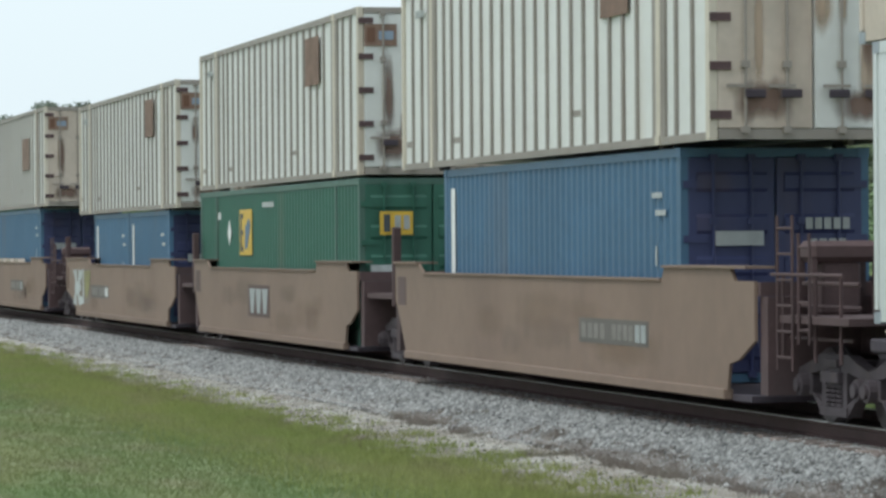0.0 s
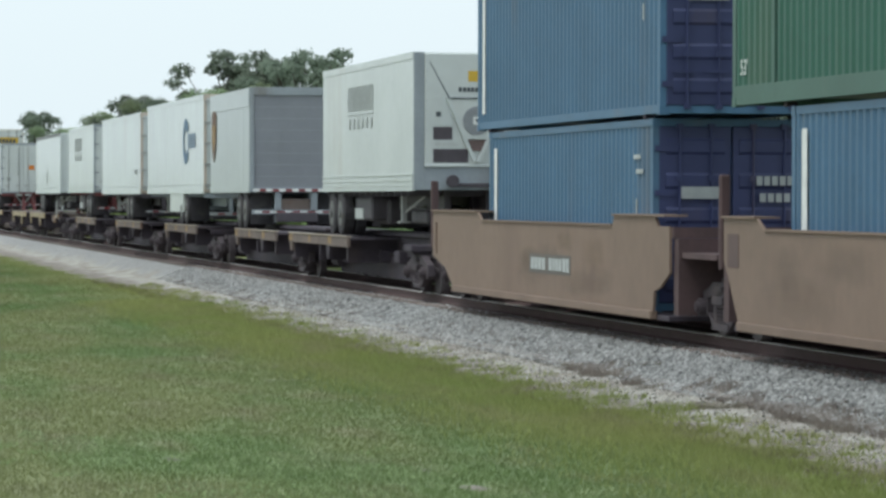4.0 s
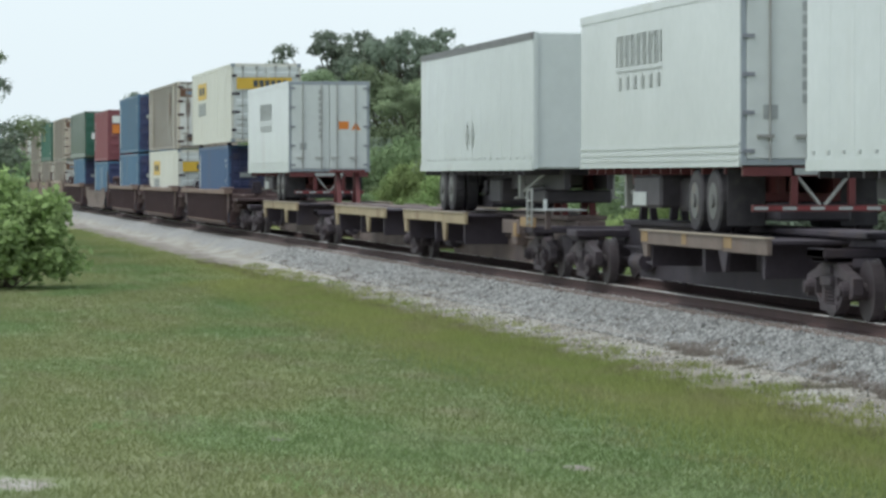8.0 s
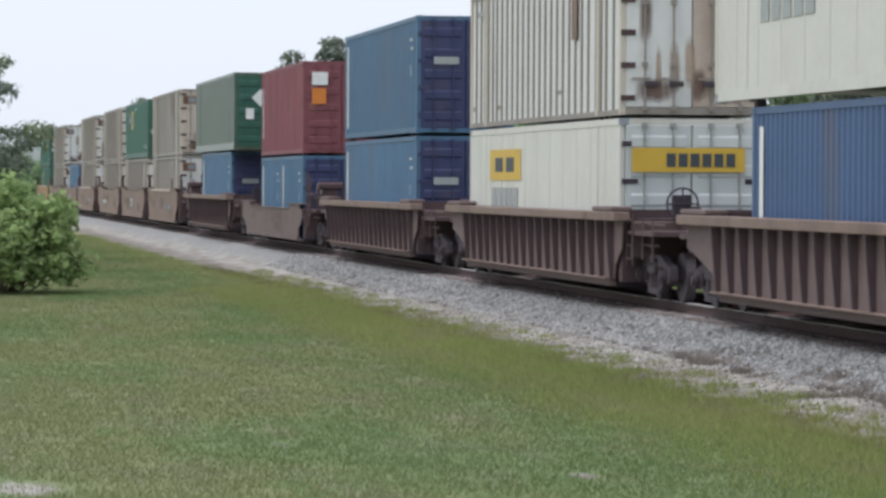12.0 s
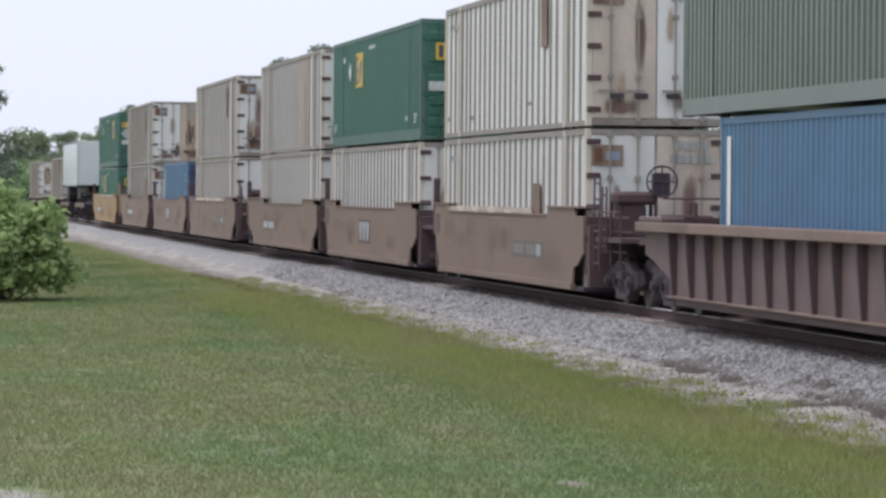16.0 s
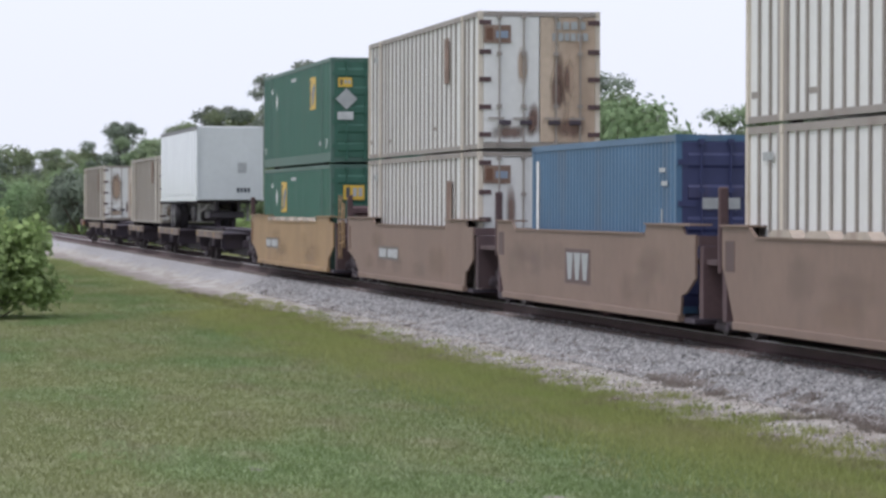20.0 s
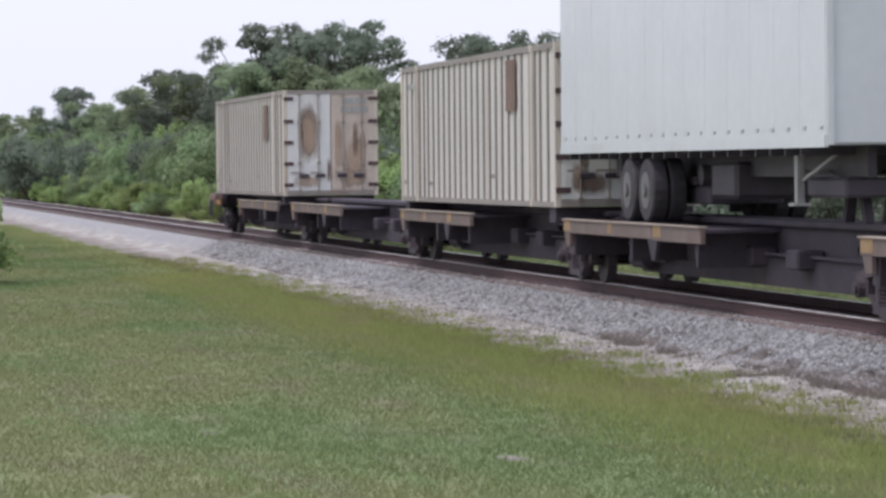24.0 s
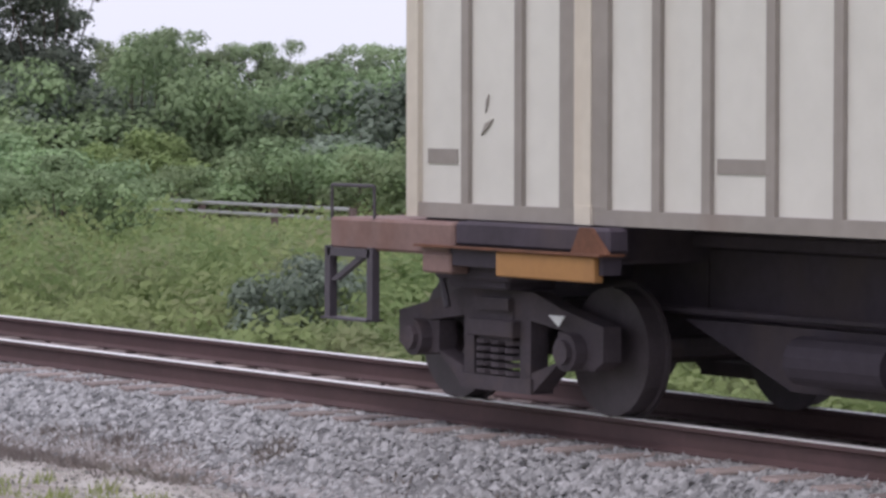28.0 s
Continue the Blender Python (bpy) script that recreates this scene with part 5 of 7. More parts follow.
    if style == "reefer":
        part("fuel_tank", bx(-2.4, -0.3, -1.1, 1.1, deck + 0.35, z0 - 0.14, bevel=0.05), M["black"], c, "dark fuel tank")
        part("tank_plate", bx(-2.36, -1.3, -1.125, -1.1, deck + 0.38, deck + 0.62, bevel=0.01), M["ink_pale"], c, "pale plate on the tank")
    g = part("bogie", bx(wheel_at - 1.3, wheel_at + 1.3, -0.62, 0.62, z0 - 0.55, z0 - 0.42), M[s], c)
    for dx in (-0.62, 0.62):
        part("axle", cyl(bmesh.new(), (wheel_at + dx, -1.1, deck + 0.5), (wheel_at + dx, 1.1, deck + 0.5), 0.07, 8), M[s], g)
        for sy in (-1, 1):
            for yy in (1.13, 0.84):
                w = part("tyre", TYRE, None, g, "", (wheel_at + dx, sy * yy, deck + 0.5))
            w2 = part("wheel_rim", RIM, None, g, "", (wheel_at + dx, sy * 1.13, deck + 0.5))
            if sy > 0:
                w2.rotation_euler = (0, 0, math.pi)
    # added dark blocks that fill the shaded space under the floor
    part("spare_carrier", bx(wheel_at - rear * 3.4 - 0.7, wheel_at - rear * 3.4 + 0.7, -0.75, 0.75, z0 - 0.75, z0 - 0.2, bevel=0.06), M["black"], c, "dark block added to fill the shade under the floor")
    part("slider_box", bx(wheel_at - 2.0, wheel_at + 2.0, -0.58, 0.58, z0 - 0.85, z0 - 0.57, bevel=0.03), M["black"], c)
    if leg_at is not None:
        part("leg_box", bx(leg_at - 0.5, leg_at + 1.3, -0.7, 0.7, z0 - 0.7, z0 - 0.43, bevel=0.04), M["black"], c)
        bm = bmesh.new()
        for y in (-0.95, 0.95):
            box(bm, leg_at - 0.06, leg_at + 0.06, y - 0.06, y + 0.06, deck + 0.35, z0, 0.01)
            box(bm, leg_at - 0.14, leg_at + 0.14, y - 0.12, y + 0.12, deck + 0.32, deck + 0.36)
        cyl(bm, (leg_at, -0.95, z0 - 0.35), (leg_at, 0.95, z0 - 0.35), 0.03, 6)
        cyl(bm, (leg_at + 0.7, -0.5, z0 - 0.02), (leg_at, -0.95, z0 - 0.5), 0.03, 6)
        part("landing_leg", bm, M["steel"], c)
    if rear > 0 and style != "shutter":
        bm = bmesh.new()
        for y in (-0.45, 0.45):
            box(bm, x - 0.12, x, y - 0.05, y + 0.05, z0 - 0.62, z0)
        box(bm, x - 0.12, x, -1.1, 1.1, z0 - 0.7, z0 - 0.6)
        box(bm, x - 0.12, x, -1.25, 1.25, z0 - 0.16, z0 - 0.02)
        part("rear_guard", bm, M["maroon" if style == "reefer" else s], c)
        boxes("reflector", [(x + 0.001, x + 0.006, -1.08 + 0.44 * i, -0.86 + 0.44 * i, z0 - 0.675, z0 - 0.625) for i in range(5)], "ink_grey", c)
        boxes("red_reflector", [(x + 0.001, x + 0.006, -0.86 + 0.44 * i, -0.64 + 0.44 * i, z0 - 0.675, z0 - 0.625) for i in range(4)], "decal_red", c)
        bm = bmesh.new()
        for s2 in (-1, 1):
            cyl(bm, (x - 0.06, s2 * 0.45, z0 - 0.1), (x - 0.06, s2 * 0.04, z0 - 0.6), 0.03, 6)
        part("guard_brace", bm, M["steel"], c)
        end_plate(c, x + 0.002, -0.45, 0.45, z0 - 0.14, z0 - 0.04, "ink_grey", "plate_bar")
    if style == "shutter":
        bm = bmesh.new()
        for y in (-0.5, 0.5):
            box(bm, x - 0.15, x, y - 0.09, y + 0.09, z0 - 0.85, z0)
        box(bm, x - 0.15, x, -1.2, 1.2, z0 - 0.62, z0 - 0.5)
        part("rear_guard", bm, M["grey"], c)
        part("mud_flap", bx(x - 0.1, x - 0.07, -0.4, 0.4, z0 - 0.8, z0 - 0.2), M["deck_tan"], c)
        bm = bmesh.new()
        boxes("reflector", [(x + 0.001, x + 0.005, -1.15 + 0.42 * i, -0.95 + 0.42 * i, z0 - 0.585, z0 - 0.535) for i in range(6)], "ink_white", c)
        boxes("red_reflector", [(x + 0.001, x + 0.005, -0.95 + 0.42 * i, -0.73 + 0.42 * i, z0 - 0.585, z0 - 0.535) for i in range(5)], "decal_red", c)
        boxes("red_reflector", [(x + 0.05, x + 0.056, -1.02 + 0.36 * i, -0.84 + 0.36 * i, z0, z0 + 0.07) for i in range(6)], "decal_red", c)
        boxes("top_band", [(-x + 0.02, x - 0.05, -W / 2 - 0.02, -W / 2 + 0.02, z1 - 0.5, z1 - 0.14)], paint, c)
    return c


def door_end_at(c, L, W, H, z0, paint, style):
    x = L / 2
    bm = bmesh.new()
    box(bm, x - 0.03, x + 0.02, -W / 2, -W / 2 + 0.09, z0, z0 + H, 0.01)
    box(bm, x - 0.03, x + 0.02, W / 2 - 0.09, W / 2, z0, z0 + H, 0.01)
    box(bm, x - 0.03, x + 0.02, -W / 2 + 0.09, W / 2 - 0.09, z0 + H - 0.12, z0 + H, 0.01)
    box(bm, x - 0.03, x + 0.02, -W / 2 + 0.09, W / 2 - 0.09, z0, z0 + 0.1, 0.01)
    part("rear_frame", bm, M["grey" if style == "reefer" else "rust_door"], c)
    for s in (-1, 1):
        y0, y1 = (-W / 2 + 0.09, -0.012) if s < 0 else (0.012, W / 2 - 0.09)
        d = part("door", bx(x - 0.03, x + 0.03, y0, y1, z0 + 0.1, z0 + H - 0.12, bevel=0.01), M[paint], c)
        for f in (0.3, 0.8):
            y = y0 + (y1 - y0) * (f if s < 0 else 1 - f)
            part("lock_rod", cyl(bmesh.new(), (x + 0.06, y, z0 + 0.06), (x + 0.06, y, z0 + H - 0.06), 0.02, 6), M["steel"], d)
            part("door_handle", bx(x + 0.03, x + 0.08, y - 0.2, y + 0.06, z0 + 0.42, z0 + 0.47), M["steel"], d)
        ye = y0 if s < 0 else y1
        ya, yb = sorted((ye - s * 0.12, ye + s * 0.07))
        zs = [z0 + 0.22 + (H - 0.44) * i / 4 for i in range(5)]
        boxes("hinge", [(x + 0.02, x + 0.05, ya, yb, z - 0.03, z + 0.03) for z in zs], "grey_door" if style == "reefer" else "steel", d)
    if style == "reefer":
        for k in range(8):
            z = z0 + H - 0.35 - 0.2 * k
            end_bars(c, x + 0.03, -0.36, -0.2, z - 0.07, z + 0.07, "ink_grey", 1)
        end_plate(c, x + 0.03, -0.95, -0.72, z0 + 0.7, z0 + 0.92, "decal_blue" if L % 1 > 0.5 else "ink_grey", "notice")
        end_plate(c, x + 0.03, 0.3, 0.62, z0 + 1.35, z0 + 1.6, "decal_orange", "notice", "orange notice")
        bm = prism(bmesh.new(), [(-0.15, -0.12), (0.15, -0.12), (0, 0.14)], -0.003, 0.003)
        t = part("warning_triangle", bm, M["decal_orange"], c, "", (x + 0.034, 0.85, z0 + 1.45))
        t.rotation_euler = (0, 0, math.pi / 2)


def stands(w, xs, top=1.275):
    """Pedestals that carry the corners of a container."""
    for x in xs:
        part("pedestal", bx(x - 0.25, x + 0.25, -1.25, 1.25, 1.0, top, bevel=0.02), M["spine"], w)


def tail_gear(w, x):
    """The last end beam with its step, its yellow side plate and its coupler; x: the last truck."""
    part("tail_beam", bx(x - 2.0, x - 0.46, -1.44, 1.44, 1.02, 1.24, bevel=0.02), M["rust_pink"], w, "rust-brown end beam")
    part("tail_sill", bx(x - 2.0, x + 0.8, -0.3, 0.3, 0.7, 1.02), M["spine"], w)
    part("side_beam", bx(x - 0.46, x + 1.25, -1.42, -1.25, 1.09, 1.25, bevel=0.02), M["spine"], w)
    part("side_plate", bx(x + 0.1, x + 1.18, -1.48, -1.40, 0.91, 1.07, bevel=0.01), M["sill_orange"], w, "orange-yellow side plate")
    part("bracket", bx(x - 0.8, x - 0.46, -1.46, -1.30, 0.90, 1.04, bevel=0.015), M["rust_pink"], w)
    part("deck_edge", bx(x - 0.5, x + 1.22, -1.44, -1.30, 0.96, 1.09), M["spine"], w)
    part("deck_lip", bx(x - 0.84, x + 1.26, -1.5, -1.30, 1.075, 1.09), M["rust"], w)
    part("gusset", prism(bmesh.new(), [(x + 0.9, 1.09), (x + 1.28, 1.09), (x + 1.1, 1.25), (x + 1.0, 1.25)], -1.46, -1.42), M["rust"], w)
    bm = bmesh.new()
    for dx in (-2.0, -1.45):
        box(bm, x + dx - 0.035, x + dx + 0.035, -1.46, -1.40, 0.54, 1.04)
    box(bm, x - 2.0, x - 1.45, -1.46, -1.40, 0.97, 1.03)
    box(bm, x - 2.02, x - 1.43, -1.5, -1.36, 0.535, 0.55)
    prism(bm, [(x - 1.98, 0.80), (x - 1.9, 0.80), (x - 1.5, 0.99), (x - 1.6, 0.99)], -1.45, -1.41)
    part("step", bm, M["black"], w, "black end step with a diagonal brace")
    bm = bmesh.new()
    for dx in (-2.0, -1.45):
        cyl(bm, (x + dx, -1.42, 1.2), (x + dx, -1.42, 1.46), 0.012, 6)
    cyl(bm, (x - 2.0, -1.42, 1.46), (x - 1.45, -1.42, 1.46), 0.012, 6)
    part("grab_iron", bm, M["black"], w)
    part("coupler", bx(x - 2.5, x - 1.5, -0.14, 0.14, 0.75, 1.0, bevel=0.03), M["truck"], w)
    cyl_hose = cyl(bmesh.new(), (x - 1.0, -1.2, 1.02), (x - 0.85, -1.22, 0.66), 0.025, 6)
    part("brake_hose", cyl_hose, M["black"], w)
    for dx, z in ((-0.25, 0.86), (0.35, 0.62)):
        part("marker", prism(bmesh.new(), [(x + dx - 0.09, z + 0.04), (x + dx + 0.09, z + 0.04), (x + dx + 0.02, z - 0.03)], -1.175, -1.165), M["ink_white"], w, "small white tag")


def name_bars(c, x0, z0, wide, high, W=2.59, material="ink_grey", rows=(8, 6)):
    """A painted company name that cannot be lettered: tall bars in pairs, a rule, and a row of short bars."""
    y = -W / 2 - 0.009
    w = wide / rows[0]
    for i in range(rows[0]):
        a = x0 + w * i
        boxes("letter_bar", [(a, a + w * 0.15, y - 0.006, y, z0 + high * 0.42, z0 + high), (a + w * 0.6, a + w * 0.75, y - 0.006, y, z0 + high * 0.42, z0 + high), (a + w * 0.155, a + w * 0.595, y - 0.006, y, z0 + high * (0.64 if i % 2 else 0.92), z0 + high * (0.72 if i % 2 else 1))], material, c)
    part("underline", plate(bmesh.new(), x0, x0 + wide, z0 + high * 0.32, z0 + high * 0.35, y), M[material], c)
    u = wide / rows[1]
    boxes("letter_bar", [(x0 + u * (i + 0.3), x0 + u * (i + 0.62), y - 0.006, y, z0, z0 + high * 0.24) for i in range(rows[1])], material, c)


def ellipse(bm, cx, cz, rx, rz, y, n=20, a0=0.0, a1=2 * math.pi, hollow=0.0):
    pts = [(cx + rx * math.cos(a0 + (a1 - a0) * i / n), cz + rz * math.sin(a0 + (a1 - a0) * i / n)) for i in range(n + (1 if hollow else 0))]
    if hollow:
        pts += [(cx + (p[0] - cx) * hollow, cz + (p[1] - cz) * hollow) for p in pts[::-1]]
    prism(bm, pts, y - 0.006, y)
    return bm


# ---- the train, from its head to its tail ----
W8 = 2.59
TOP, LOW = 3.22, 0.27
LOW53 = 0.27
GAPS = {3.22: 0.05, 3.23: 0.06, 3.27: 0.1}

WHITE_RIB = "white 53-foot container with outside ribs, stacked on the train"


def put(c, x0, length, z, gap=0.0):
    """Rides at z; with a gap it stands on corner locks on the box beneath."""
    if gap:
        for x in (-5.9, 5.78):
            for y in (-1.21, 1.06):
                part("corner_lock", bx(x, x + 0.15, y, y + 0.15, -gap, 0.02, bevel=0.01), M["spine"], c)
    rides(c, x0 + length / 2, z)


def blue40(x0, z=LOW, L=12.19, H=2.9, label="blue corrugated 40-foot container in a well wagon", stripe=True, gap=0.0):
    c = corrugated(L, 2.44, H, "blue", "blue_shaded", label, "blue_shaded", stripe)
    side_marks(c, L, 2.44, H, "blue40")
    put(c, x0, L, z, gap)
    return c


def blue20(x0, z=LOW, H=2.59):
    c = corrugated(6.06, 2.44, H, "blue", "blue_shaded", "blue corrugated 20-foot container in a well wagon", "blue_shaded", True)
    side_marks(c, 6.06, 2.44, H, "blue40")
    put(c, x0, 6.06, z)


def rib53(x0, z, label=WHITE_RIB, **k):
    put(ribbed_box(label, **k), x0, 16.15, z, GAPS.get(z, 0))


def green53(x0, z, label="green 53-foot container with a yellow logo panel", kind="green53"):
    c = corrugated(16.15, W8, 2.9, "green", "green", label, "green", rail_paint="green_rail")
    side_marks(c, 16.15, W8, 2.9, kind)
    put(c, x0, 16.15, z, GAPS.get(z, 0))


def cream53(x0, z, label):
    c = smooth_box(16.15, W8, 2.9, "cream", label, "cool_white")
    side_marks(c, 16.15, W8, 2.9, "cream53")
    put(c, x0, 16.15, z, GAPS.get(z, 0))


PATCH = (3.5, 4.75, 1.72, 2.6)
TAN_WELL = "faded brown flat-sided well wagon"
RIB_WELL = "dark brown well wagon with ribbed sides, loaded"
PADS = (-5.6, -3.7, -1.8, 0.1, 2.0)

# a wagon whose tail end shows ahead of the first stack
c = smooth_box(16.15, W8, 2.9, "cool_white", "white container at the head of the visible train")
rides(c, 294.01, 1.16)
c = smooth_box(16.15, W8, 2.9, "rust_door", "weathered tan container stacked at the head of the visible train")
rides(c, 293.62, 4.06)
w = spine_wagon("grimy spine wagon under a white container", 8.6, (), ((-8.0, -4.0), (4.0, 8.0)))
stands(w, (-7.8, 6.0), 1.16)
rides(w, 294.84)

# first three-unit well wagon
rides(well_wagon(TAN_WELL + ", at the head of its set", 9.0, "wagon_tan", 1.4, 1.7, number=3.4), 273.74)
rides(well_wagon(TAN_WELL + ", with a dark logo panel", 8.25, "wagon_tan", None, 1.7, logo=-0.75), 253.55)
rides(well_wagon(TAN_WELL + ", sprayed with graffiti", 8.25, "wagon_tan", None, 1.9, number=-3.6, spray=True, tail=1.75), 234.42)
blue40(266.89)
rib53(264.34, TOP, patch=PATCH, doors=("rust_door", "white_rib"))
green53(244.85, LOW53, "green 53-foot container in a well wagon")
rib53(244.85, TOP, patch=PATCH)
blue20(227.85)
blue20(234.05)
put(ribbed_box(WHITE_RIB, patch=PATCH), 225.55, 16.15, 2.89, 0.03)

# second three-unit well wagon
rides(well_wagon(TAN_WELL + ", with worn guide pads", 8.8, "wagon_tan", 1.4, 1.7, number=1.8, notches=PADS), 211.06)
rides(well_wagon(TAN_WELL + ", with a logo panel", 8.25, "wagon_tan", None, 1.7, logo=0.3), 191.15)
rides(well_wagon(TAN_WELL + ", at the tail of its set", 8.1, "wagon_tan", None, 1.9, number=0.2, tail=2.15), 171.87)
blue40(204.19)
rib53(201.98, TOP, label="white ribbed 53-foot container with rusty doors", patch=(2.6, 4.4, 1.15, 2.1), doors=("rust_door", "rust_door"))
blue40(185.09)
green53(182.5, TOP)
blue40(165.62)
blue40(164.52, TOP, 13.7, 2.9, "blue corrugated 45-foot container stacked on another", gap=0.05)

# skeleton wagons with road trailers
def end_platform(w, x):
    """The end of a unit: a yellow end plate, a walkway with a pale ladder, worn side plates."""
    part("side_plate", bx(x - 3.4, x - 1.5, -1.46, -1.4, 0.84, 1.12, bevel=0.01), M["belly_tan"], w)
    part("corner_post", bx(x - 2.05, x - 1.75, -1.48, -1.38, 0.78, 1.06, bevel=0.01), M["deck_ochre"], w, "orange-tan corner post")
    part("end_plate", bx(x - 1.15, x + 0.28, -1.5, -1.44, 1.0, 1.19, bevel=0.01), M["wagon_yellow"], w, "yellow end plate")
    part("walkway", bx(x - 0.5, x + 1.6, -1.5, -0.7, 1.33, 1.36), M["galv"], w)
    part("post", bx(x + 1.4, x + 1.5, -1.48, -1.38, 0.98, 1.33), M["belly_tan"], w)
    for dx in (-0.24, 0.24):
        part("ladder_rail", bx(x + dx - 0.025, x + dx + 0.025, -1.54, -1.5, 1.02, 1.76), M["steel"], w)
    for z in (1.1, 1.22, 1.52, 1.73):
        part("rung", bx(x - 0.215, x + 0.215, -1.535, -1.505, z - 0.015, z + 0.015), M["steel"], w)
    part("lamp_post", cyl(bmesh.new(), (x + 0.5, -1.3, 1.36), (x + 0.5, -1.3, 1.55), 0.04, 8), M["ink_pale"], w)


SPINE = "grimy spine wagon carrying a road trailer"
# truck to truck, deck, hitch, front truck
SPINE_UNITS = (
    (141.6, 157.6, (142.1, 151.1), 156.6, True), (124.1, 141.6, (131.7, 139.6), 126.14, False), (107.3, 124.1, (113.99, 122.35), 109.13, False),
    (90.0, 107.3, (97.2, 106.1), 91.86, False), (72.6, 90.0, (79.6, 88.1), 74.68, False),
)
for a, b, (d0, d1), hx, lead in SPINE_UNITS:
    m, h = (a + b) / 2, (b - a) / 2
    rides(spine_wagon(SPINE, h, (hx - m,), ((d0 - m, d1 - m),), trucks=(True, lead)), m)
for a, b, (d0, d1), hx in ((51.64, 68.22, (52.56, 61.6), (66.34,)), (33.47, 51.64, (39.56, 49.16), ()), (14.4, 33.47, (21.0, 30.3), (17.08, 30.78))):
    m, h = (a + b) / 2, (b - a) / 2
    w = spine_wagon("spine wagon with worn yellow-tan decks", h, [v - m for v in hx], ((d0 - m, d1 - m),), "sill_yellow", (True, a > 50), top=1.21)
    part("far_deck_edge", bx(-h + 0.4, -h + 4.2, 1.3, 1.46, 1.05, 1.19, bevel=0.01), M["deck_tan"], w)
    if a > 50:
        end_platform(w, 69.5 - m)
    rides(w, m)

c = trailer(12.0, 2.82, 2.13, "cool_white", "white refrigerated trailer with a cooling unit on its nose", -1, -4.2, "reefer", leg_at=3.0)
name_bars(c, -2.3, 3.5, 3.5, 0.95)
rides(c, 152.28)
c = trailer(8.7, 2.84, 2.13, "silver", "short silver trailer with a grey roller door", 1, 2.6, "shutter", frame_paint="grey")
bm = prism(bmesh.new(), [(-3.95, 4.35), (-3.7, 4.48), (-3.4, 4.52), (-3.1, 4.48), (-2.85, 4.35), (-2.85, 3.75), (-3.0, 3.35), (-3.4, 2.98), (-3.8, 3.35), (-3.95, 3.75)], -1.316, -1.31)
part("shield_mark", bm, M["decal_brown"], c, "brown shield shape")
part("shield_stripe", prism(bmesh.new(), [(-3.82, 4.02), (-3.4, 4.12), (-2.98, 4.02), (-2.98, 3.72), (-3.4, 3.3), (-3.82, 3.72)], -1.322, -1.316), M["deck_ochre"], c, "dull gold field of the shield")
rides(c, 128.83)
c = trailer(16.15, 2.98, 2.11, "white", "white 53-foot trailer with a blue crescent mark", 1, 2.6, "van", leg_at=-4.5, frame_paint="grey")
bm = ellipse(bmesh.new(), 3.5, 3.72, 0.8, 0.72, -1.31, a0=0.6, a1=2 * math.pi - 0.6, hollow=0.55)
part("crescent_mark", bm, M["decal_blue"], c, "dark blue crescent")
bars(c, 4.0, 6.0, 3.5, 3.95, -1.31, "ink_blue", 7)
part("side_skirt", bx(-1.2, 2.6, -1.28, -1.24, 1.5, 2.2), M["cool_white"], c, "white side skirt")
rides(c, 114.72)
c = trailer(14.7, 2.87, 2.10, "white", "white trailer with hinged rear doors", 1, 3.2, "van", leg_at=-4.0)
bars(c, 5.2, 6.3, 2.8, 2.95, -1.31, "ink_grey", 2)
rides(c, 96.87)
c = trailer(12.2, 2.76, 2.16, "cool_white", "white refrigerated trailer with closed rear doors", 1, 3.6, "reefer", leg_at=-3.5, frame_paint="maroon")
name_bars(c, -2.9, 3.5, 3.7, 0.95)
rides(c, 79.6)
c = trailer(14.6, 2.72, 2.15, "white", "white trailer with a dark roof rail, nose first", -1, -3.6, "van_dark", 1.21, leg_at=4.2)
for x in (-0.6, 0.1):
    part("diamond_mark", prism(bmesh.new(), [(x - 0.2, 2.9), (x, 2.6), (x + 0.2, 2.9), (x, 3.2)], -1.31, -1.304), M["ink_grey"], c)
rides(c, 61.37)
c = trailer(12.3, 2.87, 2.15, "cool_white", "white refrigerated trailer with riveted rear doors", 1, 3.6, "reefer", 1.21, leg_at=-3.5, frame_paint="maroon")
name_bars(c, -2.2, 3.47, 3.6, 0.95)
rides(c, 20.41)

# single well wagons
rides(well_wagon(RIB_WELL, 8.1, "wagon_brown", 1.25, 1.7, ribs=19, brake=True, tail=1.65), 0.83)
rides(well_wagon(RIB_WELL, 8.1, "wagon_brown", 1.25, 1.7, ribs=19, brake=True, tail=1.65), -22.57)
rides(well_wagon(RIB_WELL, 8.3, "wagon_brown", 1.25, 1.7, ribs=19, tail=0.7), -46.57)
rides(well_wagon("dull dark brown flat-sided well wagon with rusty patches", 8.45, "wagon_dull", 1.2, 1.7, tail=1.5, drop=0.38), -69.8)
rides(well_wagon(RIB_WELL, 8.25, "wagon_brown", 1.25, 1.7, ribs=14, brake=True, tail=1.7), -92.88)
c = corrugated(12.19, 2.44, 2.9, "navy", "blue_shaded", "navy 40-foot container in a ribbed well wagon", "blue_shaded", True)
side_marks(c, 12.19, 2.44, 2.9, "blue40")
put(c, -5.88, 12.19, LOW)
cream53(-7.98, 3.27, "cream 53-foot container with yellow logo panels, stacked")
cream53(-31.31, LOW53, "cream 53-foot container with yellow logo panels, in a well")
rib53(-31.31, 3.23, patch=(3.6, 4.1, 1.5, 2.5), label="grey-white ribbed 53-foot container with rusty doors")
blue40(-53.42, 0.27, 13.6, 2.9, "blue 45-foot container in a ribbed well wagon")
blue40(-53.42, 3.24, 13.6, 2.9, "blue 45-foot container stacked on its twin", gap=0.07)
blue20(-75.85)
blue20(-69.7)
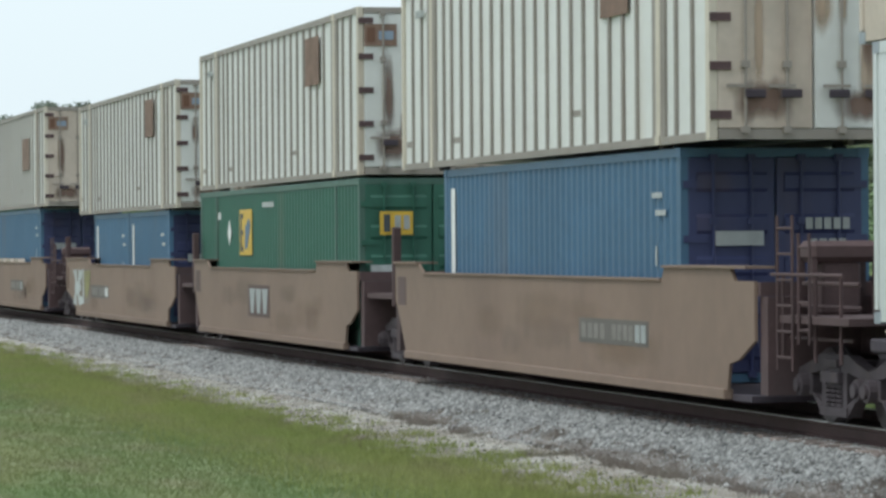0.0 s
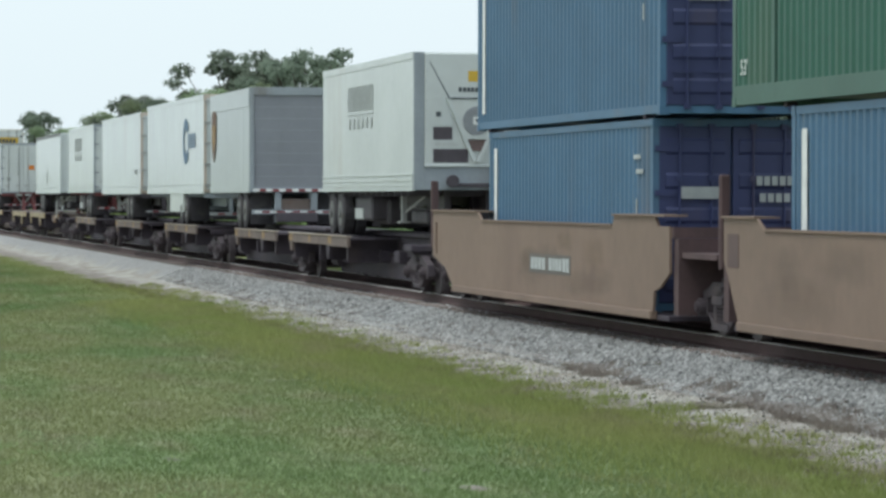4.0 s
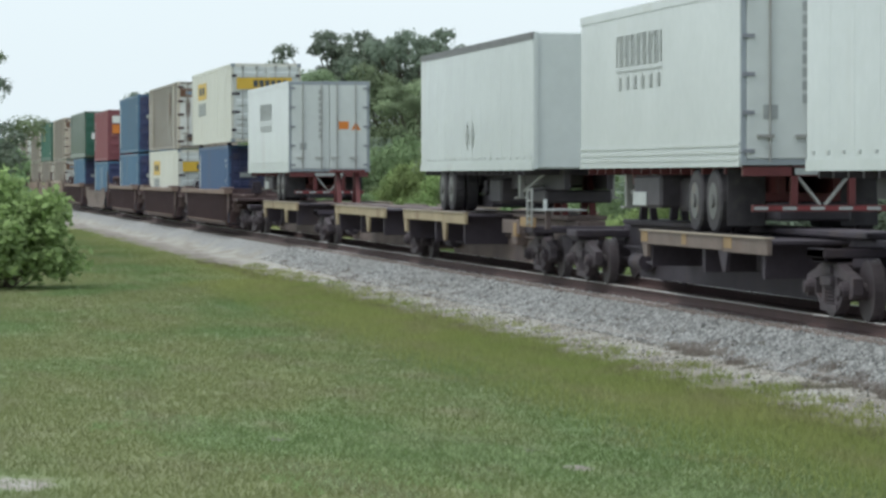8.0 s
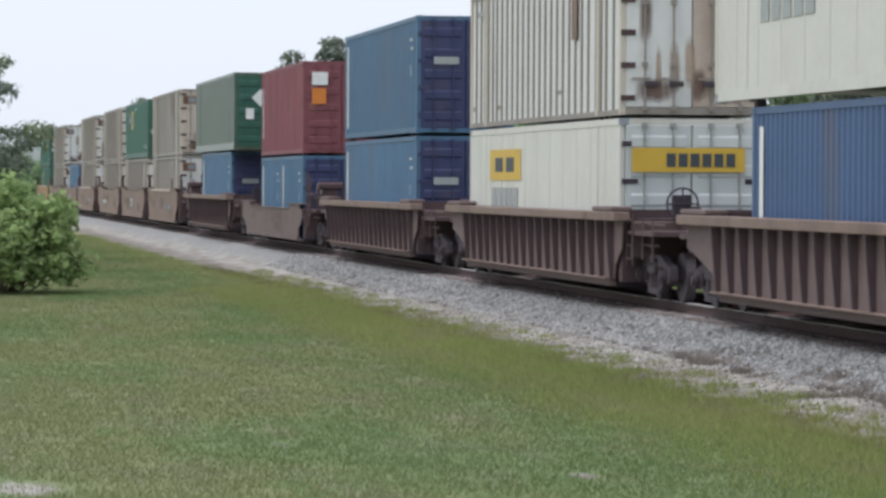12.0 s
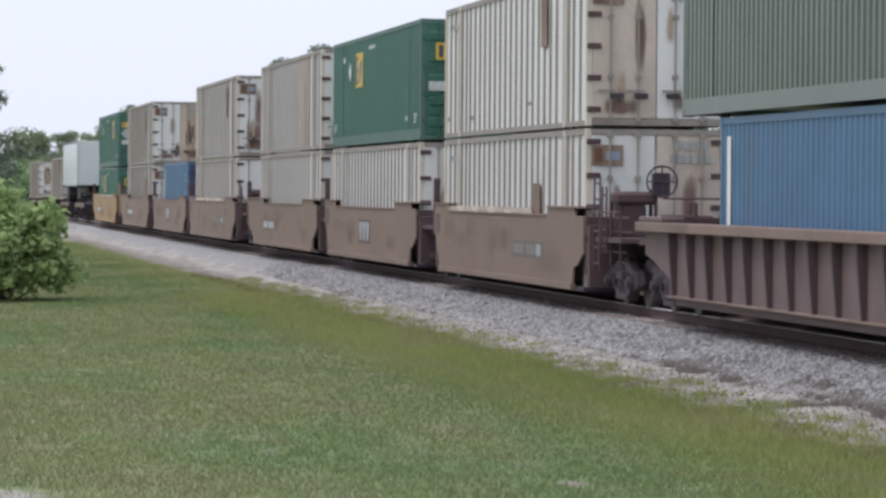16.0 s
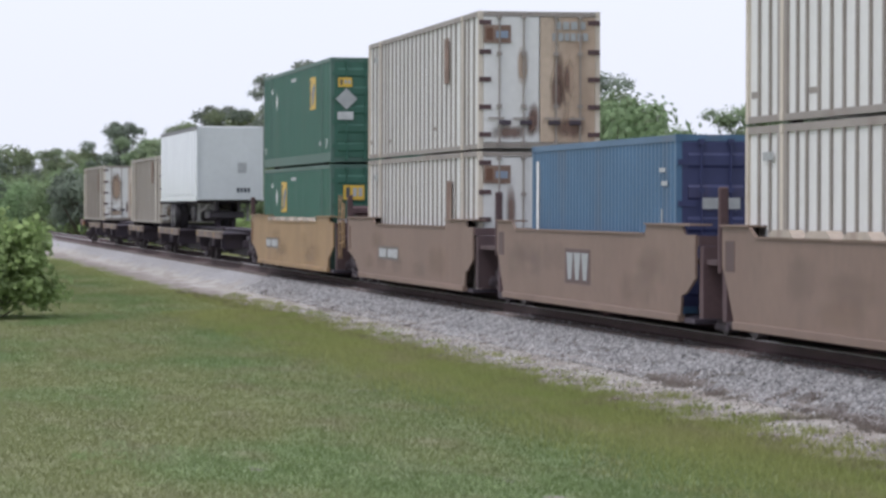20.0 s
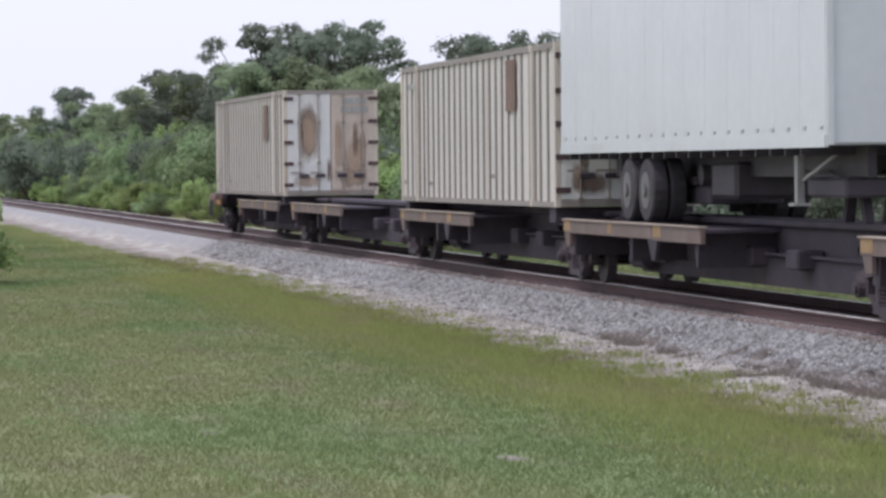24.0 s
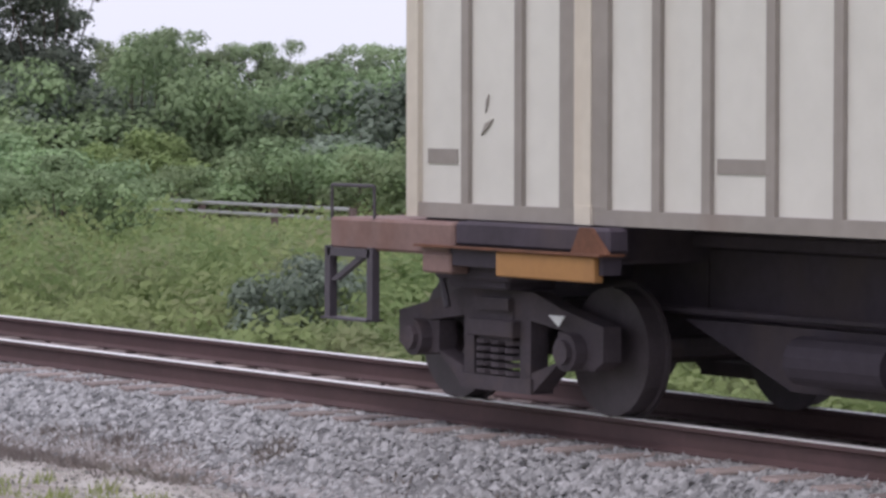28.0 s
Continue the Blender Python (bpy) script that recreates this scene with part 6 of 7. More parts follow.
c = corrugated(12.19, 2.44, 2.9, "red", "red", "faded red 40-foot container stacked on two blue ones", "red")
side_marks(c, 12.19, 2.44, 2.9, "red40")
put(c, -75.85, 12.19, 2.92, 0.06)
blue40(-98.88)
c = corrugated(16.15, W8, 2.9, "olive", "green", "faded olive 53-foot container with green doors", "green")
side_marks(c, 16.15, W8, 2.9, "olive53")
put(c, -101.18, 16.15, TOP, 0.05)

# third three-unit well wagon
rides(well_wagon(TAN_WELL + ", with worn guide pads", 8.5, "wagon_tan", 1.4, 1.7, number=3.0, brake=True, notches=PADS), -116.5)
rides(well_wagon(TAN_WELL + ", with a logo panel", 8.4, "wagon_tan", None, 1.7, logo=-0.4), -136.23)
rides(well_wagon(TAN_WELL, 8.45, "wagon_tan", None, 1.9, number=-3.98, tail=2.05), -155.13)
for x0 in (-125, -144.78, -163.63):
    rib53(x0, LOW53, label="white ribbed 53-foot container in a well wagon", patch=(2.9, 3.6, 0.9, 1.9) if x0 > -130 else None)
rib53(-125, 3.22, patch=(3.6, 4.2, 1.6, 2.6), label="white ribbed 53-foot container with rust-brown doors", doors=("rust_door", "white_rib"))
green53(-144.78, 3.22, "green 53-foot container stacked on a white one")
rib53(-163.63, 3.22, wear=2.6, label="white ribbed 53-foot container with rust-streaked panels")

# fourth three-unit well wagon
rides(well_wagon(TAN_WELL + ", with worn guide pads", 9.1, "wagon_tan", 1.4, 1.7, number=3.4, brake=True, notches=PADS), -179.11)
rides(well_wagon(TAN_WELL + ", with a logo panel", 8.45, "wagon_tan", None, 1.7, logo=-0.45), -198.37)
rides(well_wagon(TAN_WELL, 8.6, "wagon_tan", None, 1.9, number=-3.2, tail=1.65), -218.25)
rib53(-187.7, LOW53, label="white ribbed 53-foot container in a well wagon")
rib53(-187.7, 3.22, patch=(4.0, 4.6, 1.5, 2.6), rusty=7, stains=((-0.75, -0.25, 0.3, 2.85, "stain_brown"), (-1.1, 0.0, 0.1, 1.3, "stain_brown"), (-1.15, 1.1, 0.1, 0.9, "stain_brown")), label="white ribbed 53-foot container with deeply rusted doors")
blue40(-204.67, label="blue 40-foot container alone in a well wagon")
rib53(-226.35, LOW53, patch=(4.0, 4.7, 0.9, 2.3), label="white ribbed 53-foot container in a well wagon")
rib53(-226.35, 3.22, patch=(3.7, 4.3, 1.5, 2.5), doors=("white_rib", "tan_door"), rusty=9, label="white ribbed 53-foot container with tan rusty doors")

# yellow well wagon
rides(well_wagon("faded yellow well wagon with flat sides, loaded", 8.9, "wagon_yellow", 1.3, 1.8, number=-5.2, notches=(-5.4, -3.2, -1.0, 1.2, 3.4), tail=2.1), -240.41)
green53(-249.78, LOW53, "green 53-foot container in a yellow well wagon")
green53(-249.78, 3.22, "green 53-foot container stacked on another", "green53b")

# tail of spine wagons
for a, b, (d0, d1), lead in ((-270.82, -254.42, (-270.52, -261.43), True), (-288.5, -270.82, (-287.61, -278.32), False), (-305.09, -288.5, (-304.3, -296.2), False), (-322.18, -305.09, (-321.78, -313.09), False)):
    m, h = (a + b) / 2, (b - a) / 2
    w = spine_wagon("grimy spine wagon at the tail of the train", h, (-274.57 - m,) if a == -288.5 else (), ((d0 - m, d1 - m),), "deck_tan", (True, lead), a == -270.82, belly=0.24)
    stands(w, [x - m for x in (-304.79, -289.68) if a < x < b])
    rides(w, m)
w = spine_wagon("grimy spine wagon at the very end of the train", 8.925, (), ((-2.375, 6.325),), "deck_tan", (True, False), belly=0.24)
stands(w, (-9.325, -7.925, 5.775), 1.255)
tail_gear(w, -8.475)
rides(w, -330.99)
c = trailer(16.1, 2.85, 2.24, "white", "white trailer with a dark roof rail near the tail", -1, -2.6, "van_dark", leg_at=5.6)
rides(c, -280.64)
rib53(-305.29, 1.28, paint="cream_rib", patch=(3.7, 4.6, 1.75, 2.7), label="white ribbed 53-foot container on a spine wagon")
last = ribbed_box("white ribbed 53-foot container with tan doors, last on the train", paint="cream_rib", patch=(3.75, 4.6, 1.55, 2.55), doors=("white_rib", "rust_door"), rusty=2, end_logo=False, stains=((-1.0, -0.3, 0.8, 2.7, "stain_brown"), (-0.95, -0.35, 0.9, 2.6, "stain_brown"), (-1.0, -0.2, 0.6, 2.8, "stain_tan"), (0.2, 1.15, 0.2, 1.9, "stain_tan"), (0.55, 0.8, 0.8, 2.2, "stain_brown"), (0.05, 0.35, 0.3, 2.4, "stain_tan")))
for pts in ([(-6.98, 0.55), (-6.9, 0.6), (-6.84, 0.66), (-6.93, 0.63)], [(-6.93, 0.7), (-6.9, 0.76), (-6.89, 0.82), (-6.92, 0.78)]):
    part("scuff_mark", prism(bmesh.new(), [(x - 0.24, z) for x, z in pts], -1.272, -1.262), M["rib"], last, "dark scrape in the paint")
put(last, -340.7, 16.15, 1.26)



# ---- trees and shrubs ----
def leaf_cloud(name, blobs, count, size, material, seed, shape=1.7, fuzz=0.0):
    """Leaves as small bent quads on and inside a set of ellipsoids (x, y, z, rx, ry, rz)."""
    rng = np.random.default_rng(seed)
    b = np.array(blobs)
    wt = b[:, 3] * b[:, 4] + b[:, 3] * b[:, 5]
    pick = rng.choice(len(b), count, p=wt / wt.sum())
    d = rng.normal(size=(count, 3))
    d[:, 2] = np.where((d[:, 2] < 0) & (rng.random(count) < 0.5), -d[:, 2], d[:, 2])
    d /= np.linalg.norm(d, axis=1)[:, None]
    r = 1 - 0.45 * rng.random(count) ** 2
    r *= 1 + 0.16 * np.sin(d[:, 0] * 7 + pick) * np.cos(d[:, 2] * 6 + pick * 2)
    p = b[pick, :3] + d * b[pick, 3:6] * r[:, None]
    nrm = shape * d + 0.45 * rng.normal(size=(count, 3)) + np.array([0, 0, 0.4])
    nrm /= np.linalg.norm(nrm, axis=1)[:, None]
    t = np.cross(nrm, rng.normal(size=(count, 3)))
    p = p + fuzz * np.random.default_rng(seed + 500).normal(size=(count, 3))
    t /= np.linalg.norm(t, axis=1)[:, None]
    u = np.cross(nrm, t)
    s = size * (0.6 + 0.8 * rng.random(count))[:, None]
    v = np.stack([p - t * s * 0.5, p + u * s * 0.32, p + t * s * 0.5 + nrm * s * 0.15, p - u * s * 0.32], axis=1).reshape(-1, 3)
    f = np.arange(count * 4).reshape(-1, 4)
    me = bpy.data.meshes.new(name)
    me.from_pydata(v.tolist(), [], f.tolist())
    me.materials.append(material)
    return me


def limb(bm, p, q, r0, r1, n=7):
    return cyl(bm, p, q, r0, n, r1)


def tree(label, height, spread, seed, material, airy=False, count=17000, leaf=0.2):
    rng = np.random.default_rng(seed)
    t = thing("tree", label, "tree", "trees beyond the track")
    bm = bmesh.new()
    fork = height * (0.4 if airy else 0.25)
    limb(bm, (0, 0, -0.3), (0.1, 0, fork), 0.02 * height, 0.014 * height)
    blobs = []
    k = 74 if airy else 64
    for i in range(k):
        a = 2 * math.pi * i / k + rng.random()
        rad = spread * (0.25 + 0.75 * rng.random()) * (0.95 if i % 3 else 0.4)
        z = height * ((0.52 + 0.44 * rng.random() ** 0.7 * (1 - 0.35 * (rad / spread) ** 2)) if airy else (0.12 + 0.82 * rng.random()))
        if not airy:
            rad *= 1.15 - 0.75 * max(0, z / height - 0.45)
        q = (rad * math.cos(a), rad * math.sin(a), z)
        limb(bm, (0.1, 0, fork * (0.8 + 0.2 * rng.random())), (q[0] * 0.95, q[1] * 0.95, q[2]), 0.007 * height, 0.002 * height, 5)
        s = spread * ((0.06 + 0.08 * rng.random()) if airy else (0.09 + 0.13 * rng.random()))
        blobs.append((*q, s * 1.2, s * 1.2, s * (0.7 if airy else 0.8)))
    if not airy:
        blobs.append((0, 0, height * 0.8, spread * 0.3, spread * 0.3, height * 0.13))
        blobs.append((0, 0, height * 0.46, spread * 0.5, spread * 0.5, height * 0.34))
    part("trunk", bm, M["bark"], t)
    part("crown", leaf_cloud("crown", blobs, count, leaf, material, seed, 1.7, 0.06 if airy else 0.07), None, t)
    return t


def shrub(label, height, spread, seed, material, count=7000, leaf=0.1, group="shrubs along the track", lumps=18, lump=0.2, shape=1.7, fuzz=0.07):
    rng = np.random.default_rng(seed)
    t = thing("shrub", label, "shrub", group)
    bm = bmesh.new()
    blobs = []
    for i in range(lumps):
        a, rad = 6.28 * rng.random(), spread * 0.85 * rng.random() ** 0.5
        z = height * (0.18 + 0.66 * rng.random() * (1 - 0.45 * (rad / spread) ** 2))
        q = (rad * math.cos(a), rad * math.sin(a), z)
        limb(bm, (q[0] * 0.2, q[1] * 0.2, -0.2), q, 0.03, 0.01, 5)
        s = spread * (lump + lump * 0.7 * rng.random())
        blobs.append((*q, s, s, max(0.12, min(height - z, s * 0.85))))
    part("stem", bm, M["bark"], t)
    part("foliage", leaf_cloud("foliage", blobs, count, leaf, material, seed, shape, fuzz), None, t)
    return t


def sight(azimuth, dist):
    """A spot on the ground in that heading (degrees from across the track, towards the far end) at that distance from the viewer."""
    a = radians(azimuth)
    x, y = -dist * math.sin(a), dist * math.cos(a)
    return x, y


def stand(ob, x, y, turn, s=1.0, sz=None):
    ob.matrix_basis = pose(x, y, lie(x, y), 0, 0, turn) @ Matrix.Diagonal((s, s, sz or s, 1))
    return ob


PINE = tree("dark dense tree in the belt behind the track", 10, 3.4, 11, LEAF_DARK)
OAK = tree("broad green tree in the belt behind the track", 10, 4.2, 12, LEAF_TREE, count=20000)
MIX = tree("bushy green tree in the belt behind the track", 10, 3.8, 13, LEAF_TREE, count=19000)
AIRY = tree("tall open-crowned tree above the belt", 10, 4.6, 14, LEAF_DARK, True, 10000, 0.22)
BUSH = shrub("leafy light green shrub beside the track", 3, 2.4, 21, LEAF_LIGHT, 8000, 0.13, lumps=44, lump=0.12)
BUSH_B = shrub("dense mid green shrub beside the track", 3, 2.6, 22, LEAF, 8000, 0.13, lumps=44, lump=0.12)
BUSH_D = shrub("dark dense undergrowth under the trees", 3, 2.8, 23, LEAF, 8000, 0.13, lumps=40, lump=0.14)
BUSH_X = shrub("dark thicket at the foot of the trees", 3, 2.4, 24, LEAF_DARK, 8000, 0.13, lumps=40, lump=0.14)
USED = set()


def plant(ob, x, y, turn, s, sz=None):
    if ob in USED:
        return stand(copy_thing(ob, Matrix.Identity(4)), x, y, turn, s, sz)
    USED.add(ob)
    return stand(ob, x, y, turn, s, sz)


# heading, height of the top above the level of the eye in degrees, distance, kind
FAR_BELT = (
    (88.73, 1.10, 470, MIX), (87.33, 1.00, 440, OAK), (86.83, 1.00, 420, MIX), (86.33, 1.02, 400, OAK), (85.78, 1.52, 360, PINE), (85.43, 1.20, 340, MIX),
    (85.03, 1.15, 330, OAK), (84.63, 1.45, 300, MIX), (84.23, 1.82, 280, PINE), (83.73, 1.70, 260, MIX), (83.33, 1.85, 250, PINE), (82.83, 1.6, 230, MIX),
    (82.35, 2.58, 205, AIRY, 0.95), (81.25, 2.6, 200, AIRY, 0.95),
)
LONG_BELT = (
    (81.93, 1.95, 195, OAK), (82.68, 1.9, 200, MIX), (81.08, 1.8, 190, OAK), (80.83, 1.5, 180, MIX), (80.13, 1.65, 170, OAK), (79.53, 1.95, 165, PINE),
    (79.14, 2.42, 160, PINE), (78.40, 2.48, 150, PINE), (77.76, 2.0, 140, OAK), (77.45, 1.85, 135, MIX, 0.72), (76.47, 0.95, 125, MIX), (75.25, 1.6, 120, PINE, 0.75),
    (75.08, 2.0, 115, OAK), (74.24, 2.95, 110, AIRY, 0.5),
)
MID_BELT = (
    (73.30, 3.5, 105, AIRY, 0.8), (74.29, 2.3, 112, PINE), (73.20, 2.9, 104, PINE), (72.41, 3.1, 100, PINE), (71.42, 3.0, 98, MIX), (70.42, 2.9, 95, PINE),
    (69.43, 2.0, 92, OAK), (68.45, 1.9, 92, PINE), (67.50, 1.7, 92, MIX), (66.36, 1.9, 92, PINE), (65.22, 2.0, 92, OAK), (64.08, 2.7, 88, PINE),
    (63.03, 2.5, 88, PINE), (61.89, 1.2, 105, OAK),
)
NEAR_BELT = (
    (61.13, 1.4, 110, MIX), (60.28, 1.15, 110, OAK), (59.42, 1.2, 110, MIX), (58.47, 1.0, 115, OAK), (57.71, 1.15, 110, MIX), (56.76, 1.0, 110, OAK),
    (55.67, 1.1, 110, MIX), (54.47, 1.1, 110, OAK), (53.27, 1.1, 110, MIX), (51.87, 1.1, 110, OAK), (50.47, 1.1, 110, MIX),
)
rng = random.Random(5)
for az, el, d, kind, *wide in FAR_BELT + LONG_BELT + MID_BELT + NEAR_BELT:
    x, y = sight(az, d)
    top = EYE_H + d * math.tan(radians(el)) - lie(x, y)
    if d > 118:
        plant(rng.choice((BUSH_D, BUSH_B)), x * 0.985, y * 0.985, rng.uniform(0, 360), top / 3 * 0.62, top / 3 * rng.uniform(0.45, 0.62))
    plant(kind, x, y, rng.uniform(0, 360), top / 10 * rng.uniform(0.92, 1.08) * (wide[0] if wide else 1.0 if kind == AIRY else 0.98), top / 10 * 0.96)
# the far end of the belt, closed by thicket
for i in range(30):
    d = rng.uniform(300, 420)
    x, y = sight(88.4 - 0.18 * i, d)
    top = EYE_H + d * math.tan(radians(rng.uniform(0.5, 0.85))) - lie(x, y)
    plant(rng.choice((BUSH_X, BUSH_D, BUSH_B)), x, y, rng.uniform(0, 360), top / 3 * 0.9, top / 3)
# undergrowth between the trees and the track
for i in range(70):
    x = -66 - 6.2 * i + rng.uniform(-2, 2)
    y = 22.0 + rng.uniform(0, 4) + 0.004 * -x
    if x > -100:
        continue
    plant(rng.choice((BUSH, BUSH_B, BUSH_X, BUSH_D, BUSH_B)), x, y, rng.uniform(0, 360), rng.uniform(0.9, 1.9), rng.uniform(0.7, 2.3))
for i in range(60):
    x = -92 - 5.0 * i + rng.uniform(-2, 2)
    y = 19.6 + rng.uniform(0, 1.5)
    plant(rng.choice((BUSH, BUSH, BUSH_B)), x, y, rng.uniform(0, 360), rng.uniform(0.5, 0.8), rng.uniform(0.4, 0.8))
for i in range(44):
    az = 77 - i * 0.66
    x, y = sight(az + rng.uniform(-0.2, 0.2), rng.uniform(96, 106) if az > 72 else rng.uniform(84, 96))
    plant(rng.choice((BUSH, BUSH_B)) if az > 76.9 else BUSH_X if az > 69.6 else BUSH_D if az > 63 else rng.choice((BUSH_X, BUSH_X, BUSH_D)) if az > 60.2 else rng.choice((BUSH_B, BUSH_D, BUSH_X)), x, y, rng.uniform(0, 360), rng.uniform(1.0, 1.5), rng.uniform(0.9, 1.5))
for i in range(18):
    az = 69.5 - i * 1.15 + rng.uniform(-0.3, 0.3)
    x, y = sight(az, rng.uniform(76, 82) if 57 < az < 62 else rng.uniform(58, 76) - i * 0.5)
    plant(rng.choice((BUSH, BUSH_B)), x, y, rng.uniform(0, 360), rng.uniform(0.7, 1.1), rng.uniform(0.4, 0.75))
# light shrubs before the foot of the belt
for i in range(13):
    az = 81.4 - 0.37 * i
    x, y = sight(az, max(21.8 / math.cos(radians(az)), 98) + rng.uniform(0, 8))
    plant(rng.choice((BUSH, BUSH, BUSH_B)), x, y, rng.uniform(0, 360), rng.uniform(0.8, 1.15), rng.uniform(1.0, 1.42))
# the shrub and the tree that stand on the near side
NEAR = shrub("rounded light green bush standing on the lawn", 3.0, 2.2, 31, LEAF_BUSH, 9000, 0.2, "bush on the lawn", 46, 0.12, 0.55, 0.13)
stand(NEAR, -86.5, 2.86, 40, 1.05, 1.0)
low = shrub("low dark bush beside the rails", 3.0, 2.6, 37, LEAF_DARK, 3000, 0.22, "bush by the rails")
stand(low, -33.0, 20.0, 15, 0.35)
x, y = sight(88.6, 118)
plant(PINE, x, y, 60, 0.7, 0.66)
x, y = sight(88.95, 122)
plant(OAK, x, y, 160, 0.72, 0.82)
x, y = sight(88.6, 110)
plant(BUSH_B, x, y, 10, 1.0, 1.2)



# ---- grass, weeds and ballast ----
def soup(name, verts, sides, material):
    """A mesh of loose polygons, all with the same number of sides."""
    me = bpy.data.meshes.new(name)
    n = len(verts)
    me.vertices.add(n)
    me.vertices.foreach_set("co", verts.astype(np.float32).ravel())
    me.loops.add(n)
    me.loops.foreach_set("vertex_index", np.arange(n, dtype=np.int32))
    me.polygons.add(n // sides)
    me.polygons.foreach_set("loop_start", np.arange(0, n, sides, dtype=np.int32))
    me.update()
    me.materials.append(material)
    return me


def grass_mat(name, a, b, straw, dry=None, flat=True):
    m = leaf_mat(name, a, 0.06)
    n, l = m.node_tree.nodes, m.node_tree.links
    if flat:
        up = n.new("ShaderNodeVectorMath")
        up.operation = "MULTIPLY_ADD"
        up.inputs[1].default_value, up.inputs[2].default_value = (0.3, 0.3, 0.3), (0, 0, 0.8)
        l.new(n.new("ShaderNodeNewGeometry").outputs["Normal"], up.inputs[0])
        unit = n.new("ShaderNodeVectorMath")
        unit.operation = "NORMALIZE"
        l.new(up.outputs[0], unit.inputs[0])
        l.new(unit.outputs[0], n["Principled BSDF"].inputs["Normal"])
    hsv = next(x for x in n if x.bl_idname == "ShaderNodeHueSaturation")
    pos = n.new("ShaderNodeNewGeometry").outputs["Position"]
    prev = a
    for sc, lo, hi, col in ((0.34, 0.4, 0.6, b), (1.1, 0.5, 0.75, straw)):
        t = n.new("ShaderNodeTexNoise")
        t.inputs["Scale"].default_value, t.inputs["Detail"].default_value = sc, 4
        drawn = n.new("ShaderNodeMapping")
        drawn.inputs["Scale"].default_value = (0.32, 1, 1)
        l.new(pos, drawn.inputs["Vector"])
        l.new(drawn.outputs[0], t.inputs["Vector"])
        r = n.new("ShaderNodeMapRange")
        r.inputs["From Min"].default_value, r.inputs["From Max"].default_value = lo, hi
        l.new(t.outputs["Fac"], r.inputs["Value"])
        x = n.new("ShaderNodeMix")
        x.data_type = "RGBA"
        l.new(r.outputs[0], x.inputs["Factor"])
        if isinstance(prev, tuple):
            x.inputs["A"].default_value = (*prev, 1)
        else:
            l.new(prev, x.inputs["A"])
        x.inputs["B"].default_value = (*col, 1)
        prev = x.outputs["Result"]
    if dry:
        sep = n.new("ShaderNodeSeparateXYZ")
        l.new(pos, sep.inputs[0])
        r = n.new("ShaderNodeMapRange")
        r.inputs["From Min"].default_value, r.inputs["From Max"].default_value = dry[0], dry[1]
        r.inputs["To Max"].default_value = 0.7
        l.new(sep.outputs["Y"], r.inputs["Value"])
        x = n.new("ShaderNodeMix")
        x.data_type = "RGBA"
        l.new(r.outputs[0], x.inputs["Factor"])
        l.new(prev, x.inputs["A"])
        x.inputs["B"].default_value = (*dry[2], 1)
        prev = x.outputs["Result"]
    l.new(prev, hsv.inputs["Color"])
    return m


def lies(x, y):
    return np.array([lie(a, b) for a, b in zip(x, y)])


def blades(name, label, n, xr, yr, height, width, material, seed, keep=None, lean=0.45, crowd=1.0):
    rng = np.random.default_rng(seed)
    x, y = xr[1] - (xr[1] - xr[0]) * rng.random(n) ** crowd, rng.uniform(*yr, n)
    if keep is not None:
        k = keep(x, y, rng)
        x, y = x[k], y[k]
    n = len(x)
    z = lies(x, y)
    h = rng.uniform(*height, n)
    a = rng.uniform(0, 2 * np.pi, n)
    w = width * rng.uniform(0.6, 1.3, n)
    lx, ly = rng.normal(0, lean, n) * h, rng.normal(0, lean, n) * h
    ca, sa = np.cos(a) * w / 2, np.sin(a) * w / 2
    v = np.stack([np.stack([x - ca, y - sa, z - 0.01], 1), np.stack([x + ca, y + sa, z - 0.01], 1), np.stack([x + lx, y + ly, z + h], 1)], 1).reshape(-1, 3)
    tagged(new(name, soup(name, v, 3, material)), label, "grass", kind="stuff")


LAWN = grass_mat("lawn_blade", GREEN_A, GREEN_B, GREEN_C, (7.9, 10.3, GREEN_EDGE))
WEED = grass_mat("weed_leaf", (0.17, 0.22, 0.1), (0.215, 0.25, 0.125), (0.23, 0.225, 0.14))
TUFT = grass_mat("tuft_blade", (0.285, 0.33, 0.108), (0.325, 0.345, 0.125), (0.33, 0.315, 0.16))
DRY = grass_mat("dry_blade", (0.25, 0.22, 0.14), (0.22, 0.225, 0.11), (0.3, 0.26, 0.19))
DEAD = grass_mat("dead_weed", (0.235, 0.2, 0.182), (0.265, 0.23, 0.2), (0.245, 0.23, 0.175))
CLOVER = grass_mat("clover_leaf", (0.31, 0.37, 0.19), (0.28, 0.355, 0.16), (0.37, 0.4, 0.25))


def lawn_keep(x, y, rng):
    edge = 10.2 + np.array([0.6 * noise.noise((a * 0.35, 4, 0)) + 0.8 * noise.noise((a * 1.3, b * 0.8, 9)) for a, b in zip(x, y)])
    near = np.hypot(x, y)
    bare = rng.random(len(x)) < 0.5 * (np.sin(x * 1.7 + y) * np.sin(y * 2.3 - x * 0.6) > 0.8)
    for sx, sy, r, squeeze in SAND_SPOTS + DARK_SPOTS:
        bare |= (np.hypot((x - sx) * squeeze, y - sy) < r * 0.85) & (rng.random(len(x)) < 0.8)
    return (y < edge + rng.normal(0, 0.22, len(x))) & (near > 22) & ~bare


blades("lawn_grass", "short mown green grass of the lawn", 900000, (-180, -17), (-1.5, 11), (0.02, 0.06), 0.015, LAWN, 1, lawn_keep, 0.6, 1.6)


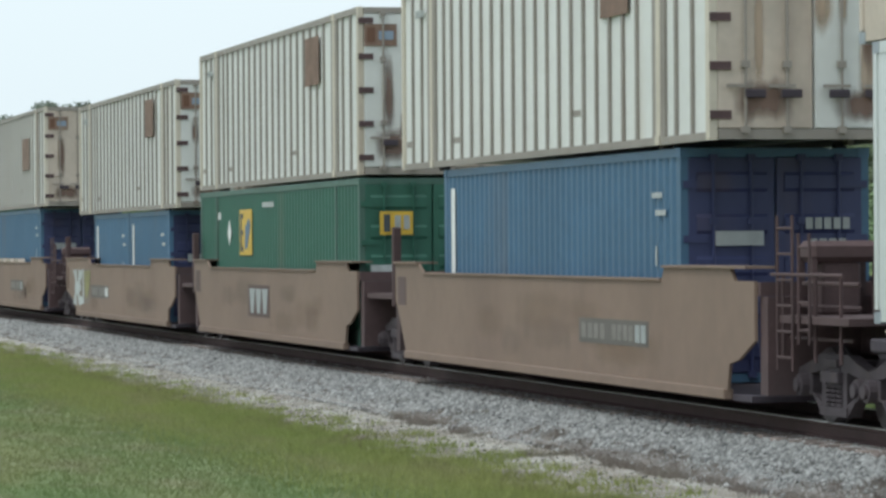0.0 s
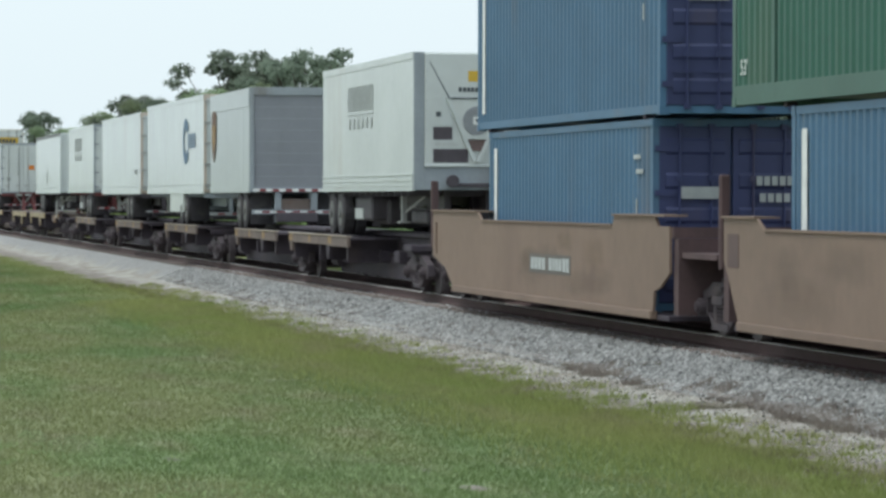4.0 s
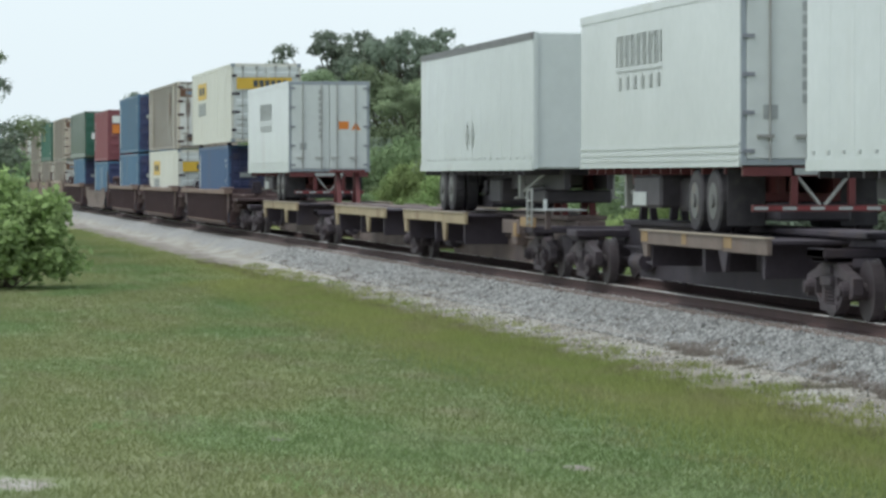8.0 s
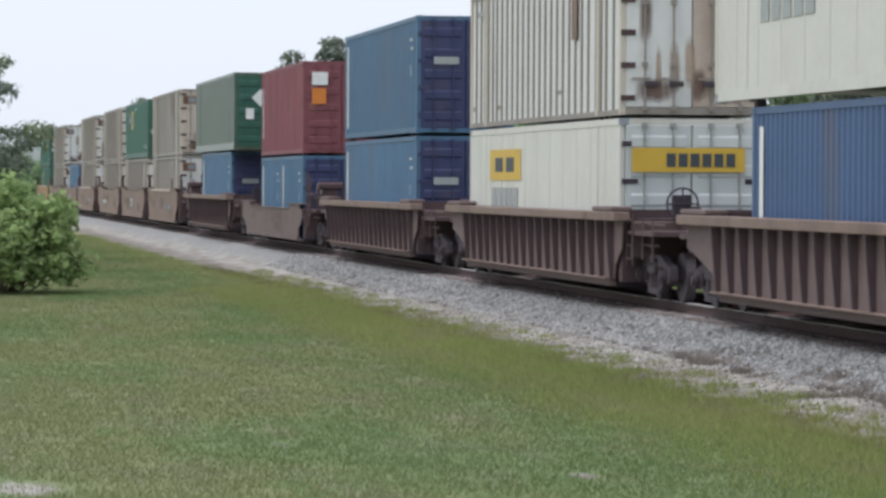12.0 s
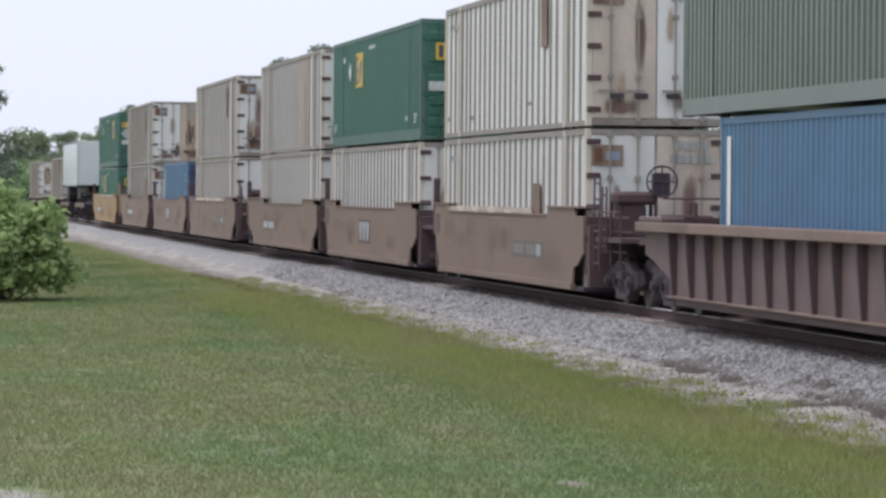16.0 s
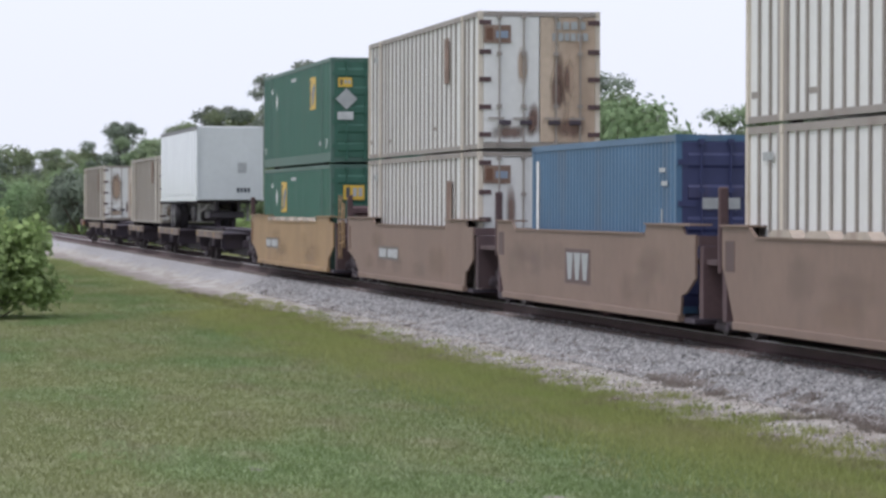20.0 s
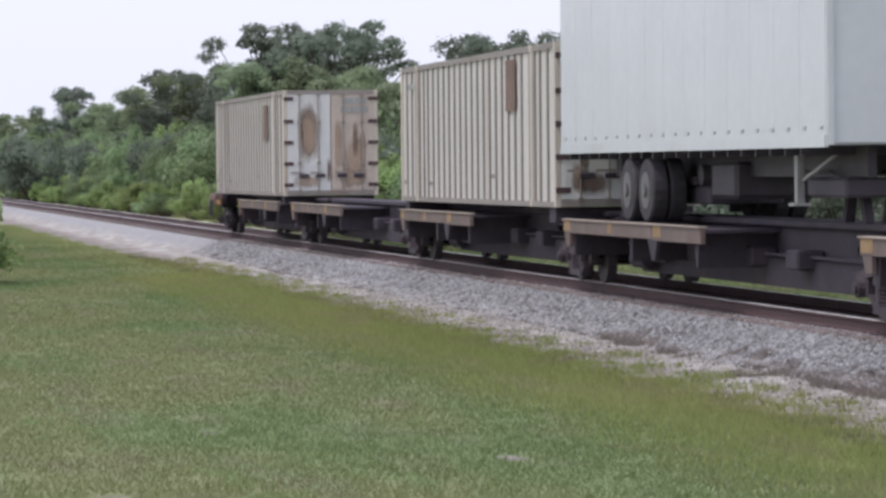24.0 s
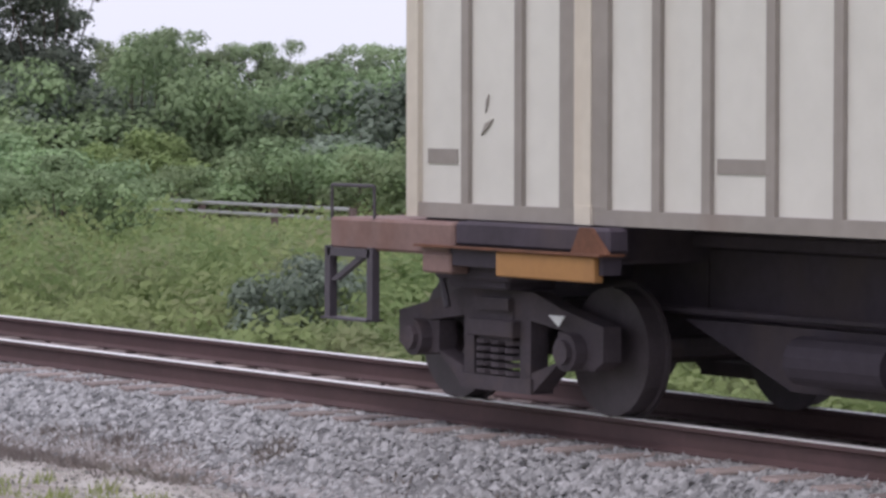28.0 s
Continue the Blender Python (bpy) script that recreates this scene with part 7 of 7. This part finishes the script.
def verge_keep(x, y, rng):
    clump = np.array([noise.noise((a * 0.7, b * 1.6, 3)) + 0.6 * noise.noise((a * 2.5, b * 3, 8)) for a, b in zip(x, y)])
    return (clump > np.clip(1.1 * (y - 10.3), -0.3, 2)) & (np.hypot(x, y) > 20)


def dead_keep(x, y, rng):
    clump = np.array([noise.noise((a * 0.35, b * 1.2, 13)) + 0.7 * noise.noise((a * 1.6, b * 2.4, 18)) for a, b in zip(x, y)])
    return (clump + 0.25 - 1.5 * np.abs(y - 12.05) - np.clip((-42 - x) / 25, 0, 2) > 0) & (np.hypot(x, y) > 20)


def clover_keep(x, y, rng):
    d = np.minimum.reduce([np.hypot((x - a) / c, (y - b) / d) for a, b, c, d in ((-34.0, 5.4, 2.6, 0.9), (-31.0, 4.4, 2.0, 0.7), (-37.5, 3.4, 2.2, 0.6), (-29.0, 6.9, 1.6, 0.5))])
    clump = np.array([noise.noise((a * 1.1, b * 2.2, 23)) for a, b in zip(x, y)])
    return (1.1 - d + 1.5 * clump > 0) & (rng.random(len(x)) < 0.7)


blades("verge_weeds", "dry weeds on the dirt at the edge of the lawn", 42000, (-110, -16), (9.9, 11.3), (0.02, 0.085), 0.016, DRY, 2, verge_keep)
blades("dead_weeds", "dead purple-brown weeds along the foot of the ballast", 120000, (-75, -16), (11.4, 12.7), (0.02, 0.1), 0.014, DEAD, 15, dead_keep, 0.8)
blades("lawn_clover", "pale grey-green clover patches in the lawn", 45000, (-42, -26), (2, 8), (0.02, 0.06), 0.024, CLOVER, 16, clover_keep, 0.9)


def tufts(name, label, n, yr, height, material, seed):
    """Small bunches of blades."""
    rng = np.random.default_rng(seed)
    k = 26
    cx, cy = -16 - 90 * rng.random(n) ** 1.6, yr[0] + (yr[1] - yr[0]) * rng.random(n) ** 1.5
    r = rng.uniform(0.04, 0.16, n)
    x, y = np.repeat(cx, k) + rng.normal(size=n * k) * np.repeat(r, k), np.repeat(cy, k) + rng.normal(size=n * k) * np.repeat(r, k)
    z = np.repeat(lies(cx, cy), k)
    h = np.repeat(rng.uniform(*height, n), k) * rng.uniform(0.5, 1.1, n * k)
    a = rng.uniform(0, 6.28, n * k)
    ca, sa = np.cos(a) * 0.008, np.sin(a) * 0.008
    lx, ly = rng.normal(0, 0.5, n * k) * h, rng.normal(0, 0.5, n * k) * h
    v = np.stack([np.stack([x - ca, y - sa, z - 0.01], 1), np.stack([x + ca, y + sa, z - 0.01], 1), np.stack([x + lx, y + ly, z + h], 1)], 1).reshape(-1, 3)
    tagged(new(name, soup(name, v, 3, material)), label, "grass", kind="stuff")


def tall_keep(x, y, rng):
    edge = 10.25 + np.array([0.6 * noise.noise((a * 0.35, 4, 0)) + 0.8 * noise.noise((a * 1.3, b * 0.8, 9)) for a, b in zip(x, y)])
    return (y < edge + rng.normal(0, 0.22, len(x))) & (rng.random(len(x)) < np.clip((y - 7.4) / 2.4, 0, 1)) & (np.hypot(x, y) > 20)


blades("tall_grass", "taller yellow-green grass along the edge of the lawn", 170000, (-90, -17), (7.4, 11), (0.04, 0.13), 0.011, TUFT, 12, tall_keep, 0.5)
tufts("edge_grass", "yellow-green grass tufts at the edge of the lawn", 1500, (9.8, 11.4), (0.03, 0.14), TUFT, 5)
tufts("verge_tufts", "brown weed tufts at the foot of the ballast", 260, (11.9, 12.6), (0.03, 0.1), DEAD, 6)
blades("far_grass", "rank grass on the far side of the track", 130000, (-130, -14), (18.2, 26), (0.08, 0.3), 0.03, WEED, 3)


def weed_bank(n, seed):
    """Low clumps of broad-leaved weeds: leaves over many small domes."""
    rng = np.random.default_rng(seed)
    k = 2900
    cx, cy = rng.uniform(-120, -16, k), 18.6 + rng.random(k) ** 1.4 * 24
    rad = rng.uniform(0.25, 1.0, k)
    tall = rng.uniform(0.15, 1.1, k) ** 1.3 * np.clip((cy - 18.0) / 2.5, 0.25, 1) * np.where(cy > 28, 0.4, 1) * np.where(cx < -55, 0.45, 1)
    near = 1 / np.clip(np.hypot(cx, cy), 25, 90)
    w = rad * (rad + tall) * near
    c = rng.choice(k, n, p=w / w.sum())
    d = rng.normal(size=(n, 3))
    d[:, 2] = np.abs(d[:, 2])
    d /= np.linalg.norm(d, axis=1)[:, None]
    r = (1 - 0.35 * rng.random(n) ** 2)[:, None]
    p = np.stack([cx[c], cy[c], lies(cx, cy)[c]], 1) + d * r * np.stack([rad[c], rad[c], tall[c] + 0.12], 1)
    nrm = d + 0.55 * rng.normal(size=(n, 3)) + (0, 0, 0.3)
    nrm /= np.linalg.norm(nrm, axis=1)[:, None]
    t = np.cross(nrm, rng.normal(size=(n, 3)))
    t /= np.linalg.norm(t, axis=1)[:, None]
    u = np.cross(nrm, t)
    s = rng.uniform(0.035, 0.1, n)[:, None]
    v = np.stack([p - t * s, p + u * s * 0.5, p + t * s, p - u * s * 0.5], 1).reshape(-1, 3)
    tagged(new("weed_bank", soup("weed_bank", v, 4, WEED_LEAF)), "bright green clumps of weeds beyond the track", "weeds", kind="stuff")


WEED_LEAF = grass_mat("broad_weed_leaf", (0.2, 0.27, 0.112), (0.27, 0.322, 0.142), (0.285, 0.28, 0.17), flat=False)
weed_bank(230000, 4)


def stones(n, seed, xr, band, size, material=STONE):
    """Broken stones: squashed octahedra with uneven corners."""
    rng = np.random.default_rng(seed)
    x = xr[1] - (xr[1] - xr[0]) * rng.random(n) ** 1.5
    y = band[1] - (band[1] - band[0]) * rng.beta(0.9, 1.25, n)
    k = ~dead_keep(x, y, rng) | (rng.random(n) < 0.3)
    x, y, n = x[k], y[k], int(k.sum())
    z = lies(x, y)
    s = rng.uniform(*size, n)
    base = np.array([(1, 0, 0), (0, 1, 0), (-1, 0, 0), (0, -1, 0), (0, 0, 0.8), (0, 0, -0.5)])
    c = base[None] * rng.uniform(0.6, 1.25, (n, 6, 1)) * s[:, None, None]
    a = rng.uniform(0, 6.28, n)
    ca, sa = np.cos(a)[:, None], np.sin(a)[:, None]
    cx, cy = c[:, :, 0] * ca - c[:, :, 1] * sa, c[:, :, 0] * sa + c[:, :, 1] * ca
    tilt = rng.normal(0, 0.5, n)[:, None]
    cz = c[:, :, 2] + cx * tilt
    v = np.stack([cx + x[:, None], cy + y[:, None], cz + z[:, None] + 0.3 * s[:, None]], 2).reshape(-1, 3)
    f = np.array([(0, 1, 4), (1, 2, 4), (2, 3, 4), (3, 0, 4)])
    idx = (f[None] + 6 * np.arange(n)[:, None, None]).reshape(-1)
    me = bpy.data.meshes.new("ballast")
    me.vertices.add(len(v))
    me.vertices.foreach_set("co", v.astype(np.float32).ravel())
    me.loops.add(len(idx))
    me.loops.foreach_set("vertex_index", idx.astype(np.int32))
    me.polygons.add(len(idx) // 3)
    me.polygons.foreach_set("loop_start", np.arange(0, len(idx), 3, dtype=np.int32))
    me.update()
    me.materials.append(material)
    return me


tagged(new("ballast", stones(125000, 7, (-110, -14), (11.95, 13.5), (0.018, 0.044))), "grey crushed stone ballast shoulder of the track", "ballast", kind="stuff")
tagged(new("ballast", stones(26000, 8, (-80, -14), (13.6, 15.6), (0.018, 0.042), RUSTY_STONE)), "rust-stained crushed stone between the rails", "ballast", kind="stuff")
tagged(new("verge_gravel", stones(15000, 9, (-90, -14), (10.7, 12.3), (0.008, 0.026), PALE_STONE)), "loose pale gravel on the sandy verge", "gravel", kind="stuff")

# ---- posts and rail beyond the track ----
def bollard(x, y, high, pipe):
    b = thing("bollard", "yellow marker post standing in the weeds", "marker post", "marker posts beyond the track")
    bm = cyl(bmesh.new(), (0, 0, -0.2), (0, 0, high), 0.085, 12)
    part("sleeve", bm, M["post_yellow"], b)
    part("cap", cyl(bmesh.new(), (0, 0, high), (0, 0, high + 0.03), 0.07, 12, 0.03), M["post_yellow"], b)
    if pipe:
        part("vent_pipe", cyl(bmesh.new(), (0, 0, high), (0, 0, high + 0.62), 0.045, 8), M["galv"], b, "grey pipe rising from the sleeve")
    b.matrix_basis = pose(x, y, lie(x, y))


for x, y, h, p in ((-85.9, 24.05, 1.05, True), (-87.1, 25.1, 1.0, True), (-89.2, 27.5, 0.95, False), (-92.9, 29.4, 0.8, False)):
    bollard(x, y, h, p)


def guard_rail():
    g = thing("guard_rail", "pale steel guard rail behind the weeds", "guard rail")
    x0, y0, x1, y1 = -63.0, 34.1, -54.3, 33.9
    n = 4
    for i in range(n):
        f = i / (n - 1)
        x, y = x0 + (x1 - x0) * f, y0 + (y1 - y0) * f
        part("post", bx(x - 0.04, x + 0.04, y - 0.06, y + 0.06, -0.6, 0.16), M["wagon_worn"], g, "weathered timber post")
    a = math.atan2(y1 - y0, x1 - x0)
    L = math.hypot(x1 - x0, y1 - y0)
    for z in (-0.08, 0.1):
        r = part("beam", bx(0, L, -0.1, -0.06, z, z + 0.07, bevel=0.015), M["galv"], g, "", (x0, y0, 0))
        r.rotation_euler = (0, 0, a)


guard_rail()

# timber ties: those nearest the viewer one by one, the rest as one mesh
TIE = mesh_of("tie", bx(-0.11, 0.11, -1.3, 1.3, -0.36, -0.178, bevel=0.012), M["tie"])
bed = thing("tie_bed", "weathered timber ties under the rails", "railway ties", kind="structure")
for i in range(180):
    part("tie", TIE, None, bed, "", (-14 - 0.53 * i, TRACK_Y + 0.02 * math.sin(i * 2.1), 0.004 * math.sin(i * 1.7)))
bm = bmesh.new()
for i in range(180, 420):
    box(bm, -14 - 0.53 * i - 0.11, -14 - 0.53 * i + 0.11, TRACK_Y - 1.3, TRACK_Y + 1.3, -0.36, -0.185)
far = part("far_ties", bm, M["tie"], bed)
far["kind"] = "stuff"



def motions():
    for ob, x, y, z, turn in MOVERS:
        walk(ob, [(t, pose(x + s, TRACK_Y + y, z, 0, 0, turn)) for t, s in ROLLED])


motions()
